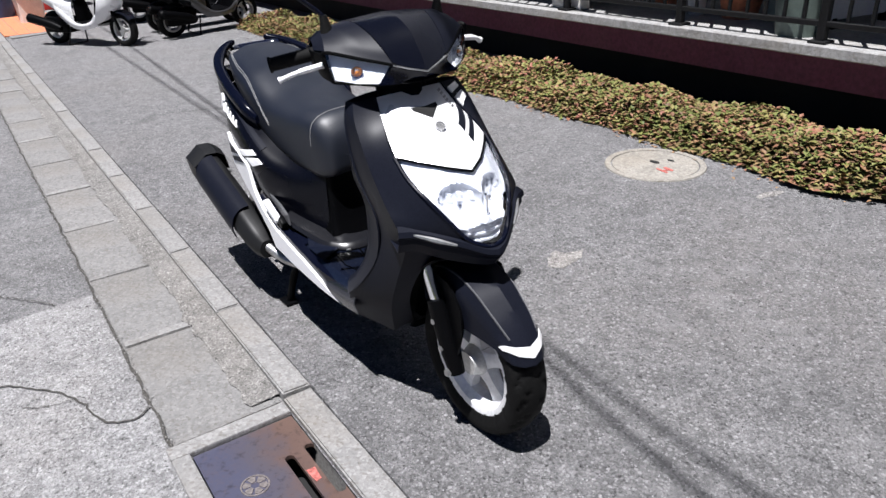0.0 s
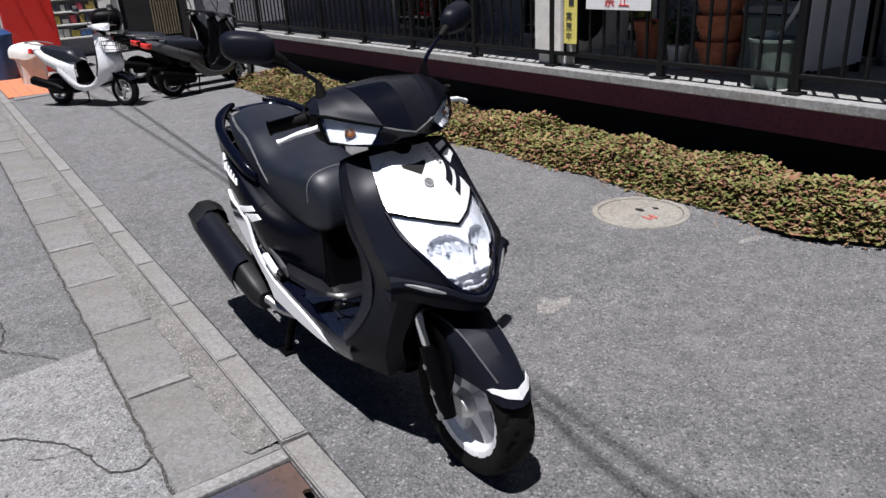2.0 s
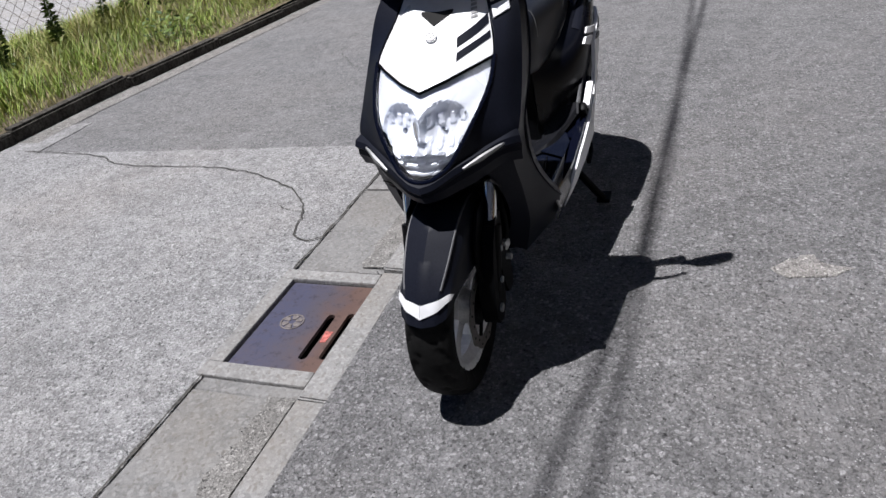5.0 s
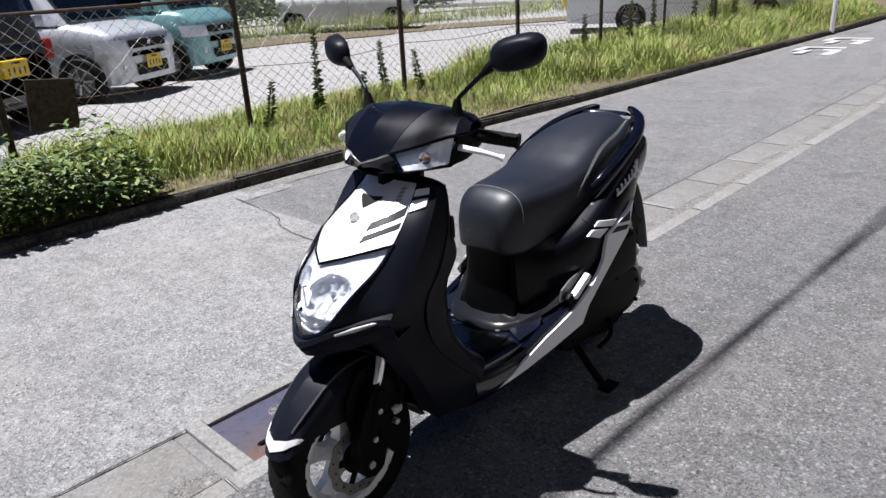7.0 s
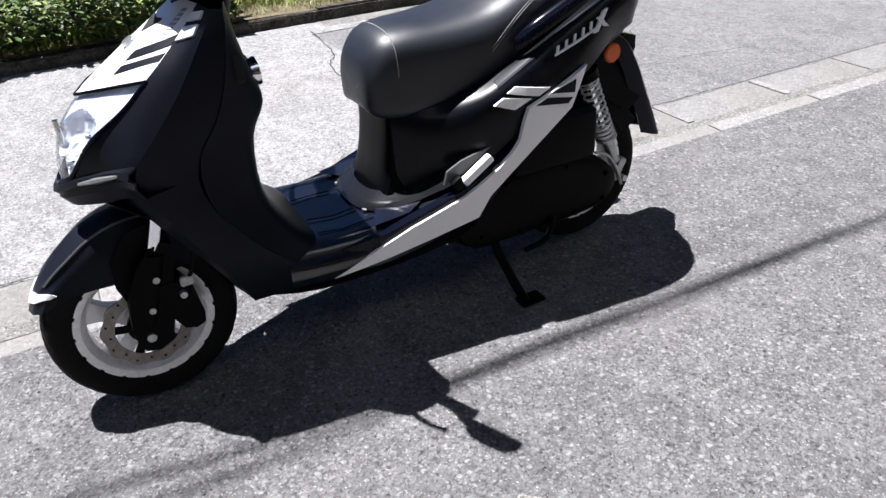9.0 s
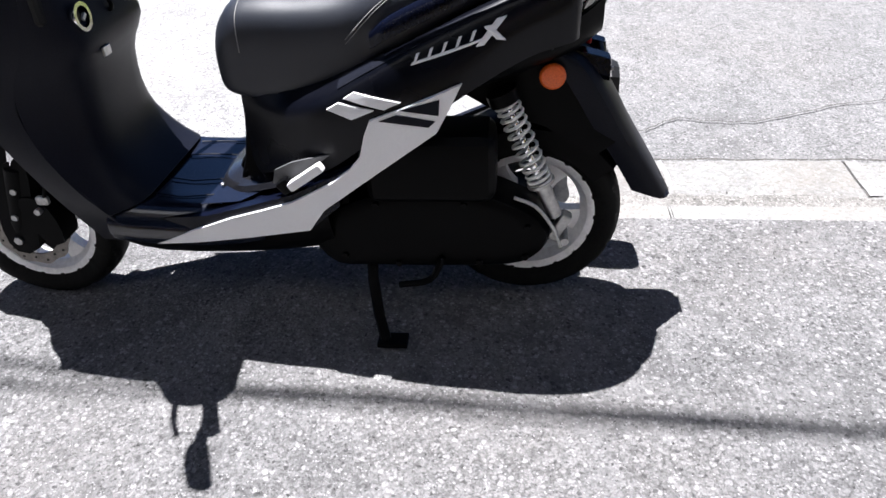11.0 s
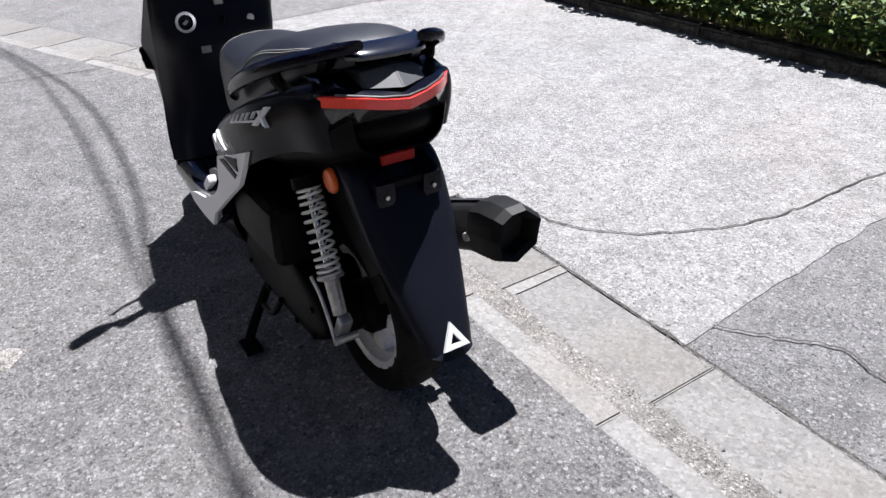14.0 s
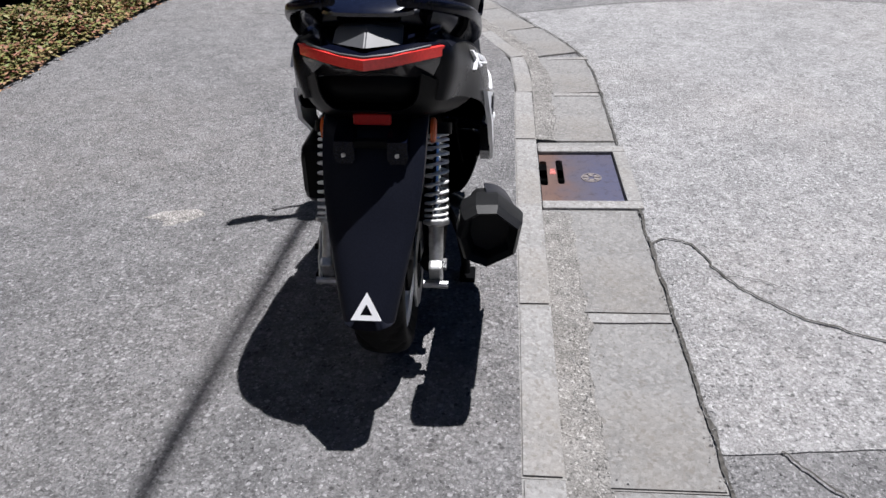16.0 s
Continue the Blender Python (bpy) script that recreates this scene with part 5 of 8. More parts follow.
for fl in (False, True):
    T = [[(-p[0] if fl else p[0], p[1], p[2]) for p in row] for row in REAR]
    rear = part("rear_cowl", thick(grid(T), 0.004), M["rear_satin"], SC, "black rear side cowl", True, 35)
    o = -0.0022 if fl else 0.0022
    for q in ([(-0.297, 0.566), (-0.321, 0.58), (-0.391, 0.568), (-0.346, 0.549)], [(-0.332, 0.588), (-0.354, 0.601), (-0.444, 0.584), (-0.411, 0.57)]):
        part("side_stripe", plate(q, rear_width, -0.004, 0.006, fl), M["silver_paint"], rear, "pale slanting stripe")
    for k in range(5):
        y0 = -0.47 - 0.026 * k
        z0 = 0.652 + 0.009 * k
        part("letter_bar", plate([(y0, z0 + 0.001), (y0 - 0.006, z0 + 0.017), (y0 - 0.0125, z0 + 0.019), (y0 - 0.0055, z0 + 0.0025)], rear_width, -0.004, 0.0055, fl), M["silver_paint"], rear)
    part("letter_bar", plate([(-0.466, 0.65), (-0.468, 0.6545), (-0.6, 0.6935), (-0.598, 0.689)], rear_width, -0.004, 0.0052, fl), M["silver_paint"], rear)
    part("letter_bar", plate([(-0.585, 0.68), (-0.6, 0.682), (-0.64, 0.728), (-0.622, 0.724)], rear_width, -0.004, 0.0065, fl), M["silver_paint"], rear)
    part("letter_bar", plate([(-0.6, 0.712), (-0.612, 0.714), (-0.638, 0.688), (-0.622, 0.69)], rear_width, -0.004, 0.0075, fl), M["silver_paint"], rear)
    part("cowl_crease", decal(T, [(0.3, 0.14), (0.3, 0.3), (0.94, 0.34), (0.94, 0.22)], o, 8), M["satin"], rear, smooth=True)
LIP = ((0, -0.851, 0.772), (0.045, -0.838, 0.774), (0.086, -0.818, 0.778), (0.115, -0.79, 0.778), (0.139, -0.763, 0.777))
rows = [[(x, y, z), (x * 0.98, y + 0.018, z + 0.007), (x * 0.93, -0.735 + 0.1 * (y + 0.763), 0.793), (x * 0.9, -0.68, 0.79)] for x, y, z in LIP]
part("tail_top", thick(mirror(grid(fine(rows, 3, 3, False, True))), 0.004), M["gloss"], SC, "glossy dark tail cover", True)
b = bmesh.new()
TL, TC, TIP, BL, BK, BM, SK = (-0.062, -0.782, 0.805), (0.0, -0.8, 0.817), (0.0, -0.84, 0.785), (-0.065, -0.807, 0.785), (-0.056, -0.72, 0.806), (0.0, -0.72, 0.816), (-0.06, -0.72, 0.782)
flop = lambda p: (-p[0], p[1], p[2])
for quad in ([TL, TC, TIP, BL], [BK, BM, TC, TL], [BK, TL, BL, SK], [flop(p) for p in (BL, TIP, TC, TL)], [flop(p) for p in (TL, TC, BM, BK)], [flop(p) for p in (SK, BL, TL, BK)]):
    b.faces.new([b.verts.new(q) for q in quad])
bmesh.ops.remove_doubles(b, verts=b.verts, dist=0.0004)
bmesh.ops.bevel(b, geom=[e for e in b.edges if len(e.link_faces) == 2], offset=0.0025, segments=2, affect="EDGES")
part("tail_wedge", b, M["gunmetal"], SC, "slate grey tail wedge", True, 20)
part("tail_trim", tube([(x, y - 0.002, z + 0.001) for x, y, z in [(-x, y, z) for x, y, z in LIP[3:0:-1]] + list(LIP[:4])], 0.0022, 6), M["gunmetal"], SC, "grey trim line over the tail lamp", True)

# tail lamp: smoked housing with a red bent bar
rows = []
for x, y, z, zb in ((0, -0.846, 0.772, 0.733), (0.045, -0.832, 0.774, 0.73), (0.09, -0.808, 0.777, 0.72), (0.146, -0.754, 0.776, 0.708)):
    rows.append([(x, y, z), (x * 1.01, y - 0.006, z - 0.022), (x * 1.03, y - 0.002, z * 0.45 + zb * 0.55), (x * 1.045, y + 0.012, zb)])
TAIL = fine(rows, 4, 3, False, True)
tail = part("tail_lamp", thick(mirror(grid(TAIL)), 0.004), M["smoke"], SC, "smoked tail lamp with red light bar", True)
rows = []
for x, y, z in ((0, -0.861, 0.765), (0.043, -0.846, 0.7675), (0.086, -0.826, 0.772), (0.139, -0.77, 0.769)):
    rows.append([(x, y + 0.012, z + 0.006), (x, y + 0.001, z + 0.004), (x, y, z - 0.015), (x, y + 0.014, z - 0.018)])
part("light_bar", mirror(grid(fine(rows, 4, 2, False, True))), M["red"], tail, "red tail light bar", True)
for s in (-1, 1):
    sig = part("indicator", decal(TAIL, [(0.45, 0.42), (0.45, 0.95), (0.97, 0.95), (0.97, 0.42)], 0.0025, 6, s < 0, 0.003), M["smoke"], tail, "clear rear indicator", True)
    for k in range(6):
        part("lamp_rib", tube([tuple(Vector((s, 1, 1)) * on(TAIL, 0.52 + 0.07 * k, v, 0.0035)) for v in (0.5, 0.88)], 0.0012, 5), M["gunmetal"], sig)
rows = []
for x, y, z in ((0, -0.832, 0.722), (0.06, -0.815, 0.715), (0.115, -0.775, 0.7), (0.15, -0.735, 0.69)):
    rows.append([(x, y, z + 0.012), (x, y - 0.004, z - 0.015), (x * 0.9, y + 0.03, z - 0.05), (x * 0.7, y + 0.12, z - 0.06)])
part("tail_underside", thick(mirror(skin([[(0, y, zb), (w * 0.6, y, zb), (w * 0.9, y, zb + 0.025), (w, y, zb + 0.075)] for y, zb, w in ((-0.5, 0.56, 0.205), (-0.6, 0.578, 0.19), (-0.7, 0.605, 0.156), (-0.77, 0.63, 0.132), (-0.82, 0.66, 0.1))], 3, 3)), 0.003), M["black"], SC, "black plastic tail underside", True)
part("tail_under_cover", thick(mirror(skin(rows, 3, 3)), 0.004), M["black"], SC, "black cover under the tail lamp", True)

# grab rail
for s in (-1, 1):
    rows = []
    for p, w, h in (((0.168, -0.385, 0.683), 0.006, 0.014), ((0.184, -0.43, 0.715), 0.013, 0.018), ((0.188, -0.54, 0.764), 0.014, 0.018), ((0.176, -0.64, 0.803), 0.016, 0.016), ((0.15, -0.71, 0.828), 0.019, 0.014), ((0.115, -0.762, 0.846), 0.019, 0.013), ((0.082, -0.79, 0.856), 0.015, 0.012), ((0.066, -0.797, 0.858), 0.01, 0.01)):
        x, y, z = p
        rows.append([(s * (x - w), y, z - h * 0.6), (s * (x - w), y, z + h * 0.7), (s * x, y, z + h), (s * (x + w), y, z + h * 0.3), (s * (x + w), y, z - h), (s * x, y, z - h)])
    part("grab_rail", skin(rows, 4, 2, True, True), M["gloss"], SC, "black grab rail", True)
    part("rail_stay", tube([(s * 0.172, -0.65, 0.8), (s * 0.168, -0.655, 0.78), (s * 0.15, -0.66, 0.757)], 0.013, 8), M["black"], SC, smooth=True)
    part("rail_foot", tube([(s * 0.108, -0.77, 0.84), (s * 0.1, -0.73, 0.815), (s * 0.098, -0.69, 0.79)], 0.013, 8), M["black"], SC, smooth=True)
part("rail_bridge", mirror(skin([[(x, -0.8 + d, 0.832), (x, -0.797 + d, 0.842), (x, -0.76 + d, 0.856), (x, -0.745 + d, 0.846)] for x, d in ((0, -0.006), (0.035, -0.004), (0.066, 0.003), (0.085, 0.02))], 3, 3)), M["bridge"], SC, "glossy blue black rear bridge of the grab rail", True)

# rear mudguard, reflectors
rows = []
for y, z, w in ((-0.70, 0.645, 0.098), (-0.785, 0.615, 0.104), (-0.845, 0.53, 0.1), (-0.89, 0.45, 0.089), (-0.945, 0.36, 0.07), (-0.985, 0.288, 0.054), (-0.988, 0.282, 0.05)):
    rows.append([(0, y - 0.016, z - 0.003), (w * 0.6, y - 0.01, z - 0.002), (w, y + 0.012, z), (w * 0.98, y + 0.075, z + 0.02)])
flap = part("rear_mudguard", thick(mirror(skin(rows, 4, 3)), 0.005), M["satin"], SC, "long black rear mudguard", True, 40)
for s in (-1, 1):
    b = prism([(-0.49, 0.6), (-0.53, 0.555), (-0.56, 0.54), (-0.6, 0.515), (-0.64, 0.5), (-0.72, 0.47), (-0.82, 0.4), (-0.87, 0.44), (-0.8, 0.6), (-0.7, 0.64)], 0.078, 0.086, lambda u, v, h: (s * h, u, v))
    part("inner_fender", b, M["black"], SC, "black plastic panel under the tail")
arc = [math.radians(a) for a in range(35, 166, 13)]
part("wheel_hugger", thick(mirror(grid([[(0, RA[1] - 0.238 * math.cos(a), RA[2] + 0.238 * math.sin(a)), (0.05, RA[1] - 0.236 * math.cos(a), RA[2] + 0.236 * math.sin(a)), (0.07, RA[1] - 0.222 * math.cos(a), RA[2] + 0.222 * math.sin(a)), (0.073, RA[1] - 0.17 * math.cos(a), RA[2] + 0.17 * math.sin(a))] for a in arc])), 0.003), M["black"], SC, "black inner mudguard over the rear tyre", True)
m0 = Matrix.Translation((0, -0.991, 0.324)) @ Matrix.Rotation(radians(-30), 4, "X")
tri = [(-0.03, -0.024), (0.03, -0.024), (0.0, 0.03)]
inn = [(-0.0125, -0.0145), (0.0125, -0.0145), (0.0, 0.008)]
b = bmesh.new()
for k in range(3):
    prism([tri[k], tri[(k + 1) % 3], inn[(k + 1) % 3], inn[k]], -0.004, 0.003, lambda u, v, h: m0 @ Vector((u, -h, v)), b)
part("triangle_mark", b, M["white"], flap, "white triangle mark")
part("rear_reflector", box((0, -0.8, 0.638), (0.074, 0.012, 0.024), 0.003, pose(0, 0, 0, 0, 0, 0)), M["deep_red"], flap, "deep red rear reflector")
for s in (-1, 1):
    part("side_reflector", lathe([(0, 0), (0, 0.026), (0.006, 0.026), (0.01, 0.022), (0.011, 0)], 28, pose(s * 0.108, -0.728, 0.588) @ Matrix.Diagonal((s, 1, 1, 1))), M["orange"], SC, "round orange side reflector", True)
    part("reflector_stay", tube([(s * 0.1, -0.728, 0.588), (s * 0.07, -0.735, 0.6)], 0.009, 8), M["black"], SC)
    part("plate_stay", skin([[(s * 0.052 + dx * k, y, z + dz * k) for dx, dz in ((-0.022, -0.014), (-0.016, -0.026), (0.016, -0.026), (0.022, -0.014), (0.02, 0.022), (-0.02, 0.022))] for y, z, k in ((-0.77, 0.605, 1.0), (-0.82, 0.592, 1.0), (-0.843, 0.586, 0.95), (-0.846, 0.586, 0.3))], 1, 1, True, True), M["gloss"], SC, "dark lobe of the plate bracket", True, 30)
    part("stay_bolt", lathe([(0, 0), (0, 0.0045), (0.004, 0.0045), (0.004, 0)], 8, pose(s * 0.052, -0.847, 0.582, 0, 0, -90)), M["steel"], SC)
part("plate_bracket", box((0, -0.832, 0.6), (0.09, 0.012, 0.018), 0.003, pose(0, 0, 0)), M["black"], SC)

# engine, gearbox cover, intake, stand, shocks, silencer
prof = [(-0.245, 0.17), (-0.2, 0.235), (-0.25, 0.31), (-0.4, 0.365), (-0.56, 0.36), (-0.66, 0.325), (-0.715, 0.287), (-0.735, 0.24), (-0.71, 0.197), (-0.65, 0.172), (-0.5, 0.165), (-0.33, 0.165)]
rows = []
cy, cz = -0.52, 0.25
for x, k in ((-0.06, 1.0), (-0.12, 1.0), (-0.152, 0.97), (-0.165, 0.9), (-0.17, 0.6), (-0.171, 0.05)):
    rows.append([(x, cy + (y - cy) * k, cz + (z - cz) * k) for y, z in prof])
eng = part("transmission_cover", skin(rows, 2, 3, True, True), M["black"], SC, "black transmission cover", True)
for y, z in ((-0.28, 0.2), (-0.4, 0.18), (-0.58, 0.185), (-0.68, 0.2), (-0.685, 0.275), (-0.55, 0.33), (-0.36, 0.33)):
    part("cover_bolt", lathe([(0, 0), (0, 0.008), (-0.008, 0.007), (-0.008, 0)], 8, pose(-0.166, y, z)), M["black"], eng)
part("air_box", box((-0.14, -0.485, 0.425), (0.14, 0.27, 0.15), 0.035, pose(0, 0, 0), seg=3), M["black"], SC, "black air filter box", True)
part("engine", box((0.03, -0.42, 0.26), (0.17, 0.34, 0.19), 0.03, seg=3), M["black"], SC, "dark engine block", True)
part("swing_arm", tube([(0.1, -0.45, 0.27), (0.105, -0.6, 0.25), (0.1, -0.686, 0.236)], [0.03, 0.024, 0.028], 10), M["black"], SC, smooth=True)
part("axle_nut", lathe([(0.1, 0), (0.1, 0.014), (0.135, 0.014), (0.135, 0)], 6, Matrix.Translation(RA)), M["steel"], SC)
part("drain_hose", tube(cr([(-0.15, -0.655, 0.338), (-0.152, -0.7, 0.318), (-0.152, -0.737, 0.268), (-0.15, -0.757, 0.216)], 4), 0.0042, 8), M["alu"], SC, smooth=True)
for s in (-1, 1):
    t0, t1 = Vector((0.112 if s > 0 else -0.125, -0.632, 0.556)), Vector((0.116 if s > 0 else -0.129, -0.765, 0.232))
    d = t1 - t0
    shock = part("shock_absorber", tube([t0 + d * 0.02, t0 + d * 0.62], 0.009, 12), M["chrome"], SC, "rear shock with white coil spring", True)
    part("spring", coil(t0 + d * 0.02, t0 + d * 0.6, 0.0245, 0.0034, 12.5), M["spring"], shock, "white coil spring", True)
    part("damper_body", tube([t0 + d * 0.585, t0 + d * 0.605, t0 + d * 0.62, t0 + d * 0.84], [0.03, 0.03, 0.017, 0.016], 14), M["steel"], shock, "bare metal damper body", True)
    part("top_mount", tube([t0 - d * 0.03, t0 + d * 0.04], 0.033, 14), M["black"], shock, smooth=True)
    part("clevis", box((0, 0, 0), (0.03, 0.024, 0.07), 0.006, Matrix.Translation(t0 + d * 0.92) @ Matrix.Rotation(radians(28), 4, "X"), seg=2), M["steel"], shock)
    part("mount_bolt", lathe([(-0.028, 0), (-0.028, 0.009), (0.028, 0.009), (0.028, 0)], 8, Matrix.Translation(t1)), M["steel"], shock)
rows = []
for c, w, h in (((0.215, -0.38, 0.235), 0.03, 0.035), ((0.22, -0.43, 0.26), 0.05, 0.055), ((0.226, -0.56, 0.315), 0.056, 0.064), ((0.232, -0.72, 0.38), 0.056, 0.066), ((0.234, -0.83, 0.42), 0.054, 0.066)):
    x, y, z = c
    rows.append([(x + w * math.cos(a) * (0.92 if k % 2 else 1), y, z + h * math.sin(a) * (0.92 if k % 2 else 1)) for k, a in ((k, 2 * math.pi * k / 12) for k in range(12))])
can = part("silencer", skin(rows, 3, 2, True, True), M["can_grey"], SC, "matt black silencer with angular end cap", True, 40)
hexa = [(0.012, 0.068), (0.06, 0.03), (0.05, -0.036), (-0.008, -0.07), (-0.052, -0.052), (-0.066, 0.0), (-0.058, 0.048), (-0.03, 0.066)]
rows = []
for y, k, cx, z in ((-0.79, 1.0, 0.234, 0.414), (-0.83, 1.06, 0.236, 0.424), (-0.88, 1.02, 0.236, 0.43), (-0.9, 0.88, 0.236, 0.431), (-0.885, 0.74, 0.236, 0.43), (-0.85, 0.64, 0.236, 0.426)):
    rows.append([(cx + a * k, y, z + c * k) for a, c in hexa])
part("end_cap", skin(rows, 1, 1, True), M["can_grey"], can, "angular black end cap", True, 20)
part("outlet", prism([(0.236 + a * 0.63, 0.426 + c * 0.63) for a, c in hexa], -0.852, -0.856, lambda u, v, h: (u, h, v)), M["void"], can)
part("heat_guard", thick(skin([[(cx + 0.064 * math.cos(a), y, cz + 0.071 * math.sin(a)) for a in np.linspace(-0.5, 1.7, 6)] for cx, y, cz in ((0.224, -0.5, 0.29), (0.229, -0.64, 0.345), (0.234, -0.79, 0.405))], 4, 2), 0.004), M["satin"], can, "black heat guard", True)
part("silencer_bolt", lathe([(0, 0), (0, 0.012), (-0.012, 0.01), (-0.012, 0)], 10, pose(0.178, -0.79, 0.4)), M["steel"], can, smooth=True)
part("exhaust_pipe", tube(cr([(0.06, -0.3, 0.24), (0.11, -0.25, 0.19), (0.17, -0.32, 0.2), (0.215, -0.4, 0.245)], 5), 0.018, 12), M["steel"], SC, smooth=True)
stand = part("centre_stand", tube([(-0.238, -0.366, 0.012), (-0.208, -0.35, 0.06), (-0.162, -0.335, 0.13), (-0.12, -0.33, 0.19), (0.12, -0.33, 0.19), (0.15, -0.345, 0.13), (0.166, -0.362, 0.06), (0.172, -0.378, 0.012)], 0.013, 10), M["black"], SC, "black centre stand", True)
for s in (-1, 1):
    part("stand_foot", box((0.175 if s > 0 else -0.238, -0.382, 0.011), (0.045, 0.07, 0.012), 0.004, seg=2), M["black"], stand)
part("kick_lever", tube(cr([(-0.175, -0.5, 0.2), (-0.19, -0.47, 0.15), (-0.19, -0.4, 0.135)], 4), 0.008, 8), M["black"], SC, smooth=True)

# handlebar cover, lamps, mirrors, levers
BAR = [[(0, 0.374, 0.926), (0.038, 0.368, 0.938), (0.077, 0.35, 0.951), (0.137, 0.3, 0.97), (0.198, 0.245, 0.987), (0.206, 0.2, 0.985)],
       [(0, 0.346, 0.97), (0.042, 0.336, 0.974), (0.085, 0.32, 0.983), (0.139, 0.276, 0.996), (0.19, 0.228, 1.002), (0.201, 0.19, 0.997)],
       [(0, 0.308, 1.013), (0.045, 0.289, 1.013), (0.093, 0.275, 1.015), (0.143, 0.243, 1.018), (0.182, 0.205, 1.014), (0.196, 0.172, 1.003)],
       [(0, 0.25, 1.04), (0.05, 0.236, 1.037), (0.101, 0.226, 1.035), (0.145, 0.203, 1.031), (0.175, 0.175, 1.021), (0.19, 0.15, 1.004)],
       [(0, 0.19, 1.045), (0.05, 0.183, 1.041), (0.1, 0.173, 1.036), (0.14, 0.157, 1.026), (0.168, 0.137, 1.012), (0.185, 0.128, 0.99)]]
visor = part("visor", thick(mirror(grid(fine([[r[0], tuple((a + c) / 2 for a, c in zip(r[0], r[2])), (r[2][0] - 0.0012, r[2][1], r[2][2])] for r in BAR], 5, 3, False, True))), 0.004), M["visor"], SC, "dark visor with a sharp keel", True, 12)
TOP, LOW = [(0.083, 0.345, 0.945), (0.14, 0.299, 0.962), (0.198, 0.247, 0.979)], [(0.113, 0.338, 0.906), (0.156, 0.306, 0.909), (0.191, 0.266, 0.917)]


def lamp_face(push, inset, ribs=0.0):
    """The indicator's slanting face, set in or out, with ribs."""
    table = []
    for f in np.linspace(inset, 1 - inset, 5):
        table.append([])
        for k, g in enumerate(np.linspace(inset, 1 - inset, 13)):
            p = (1 - f) * straight(TOP, 6)[min(12, int(round(g * 12)))] + f * straight(LOW, 6)[min(12, int(round(g * 12)))]
            o = push * (1.9 - 1.5 * f) + ribs * (k % 2) + 0.004 * math.sin(math.pi * f)
            table[-1].append((p[0] + 0.62 * o, p[1] + 0.75 * o, p[2] - 0.2 * o))
    return table


for fl in (1, -1):
    flip = lambda rows: [[(fl * p[0], p[1], p[2]) for p in r] for r in rows]
    top = part("handlebar_cover", thick(grid(flip(fine([[(r[2][0] + 0.0012, r[2][1], r[2][2])] + r[3:] for r in BAR], 5, 3, False, True))), 0.004), M["satin"], SC, "satin black handlebar cover", True, 14)
    part("brow", tube(cr([(fl * 0.07, 0.352, 0.947), (fl * 0.138, 0.298, 0.966), (fl * 0.2, 0.244, 0.983), (fl * 0.201, 0.248, 0.955), (fl * 0.193, 0.262, 0.914)], 4), 0.0045, 8), M["black"], top, smooth=True)
    body = part("indicator", thick(grid(flip(lamp_face(-0.014, 0.02, 0.0016))), 0.002), M["lamp_white"], SC, "clear front indicator lamp", True, 10)
    pane = part("indicator_lens", thick(grid(flip(lamp_face(0.0, 0.0))), 0.002), M["lens"], body, "clear indicator lens", True)
    pane.visible_shadow = False
    m0 = look((fl * 0.148, 0.3, 0.936), (fl * 0.06, 0.12, 0.95)) @ pose(0, 0, 0, 0, 90, 0)
    part("bulb_bowl", lathe([(0.006, 0.004), (0.0, 0.013), (-0.002, 0.015), (0.003, 0.015)], 20, m0), M["chrome"], body, smooth=True)
    part("bulb", lathe([(0.003, 0.0), (0.003, 0.0045), (-0.002, 0.004), (-0.004, 0.0)], 12, m0), M["amber"], body, smooth=True)
    part("lamp_end", thick(grid(fine(flip([[(0.198, 0.246, 0.982), (0.207, 0.2, 0.983), (0.188, 0.13, 0.985)], [(0.19, 0.24, 0.95), (0.198, 0.2, 0.95), (0.188, 0.13, 0.955)], [(0.191, 0.264, 0.914), (0.188, 0.2, 0.918), (0.176, 0.15, 0.93)]]), 3, 3)), 0.003), M["black"], top, smooth=True)
part("chin", thick(mirror(grid(fine([[(0, 0.372, 0.922), (0.04, 0.36, 0.934), (0.078, 0.348, 0.947)], [(0, 0.364, 0.91), (0.045, 0.35, 0.918), (0.088, 0.332, 0.926)], [(0, 0.348, 0.897), (0.055, 0.342, 0.9), (0.112, 0.335, 0.904)]], 3, 3))), 0.003), M["gloss"], SC, "glossy black chin under the visor", True, 30)
part("chin_line", mirror(tube([(0, 0.376, 0.924), (0.04, 0.364, 0.935), (0.078, 0.351, 0.948)], 0.002, 6)), M["steel"], SC, smooth=True)
part("undertray", thick(mirror(grid([[(0, 0.348, 0.897), (0.112, 0.335, 0.904), (0.193, 0.263, 0.914)], [(0, 0.25, 0.893), (0.09, 0.24, 0.896), (0.178, 0.2, 0.917)], [(0, 0.17, 0.91), (0.09, 0.17, 0.912), (0.174, 0.16, 0.93)]])), 0.003), M["black"], SC, smooth=True)
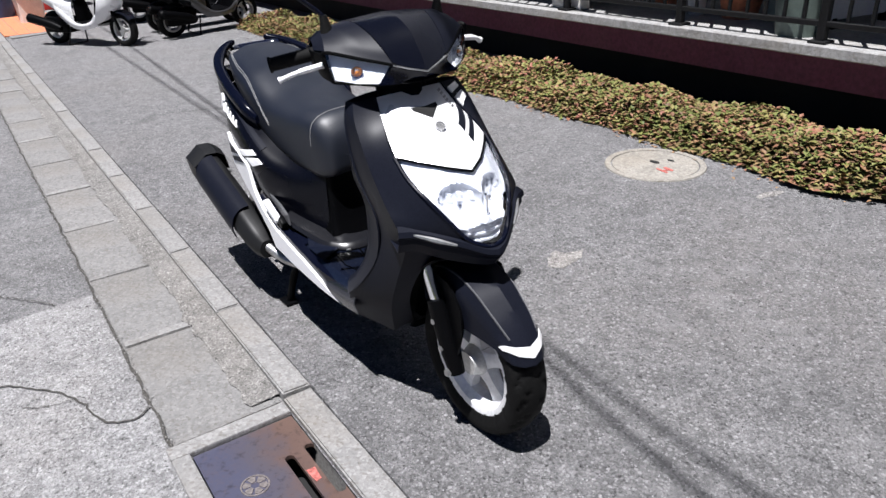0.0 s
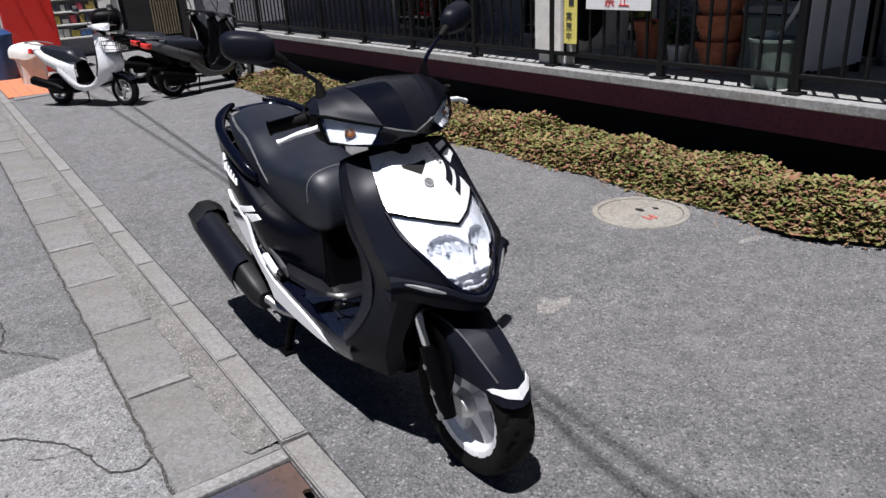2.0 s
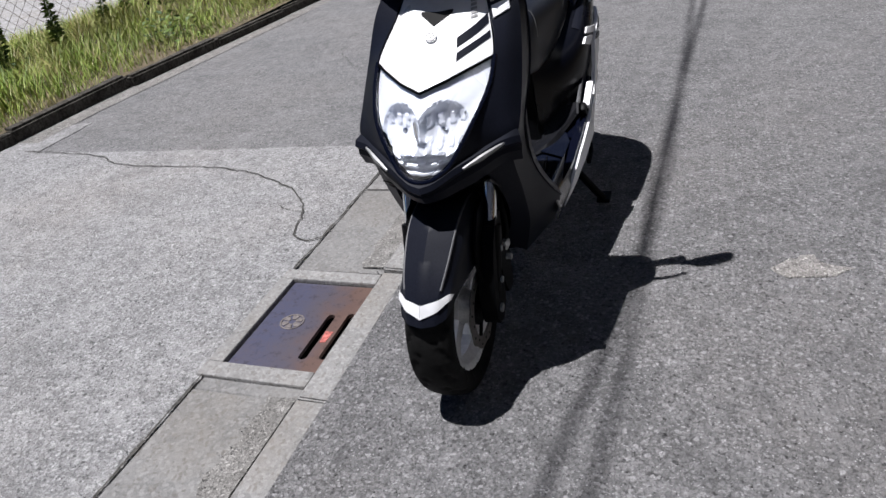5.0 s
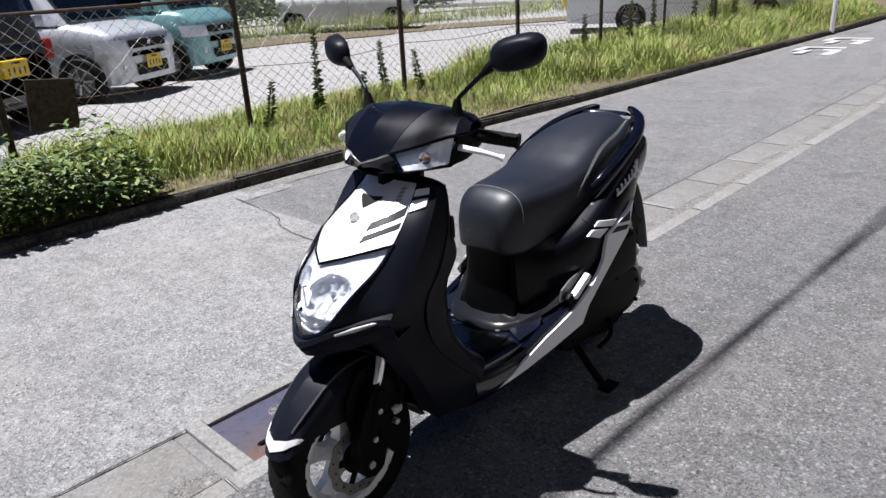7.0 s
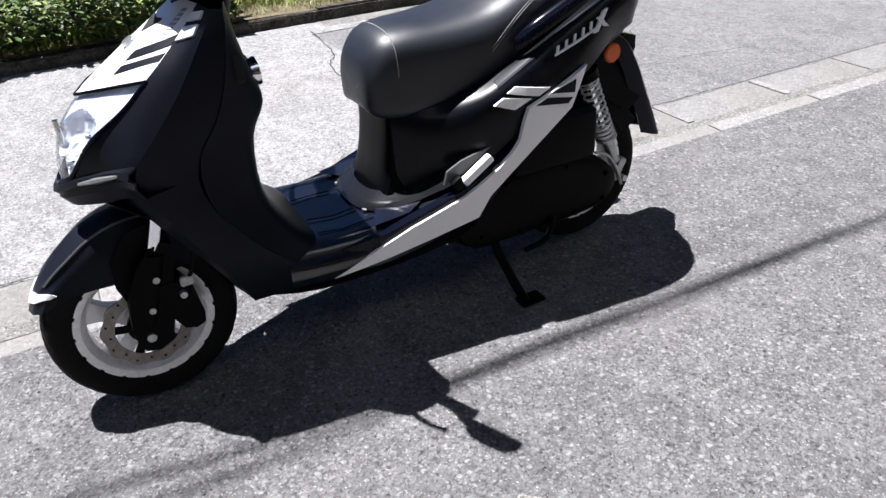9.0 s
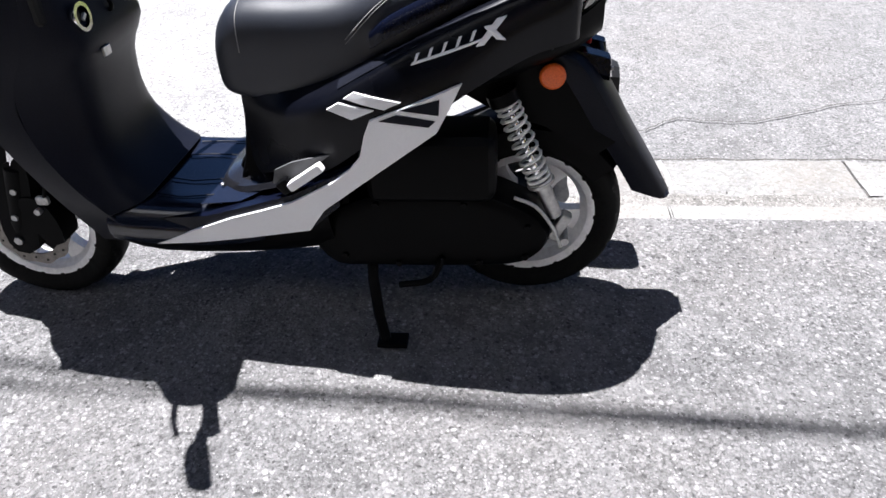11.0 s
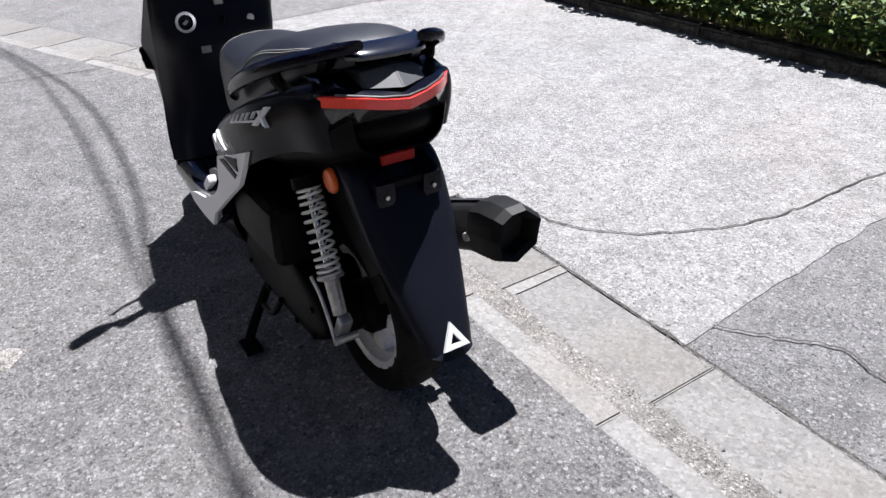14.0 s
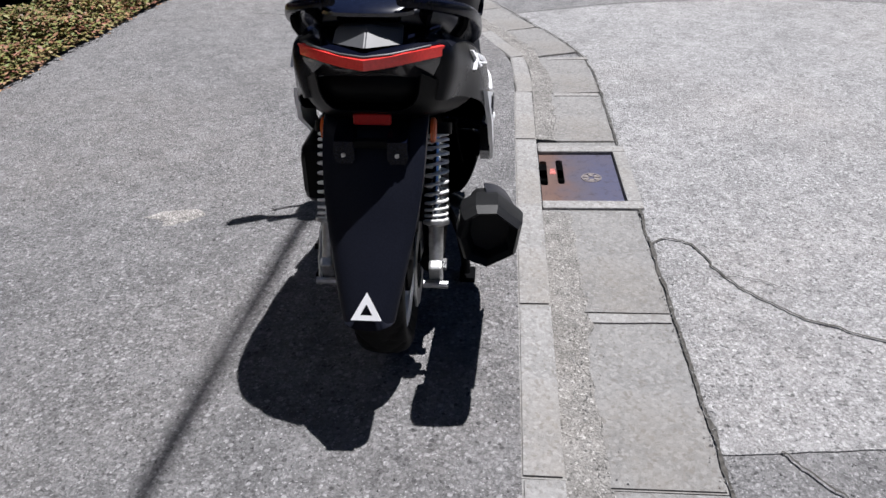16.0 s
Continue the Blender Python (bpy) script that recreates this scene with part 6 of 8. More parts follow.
rows = [[(0, 0.19, 1.034), (0.1, 0.175, 1.026), (0.17, 0.135, 0.998), (0.188, 0.13, 0.975)], [(0, 0.14, 1.0), (0.1, 0.13, 0.995), (0.16, 0.115, 0.975), (0.185, 0.13, 0.955)],
        [(0, 0.13, 0.955), (0.1, 0.125, 0.95), (0.16, 0.13, 0.94), (0.18, 0.16, 0.935)], [(0, 0.17, 0.915), (0.08, 0.175, 0.915), (0.14, 0.19, 0.92), (0.17, 0.21, 0.935)],
        [(0, 0.26, 0.9), (0.06, 0.27, 0.9), (0.12, 0.27, 0.91), (0.168, 0.25, 0.94)], [(0, 0.372, 0.9), (0.04, 0.355, 0.9), (0.1, 0.31, 0.91), (0.168, 0.25, 0.945)]]
part("handlebar_rear_cover", thick(mirror(skin(rows, 4, 4)), 0.003), M["black"], SC, "black rear handlebar cover", True, 40)
part("instrument_panel", decal([[(x, 0.2 - 0.06 * k, 1.0355 - 0.035 * k) for x in np.linspace(-0.09, 0.09, 5)] for k in np.linspace(0, 1, 5)], [(0, 0), (0, 1), (1, 1), (1, 0)], 0.003, 4), M["smoke"], SC, "dark instrument panel")
part("stem_cover", skin([[(0.07 * math.cos(a), 0.235 + 0.05 * math.sin(a) + dy, z) for a in np.linspace(0, 2 * math.pi, 13)[:-1]] for z, dy in ((0.8, 0.03), (0.87, 0.012), (0.925, 0.0))], 2, 1, True, True), M["black"], SC, smooth=True)
for s in (-1, 1):
    e0, e1 = Vector((s * 0.172, 0.172, 0.972)), Vector((s * 0.29, 0.12, 0.952))
    d = (e1 - e0)
    grip = part("grip", tube([e0, e0 + d * 0.1, e0 + d * 0.14, e0 + d * 0.94, e0 + d * 0.96, e1], [0.018, 0.018, 0.0165, 0.0165, 0.02, 0.019], 16), M["rubber"], SC, "black rubber grip", True)
    for k in range(10):
        f = 0.2 + 0.07 * k
        part("grip_ring", tube([e0 + d * f, e0 + d * (f + 0.03)], 0.0175, 14), M["rubber"], grip, smooth=True)
    part("lever_perch", box((0, 0, 0), (0.05, 0.04, 0.03), 0.008, Matrix.Translation((s * 0.175, 0.19, 0.958)) @ Matrix.Rotation(-s * 0.5, 4, "Z"), seg=2), M["black"], SC, smooth=True)
    part("brake_lever", tube(cr([(s * 0.165, 0.225, 0.955), (s * 0.21, 0.232, 0.952), (s * 0.26, 0.216, 0.943), (s * 0.298, 0.192, 0.928)], 5), [0.008] * 5 + [0.0075] * 5 + [0.006] * 5 + [0.009], 10), M["silver_paint"], SC, "silver brake lever", True)
    turn = Matrix.Translation((s * 0.318, 0.152, 1.166)) @ Matrix.Rotation(-s * radians(24), 4, "Z")
    def oval(w, h, dy, sh, n=20):
        out = []
        for a in np.linspace(0, 2 * math.pi, n + 1)[:-1]:
            u, v = math.cos(a), math.sin(a)
            u, v = math.copysign(abs(u) ** 0.72, u), math.copysign(abs(v) ** 0.72, v)
            out.append(tuple(turn @ Vector((s * (w * u + sh), dy, h * v + 0.16 * w * u - 0.004))))
        return out
    mir = part("mirror", skin([oval(*q) for q in ((0.062, 0.036, -0.016, 0), (0.066, 0.04, -0.012, 0), (0.065, 0.039, 0.0, 0), (0.057, 0.034, 0.016, 0), (0.04, 0.025, 0.027, 0.002), (0.008, 0.006, 0.032, 0.003))], 3, 1, True, True), M["satin"], SC, "black rear-view mirror", True)
    part("mirror_glass", thick(grid([oval(0.058, 0.032, -0.0175, 0), oval(0.002, 0.001, -0.0175, 0)], None, True), 0.001), M["chrome"], mir, "mirror glass")
    part("mirror_stem", tube(cr([(s * 0.16, 0.193, 1.02), (s * 0.165, 0.192, 1.055), (s * 0.19, 0.182, 1.082), (s * 0.235, 0.175, 1.118), (s * 0.262, 0.172, 1.136)], 4), 0.0058, 10), M["gloss"], mir, "slim mirror stem", True)
    part("stem_boot", tube([(s * 0.16, 0.193, 1.008), (s * 0.161, 0.193, 1.03), (s * 0.1645, 0.192, 1.058)], [0.02, 0.014, 0.0085], 12), M["rubber"], mir, smooth=True)
    part("mirror_neck", tube([(s * 0.238, 0.175, 1.12), (s * 0.252, 0.174, 1.131), (s * 0.272, 0.168, 1.145), (s * 0.29, 0.163, 1.157)], [0.009, 0.012, 0.015, 0.02], 12), M["rubber"], mir, smooth=True)

# ---- planting and terrace on the building's side ----
def leaf_bed(name, spots, size, material, label, category, lift=0.6, seed=1):
    """Many small folded leaves at the given places, as one mesh."""
    r = random.Random(seed)
    V, F = [], []
    for x, y, z, k in spots:
        a, tilt, s = r.uniform(0, 6.283), r.uniform(-0.4, lift), size * k * r.uniform(0.7, 1.3)
        c, sn, ct, st = math.cos(a), math.sin(a), math.cos(tilt), math.sin(tilt)
        w = s * r.uniform(0.28, 0.42)
        n = len(V)
        for u, v, h in ((0, 0, 0), (0.45, w / s, 0.12), (1, 0, 0.0), (0.45, -w / s, 0.12)):
            l = u * s
            V.append((x + c * l * ct - sn * v * s, y + sn * l * ct + c * v * s, z + l * st + h * s))
        F.append((n, n + 1, n + 2))
        F.append((n, n + 2, n + 3))
    me = bpy.data.meshes.new(name)
    me.from_pydata(V, [], F)
    me.materials.append(material)
    return tagged(new(name, me), label, category, kind="stuff")


M["creeper"] = leafy("creeper leaves", [(0.0, (0.08, 0.1, 0.026)), (0.25, (0.155, 0.17, 0.048)), (0.5, (0.24, 0.2, 0.075)), (0.7, (0.26, 0.14, 0.078)), (0.87, (0.23, 0.085, 0.062)), (1.0, (0.12, 0.06, 0.042))])


def bed_edge(y):
    return float(np.interp(y, [-7, -3.3, -2.0, 0.2, 0.6, 4.5], [-2.0, -2.08, -2.23, -2.22, -2.4, -2.38])) + 0.05 * noise.noise(Vector((y * 2.2, 0, 0)))


def bed_height(x, y):
    t = (bed_edge(y) - x) / 0.62
    return max(0.0, min(1.0, t * 4)) * (0.11 + 0.05 * t) * (0.85 + 0.5 * noise.noise(Vector((x * 3, y * 3, 4)))) * max(0.0, min(1, (1.08 - t) * 6))


r = random.Random(7)
spots = []
while len(spots) < 62000:
    y = r.uniform(-6.9, 5.0)
    t = r.random() ** 0.9
    x = bed_edge(y) - t * 0.64 + r.uniform(-0.03, 0.03)
    h = bed_height(x, y)
    spots.append((x, y, 0.012 + h * r.uniform(0.7, 1.08), 1.0))
leaf_bed("ground_cover", spots, 0.036, M["creeper"], "low creeping ground cover with green and reddish leaves", "ground cover")
bm = grid([[(bed_edge(y) - t * 0.64, y, 0.006 + bed_height(bed_edge(y) - t * 0.64, y) * 0.6) for t in np.linspace(0, 1, 9)] for y in np.linspace(-6.9, 5.0, 90)])
tagged(part("planting_bed", bm, M["bed_soil"], smooth=True), "dark soil planting bed beside the terrace", "planting bed", kind="structure")
spots = [(bed_edge(y) + abs(r.gauss(0, 0.05)), y, 0.004, 0.7) for y in (r.uniform(-6, 4) for _ in range(260))]
M["dry_leaf"] = leafy("fallen leaves", [(0.0, (0.22, 0.12, 0.06)), (0.5, (0.32, 0.2, 0.1)), (1.0, (0.3, 0.14, 0.09))])
leaf_bed("fallen_leaves", spots, 0.03, M["dry_leaf"], "dry fallen leaves along the planting edge", "leaves", 0.15, 3)

TX, TZ = -2.85, 0.52
Y0, Y1 = -10.0, 6.0
tagged(part("terrace_floor", box((-3.6, (Y0 + Y1) / 2, TZ - 0.03), (1.5, Y1 - Y0, 0.06), 0.006), M["terrace"]), "pale concrete terrace floor", "terrace", kind="structure")
tagged(part("terrace_fascia", box((TX - 0.12, (Y0 + Y1) / 2, TZ - 0.145), (0.12, Y1 - Y0, 0.165)), M["purple"]), "plum painted terrace edge beam", "wall", kind="structure")
# Solid near-black block: the shade below the terrace is put into its colour.
tagged(part("terrace_footing", box((-3.7, (Y0 + Y1) / 2, 0.16), (1.0, Y1 - Y0, 0.4)), M["void"]), "near-black block standing for shade under the terrace", "wall", kind="structure")
WX = -4.15
tagged(part("wall_apartment", box((WX - 0.1, (Y0 + Y1) / 2, 2.6), (0.2, Y1 - Y0, 4.4)), M["wall"]), "grey rendered apartment wall", "wall", kind="structure")
# Unseen slab and wall above it, added to throw shade on the terrace.
tagged(part("balcony_slab", box((-3.32, (Y0 + Y1) / 2, 3.0), (1.7, Y1 - Y0, 0.18), 0.01), M["white_wall"]), "unseen pale slab added to shade the terrace", "ceiling", kind="structure")
tagged(part("wall_upper", box((-2.54, (Y0 + Y1) / 2, 3.74), (0.12, Y1 - Y0, 1.3)), M["white_wall"]), "unseen pale wall added above the shading slab", "wall", kind="structure")
for k, (y, w) in enumerate(((-5.6, 1.7), (-3.1, 1.7), (-0.4, 1.6), (2.2, 1.7))):
    win = thing("sliding_window", pose(WX, y, TZ), "sliding terrace window with pale curtains behind glass", "window", "terrace windows", "structure")
    for a in (-w / 2, 0, w / 2):
        part("window_frame", box((0.03, a, 0.98), (0.06, 0.05, 1.96), 0.004), M["steel"], win)
    for z in (0.03, 1.93):
        part("window_rail", box((0.035, 0, z), (0.05, w, 0.05), 0.004), M["steel"], win)
    for s in (-1, 1):
        part("pane", box((0.03, s * w / 4, 0.98), (0.008, w / 2 - 0.05, 1.86)), M["glass"], win)
        rows = [[(0.012 + 0.012 * math.sin(40 * q), s * w / 4 + q, z) for q in np.linspace(-w / 4 + 0.03, w / 4 - 0.03, 40)] for z in (0.06, 1.9)]
        part("curtain", grid(rows), M["white_wall"] if (k + s) % 3 else M["wall"], win, "pale hanging curtain", True)

rail = thing("terrace_railing", pose(TX - 0.08, 0, TZ), "black metal terrace railing with upright bars", "railing", kind="structure")
POSTS = [-9.2, -8.2, -7.2, -6.2, -5.2, -4.22, -3.22, -2.24, -1.22, -0.29, 0.7, 1.7, 2.7, 3.7, 4.7]
for y in POSTS:
    post = part("post", box((0, y, 0.55), (0.045, 0.045, 1.1), 0.004), M["rail"], rail)
    part("base_plate", box((0, y, 0.008), (0.1, 0.1, 0.016), 0.004), M["rail"], post)
for z in (0.1, 1.08):
    part("rail_bar", box((0, -2.2, z), (0.035, 14.2, 0.03), 0.003), M["rail"], rail)
b = box((0, 0, 0.585), (0.016, 0.016, 0.95), 0.0)
finish(b)
bar_me = bpy.data.meshes.new("bar")
b.to_mesh(bar_me)
b.free()
bar_me.materials.append(M["rail"])
for a, c in zip(POSTS, POSTS[1:]):
    n = 8
    for k in range(1, n):
        one = new("bar", bar_me)
        one.parent = rail
        one.matrix_basis = Matrix.Translation((0, a + (c - a) * k / n, 0))


def words(text, size, m, material, parent, name):
    """Writing as a thin mesh."""
    cu = bpy.data.curves.new(name, "FONT")
    cu.body, cu.size, cu.extrude, cu.align_x, cu.align_y = text, size, 0.0012, "CENTER", "CENTER"
    tmp = new(name, cu)
    me = bpy.data.meshes.new_from_object(tmp.evaluated_get(bpy.context.evaluated_depsgraph_get()))
    bpy.data.objects.remove(tmp)
    bpy.data.curves.remove(cu)
    me.materials.clear()
    me.materials.append(material)
    ob = new(name, me)
    ob.parent = parent
    ob.matrix_basis = m
    return ob


FACE = pose(0, 0, 0, 90, 0, 90)
sign = thing("notice_board", pose(TX - 0.045, -1.585, 0.945), "white notice board with red characters on the railing", "sign")
part("board", box((0, 0, 0.2), (0.006, 0.57, 0.4), 0.002), M["sign_white"], sign)
words("禁 止", 0.1, Matrix.Translation((0.0045, 0.0, 0.06)) @ FACE, M["sign_red"], sign, "lettering")
for z in (0.18, 0.29):
    part("text_bar", box((0.0045, 0, z), (0.003, 0.4, 0.06)), M["sign_red"], sign)
tape = thing("yellow_notice", pose(TX - 0.042, -2.02, 0.7), "yellow upright notice tape on the railing", "sign")
part("strip", box((0, 0, 0.24), (0.004, 0.13, 0.48), 0.001), M["sign_yellow"], tape)
for ch, z in (("実", 0.19), ("施", 0.12), ("中", 0.05)):
    words(ch, 0.062, Matrix.Translation((0.0035, -0.012, z)) @ FACE, M["ink"], tape, "lettering")
for z in (0.3, 0.4):
    part("text_bar", box((0.003, 0.01, z), (0.003, 0.05, 0.07)), M["ink"], tape)

# things on the terrace
def ac_unit(y, x, turn=0):
    ac = thing("air_conditioner", pose(x, y, TZ, 0, 0, turn), "off-white outdoor air conditioner on plastic feet", "air conditioner", "terrace air conditioners")
    part("body", box((0, 0, 0.36), (0.28, 0.76, 0.54), 0.015, seg=2), M["white_plastic"], ac)
    part("fan_guard", lathe([(0.145, 0.2), (0.152, 0.2), (0.152, 0.21), (0.145, 0.21)], 36, pose(0, -0.1, 0.36), closed=True), M["white_plastic"], ac)
    for k in range(1, 5):
        part("guard_ring", lathe([(0.145, 0.04 * k), (0.15, 0.04 * k), (0.15, 0.04 * k + 0.006), (0.145, 0.04 * k + 0.006)], 30, pose(0, -0.1, 0.36), closed=True), M["rail"], ac)
    part("fan_well", lathe([(0.142, 0), (0.142, 0.2), (0.1, 0.2)], 30, pose(0, -0.1, 0.36)), M["void"], ac)
    for s in (-1, 1):
        part("foot", box((0, s * 0.28, 0.045), (0.32, 0.09, 0.09), 0.02, seg=2), M["white_plastic"], ac, "white plastic foot")
    return ac


ac_unit(-2.3, -3.3, 90)


def pot(x, y, r, h, material, label, dead=True):
    p = thing("plant_pot", pose(x, y, TZ), label, "plant pot", "terrace pots")
    prof = [(0.0, 0.0), (0.0, r * 0.7), (h * 0.82, r * 0.96), (h * 0.82, r * 1.07), (h, r * 1.08), (h, r * 0.96), (h * 0.8, r * 0.88), (h * 0.8, 0.0)]
    part("pot", lathe(prof, 32, pose(0, 0, 0, 0, -90, 0)), M[material], p, smooth=True)
    return p


pot(-3.4, -1.12, 0.15, 0.2, "terracotta", "terracotta pot stacked upside on another")
for k, z in enumerate((0.2, 0.34)):
    q = thing("plant_pot", pose(-3.4, -1.12, TZ + z + 0.002), "terracotta pot nested in a stack", "plant pot", "terrace pots")
    part("pot", lathe([(0.0, 0.0), (0.0, 0.12), (0.13, 0.165), (0.13, 0.185), (0.17, 0.188), (0.17, 0.165), (0.05, 0.12), (0.05, 0.0)], 32, pose(0, 0, 0, 0, -90, 0)), M["terracotta"], q, smooth=True)
pot(-3.5, -1.78, 0.13, 0.3, "terracotta", "tall terracotta pot on the terrace")
pot(-3.35, -1.42, 0.07, 0.16, "white_plastic", "small white plastic pot on the terrace")
M["ivy"] = leafy("pot leaves", [(0.0, (0.02, 0.045, 0.012)), (0.6, (0.05, 0.1, 0.025)), (1.0, (0.09, 0.13, 0.04))])
leaf_bed("pot_plant", [(-3.35 + r.gauss(0, 0.06), -1.42 + r.gauss(0, 0.06), TZ + 0.17 + abs(r.gauss(0, 0.12)), 1) for _ in range(240)], 0.05, M["ivy"], "dark leafy plant in the small white pot", "plant")
leaf_bed("climbing_plant", [(-3.7 + r.gauss(0, 0.1), -4.9 + r.gauss(0, 0.35), TZ + abs(r.gauss(0.3, 0.3)), 1) for _ in range(900)], 0.06, M["ivy"], "dark leafy shrub behind the railing", "plant")
bk = thing("bucket", pose(-3.08, -0.52, TZ), "grey green plastic bucket with a white scoop", "bucket")
part("tub", lathe([(0.0, 0.0), (0.0, 0.115), (0.26, 0.145), (0.265, 0.155), (0.28, 0.155), (0.28, 0.14), (0.02, 0.11), (0.02, 0.0)], 32, pose(0, 0, 0, 0, -90, 0)), M["green_plastic"], bk, smooth=True)
part("scoop", tube(cr([(0.02, -0.06, 0.29), (0.0, 0.02, 0.31), (-0.05, 0.1, 0.5)], 4), [0.03] * 3 + [0.012] * 5 + [0.011], 8), M["white_plastic"], bk, "white plastic scoop", True)
jar = thing("storage_box", pose(-3.5, -0.72, TZ), "dark grey lidded storage box", "storage box")
part("body", box((0, 0, 0.19), (0.3, 0.4, 0.38), 0.02, seg=2), M["green_plastic"], jar)
part("lid", box((0, 0, 0.41), (0.33, 0.43, 0.05), 0.015, seg=2), M["wall"], jar)
panel = thing("partition_screen", pose(-3.6, -0.455, TZ, 0, 0, -7), "white upright partition board on the terrace", "partition")
part("board", box((0.0, 0.0, 0.85), (0.55, 0.03, 1.6), 0.004), M["sign_white"], panel)
for s in (-1, 1):
    part("leg", box((s * 0.24, 0, 0.03), (0.03, 0.05, 0.06)), M["rail"], panel)

# shop corner at the far end of the forecourt
tiles = tagged(part("tile_patch", sheet([(-0.45, -8.5), (0.26, -8.3), (0.28, -11.5), (-0.6, -11.5)], 0.0, 0.012), M["gutter"]), "small orange tiled doorstep", "pavement", kind="structure")
tm = block_mesh("tile", 0.143, 0.143, 0.012, 0.002, 3, M["tile"])
for i in range(5):
    for j in range(20):
        one = new("tile", tm)
        one.parent = tiles
        one.matrix_basis = Matrix.Translation((-0.36 + 0.15 * i, -8.62 - 0.15 * j, 0.016))
tagged(part("wall_shop", box((-3.0, -13.4, 1.9), (7.4, 0.2, 3.9)), M["wall"]), "grey shop wall behind the scooters", "wall", kind="structure")
red = thing("red_cabinet", pose(-0.4, -11.3, 0), "tall glossy red cabinet at the shop corner", "cabinet")
part("body", box((0, 0, 1.0), (0.72, 0.5, 1.98), 0.02, seg=2), M["red_panel"], red)
part("plinth", box((0, 0, 0.03), (0.66, 0.44, 0.06)), M["rail"], red)
part("side_strip", box((0.372, 0.18, 1.0), (0.02, 0.1, 1.9), 0.003), M["white_plastic"], red, "white edge strip")
shop = thing("shop_window", pose(-1.4, -13.2, 0), "white framed shop window with small goods on shelves", "window", kind="structure")
for a, w in ((0.44, 0.07), (-0.5, 0.22)):
    part("window_frame", box((a, 0.1, 1.05), (w, 0.1, 2.1), 0.006), M["white_plastic"], shop)
part("display_back", box((-0.02, 0.0, 1.0), (0.86, 0.03, 1.9)), M["wall"], shop)
q = random.Random(17)
tints = [paint("goods packet", c, 0.5, grain=0.1) for c in ((0.5, 0.08, 0.1), (0.1, 0.2, 0.45), (0.6, 0.6, 0.55), (0.5, 0.4, 0.1), (0.06, 0.07, 0.09))]
for z in (0.35, 0.58, 0.8, 1.02, 1.25):
    part("display_shelf", box((-0.02, 0.09, z), (0.84, 0.14, 0.03), 0.004), M["white_plastic"], shop)
    x = 0.34
    while x > -0.34:
        w, h = q.uniform(0.05, 0.11), q.uniform(0.08, 0.17)
        part("packet", box((x, 0.08, z + 0.016 + h / 2), (w, 0.06, h), 0.004), q.choice(tints), shop)
        x -= w + q.uniform(0.01, 0.05)
door = thing("shop_doorway", pose(-2.78, -13.25, 0), "dark open shop doorway with pale frame", "doorway", kind="structure")
# Solid box whose near-black colour stands for the unlit shop interior.
part("door_opening", box((0, 0.0, 1.02), (1.3, 0.08, 2.04)), M["void"], door)
part("door_curtain", grid([[(-0.45 + 0.5 * k, 0.07 + 0.02 * math.sin(60 * k), z) for k in np.linspace(0, 1, 30)] for z in (0.25, 2.0)]), M["soil"], door, "brown door curtain", True)
for a in (-0.72, 0.68):
    part("door_frame", box((a, 0.06, 1.05), (0.12, 0.1, 2.1), 0.006), M["white_plastic"], door)
bb = thing("blue_bin", pose(0.13, -10.75, 0), "dark blue plastic bin at the shop corner", "bin")
part("body", skin([[(w * math.cos(a), w * math.sin(a), z) for a in np.linspace(0, 2 * math.pi, 17)[:-1]] for z, w in ((0, 0.17), (0.3, 0.2), (0.62, 0.22))], 2, 1, True, True), M["blue_plastic"], bb, smooth=True)
part("lid", lathe([(0.0, 0.235), (0.03, 0.235), (0.1, 0.15), (0.11, 0)], 24, pose(0, 0, 0.62, 0, -90, 0)), M["blue_plastic"], bb, smooth=True)
wb = thing("white_bin", pose(-0.16, -9.8, 0.012), "off-white plastic bin with a cloth over it", "bin")
part("body", skin([[(w * c, w * d, z) for c, d in ((-1, -1), (1, -1), (1, 1), (-1, 1))] for z, w in ((0.0, 0.13), (0.25, 0.145), (0.46, 0.16))], 2, 2, True, True), M["white_plastic"], wb)
part("cloth", skin([[(w * math.cos(a) * (1 + 0.12 * math.sin(5 * a)), w * math.sin(a), z + 0.02 * math.sin(4 * a)) for a in np.linspace(0, 2 * math.pi, 25)[:-1]] for z, w in ((0.36, 0.24), (0.46, 0.23), (0.52, 0.17), (0.54, 0.05))], 2, 1, True, True), M["white_plastic"], wb, "crumpled pale cloth", True)

# ---- fence, weeds and the lot ----
def fence_x(y):
    return 4.31


fence = thing("wire_fence", pose(0, 0, 0), "rusty chain-link fence along the weedy verge", "fence")
FP = [5.7, 3.8, 1.9, 0.02, -1.88, -3.77, -5.7, -7.56, -9.38, -11.23, -13.08, -14.55]
for k, y in enumerate(FP):
    lean = 0.0 if k < 8 else rnd.uniform(-0.06, 0.1)
    p = part("post", tube([(0, 0, 0.0), (0.0, lean * 0.6, 0.7), (0, lean, 1.32)], 0.026 if k < 8 else 0.022, 10), M["rust"], fence, "dark rusty post", True, m=Matrix.Translation((fence_x(y), y, 0.0)))
    part("post_cap", lathe([(1.315, 0.0), (1.315, 0.027), (1.335, 0.022), (1.345, 0.0)], 10, pose(0, lean, 0, 0, -90, 0)), M["rust"], p)
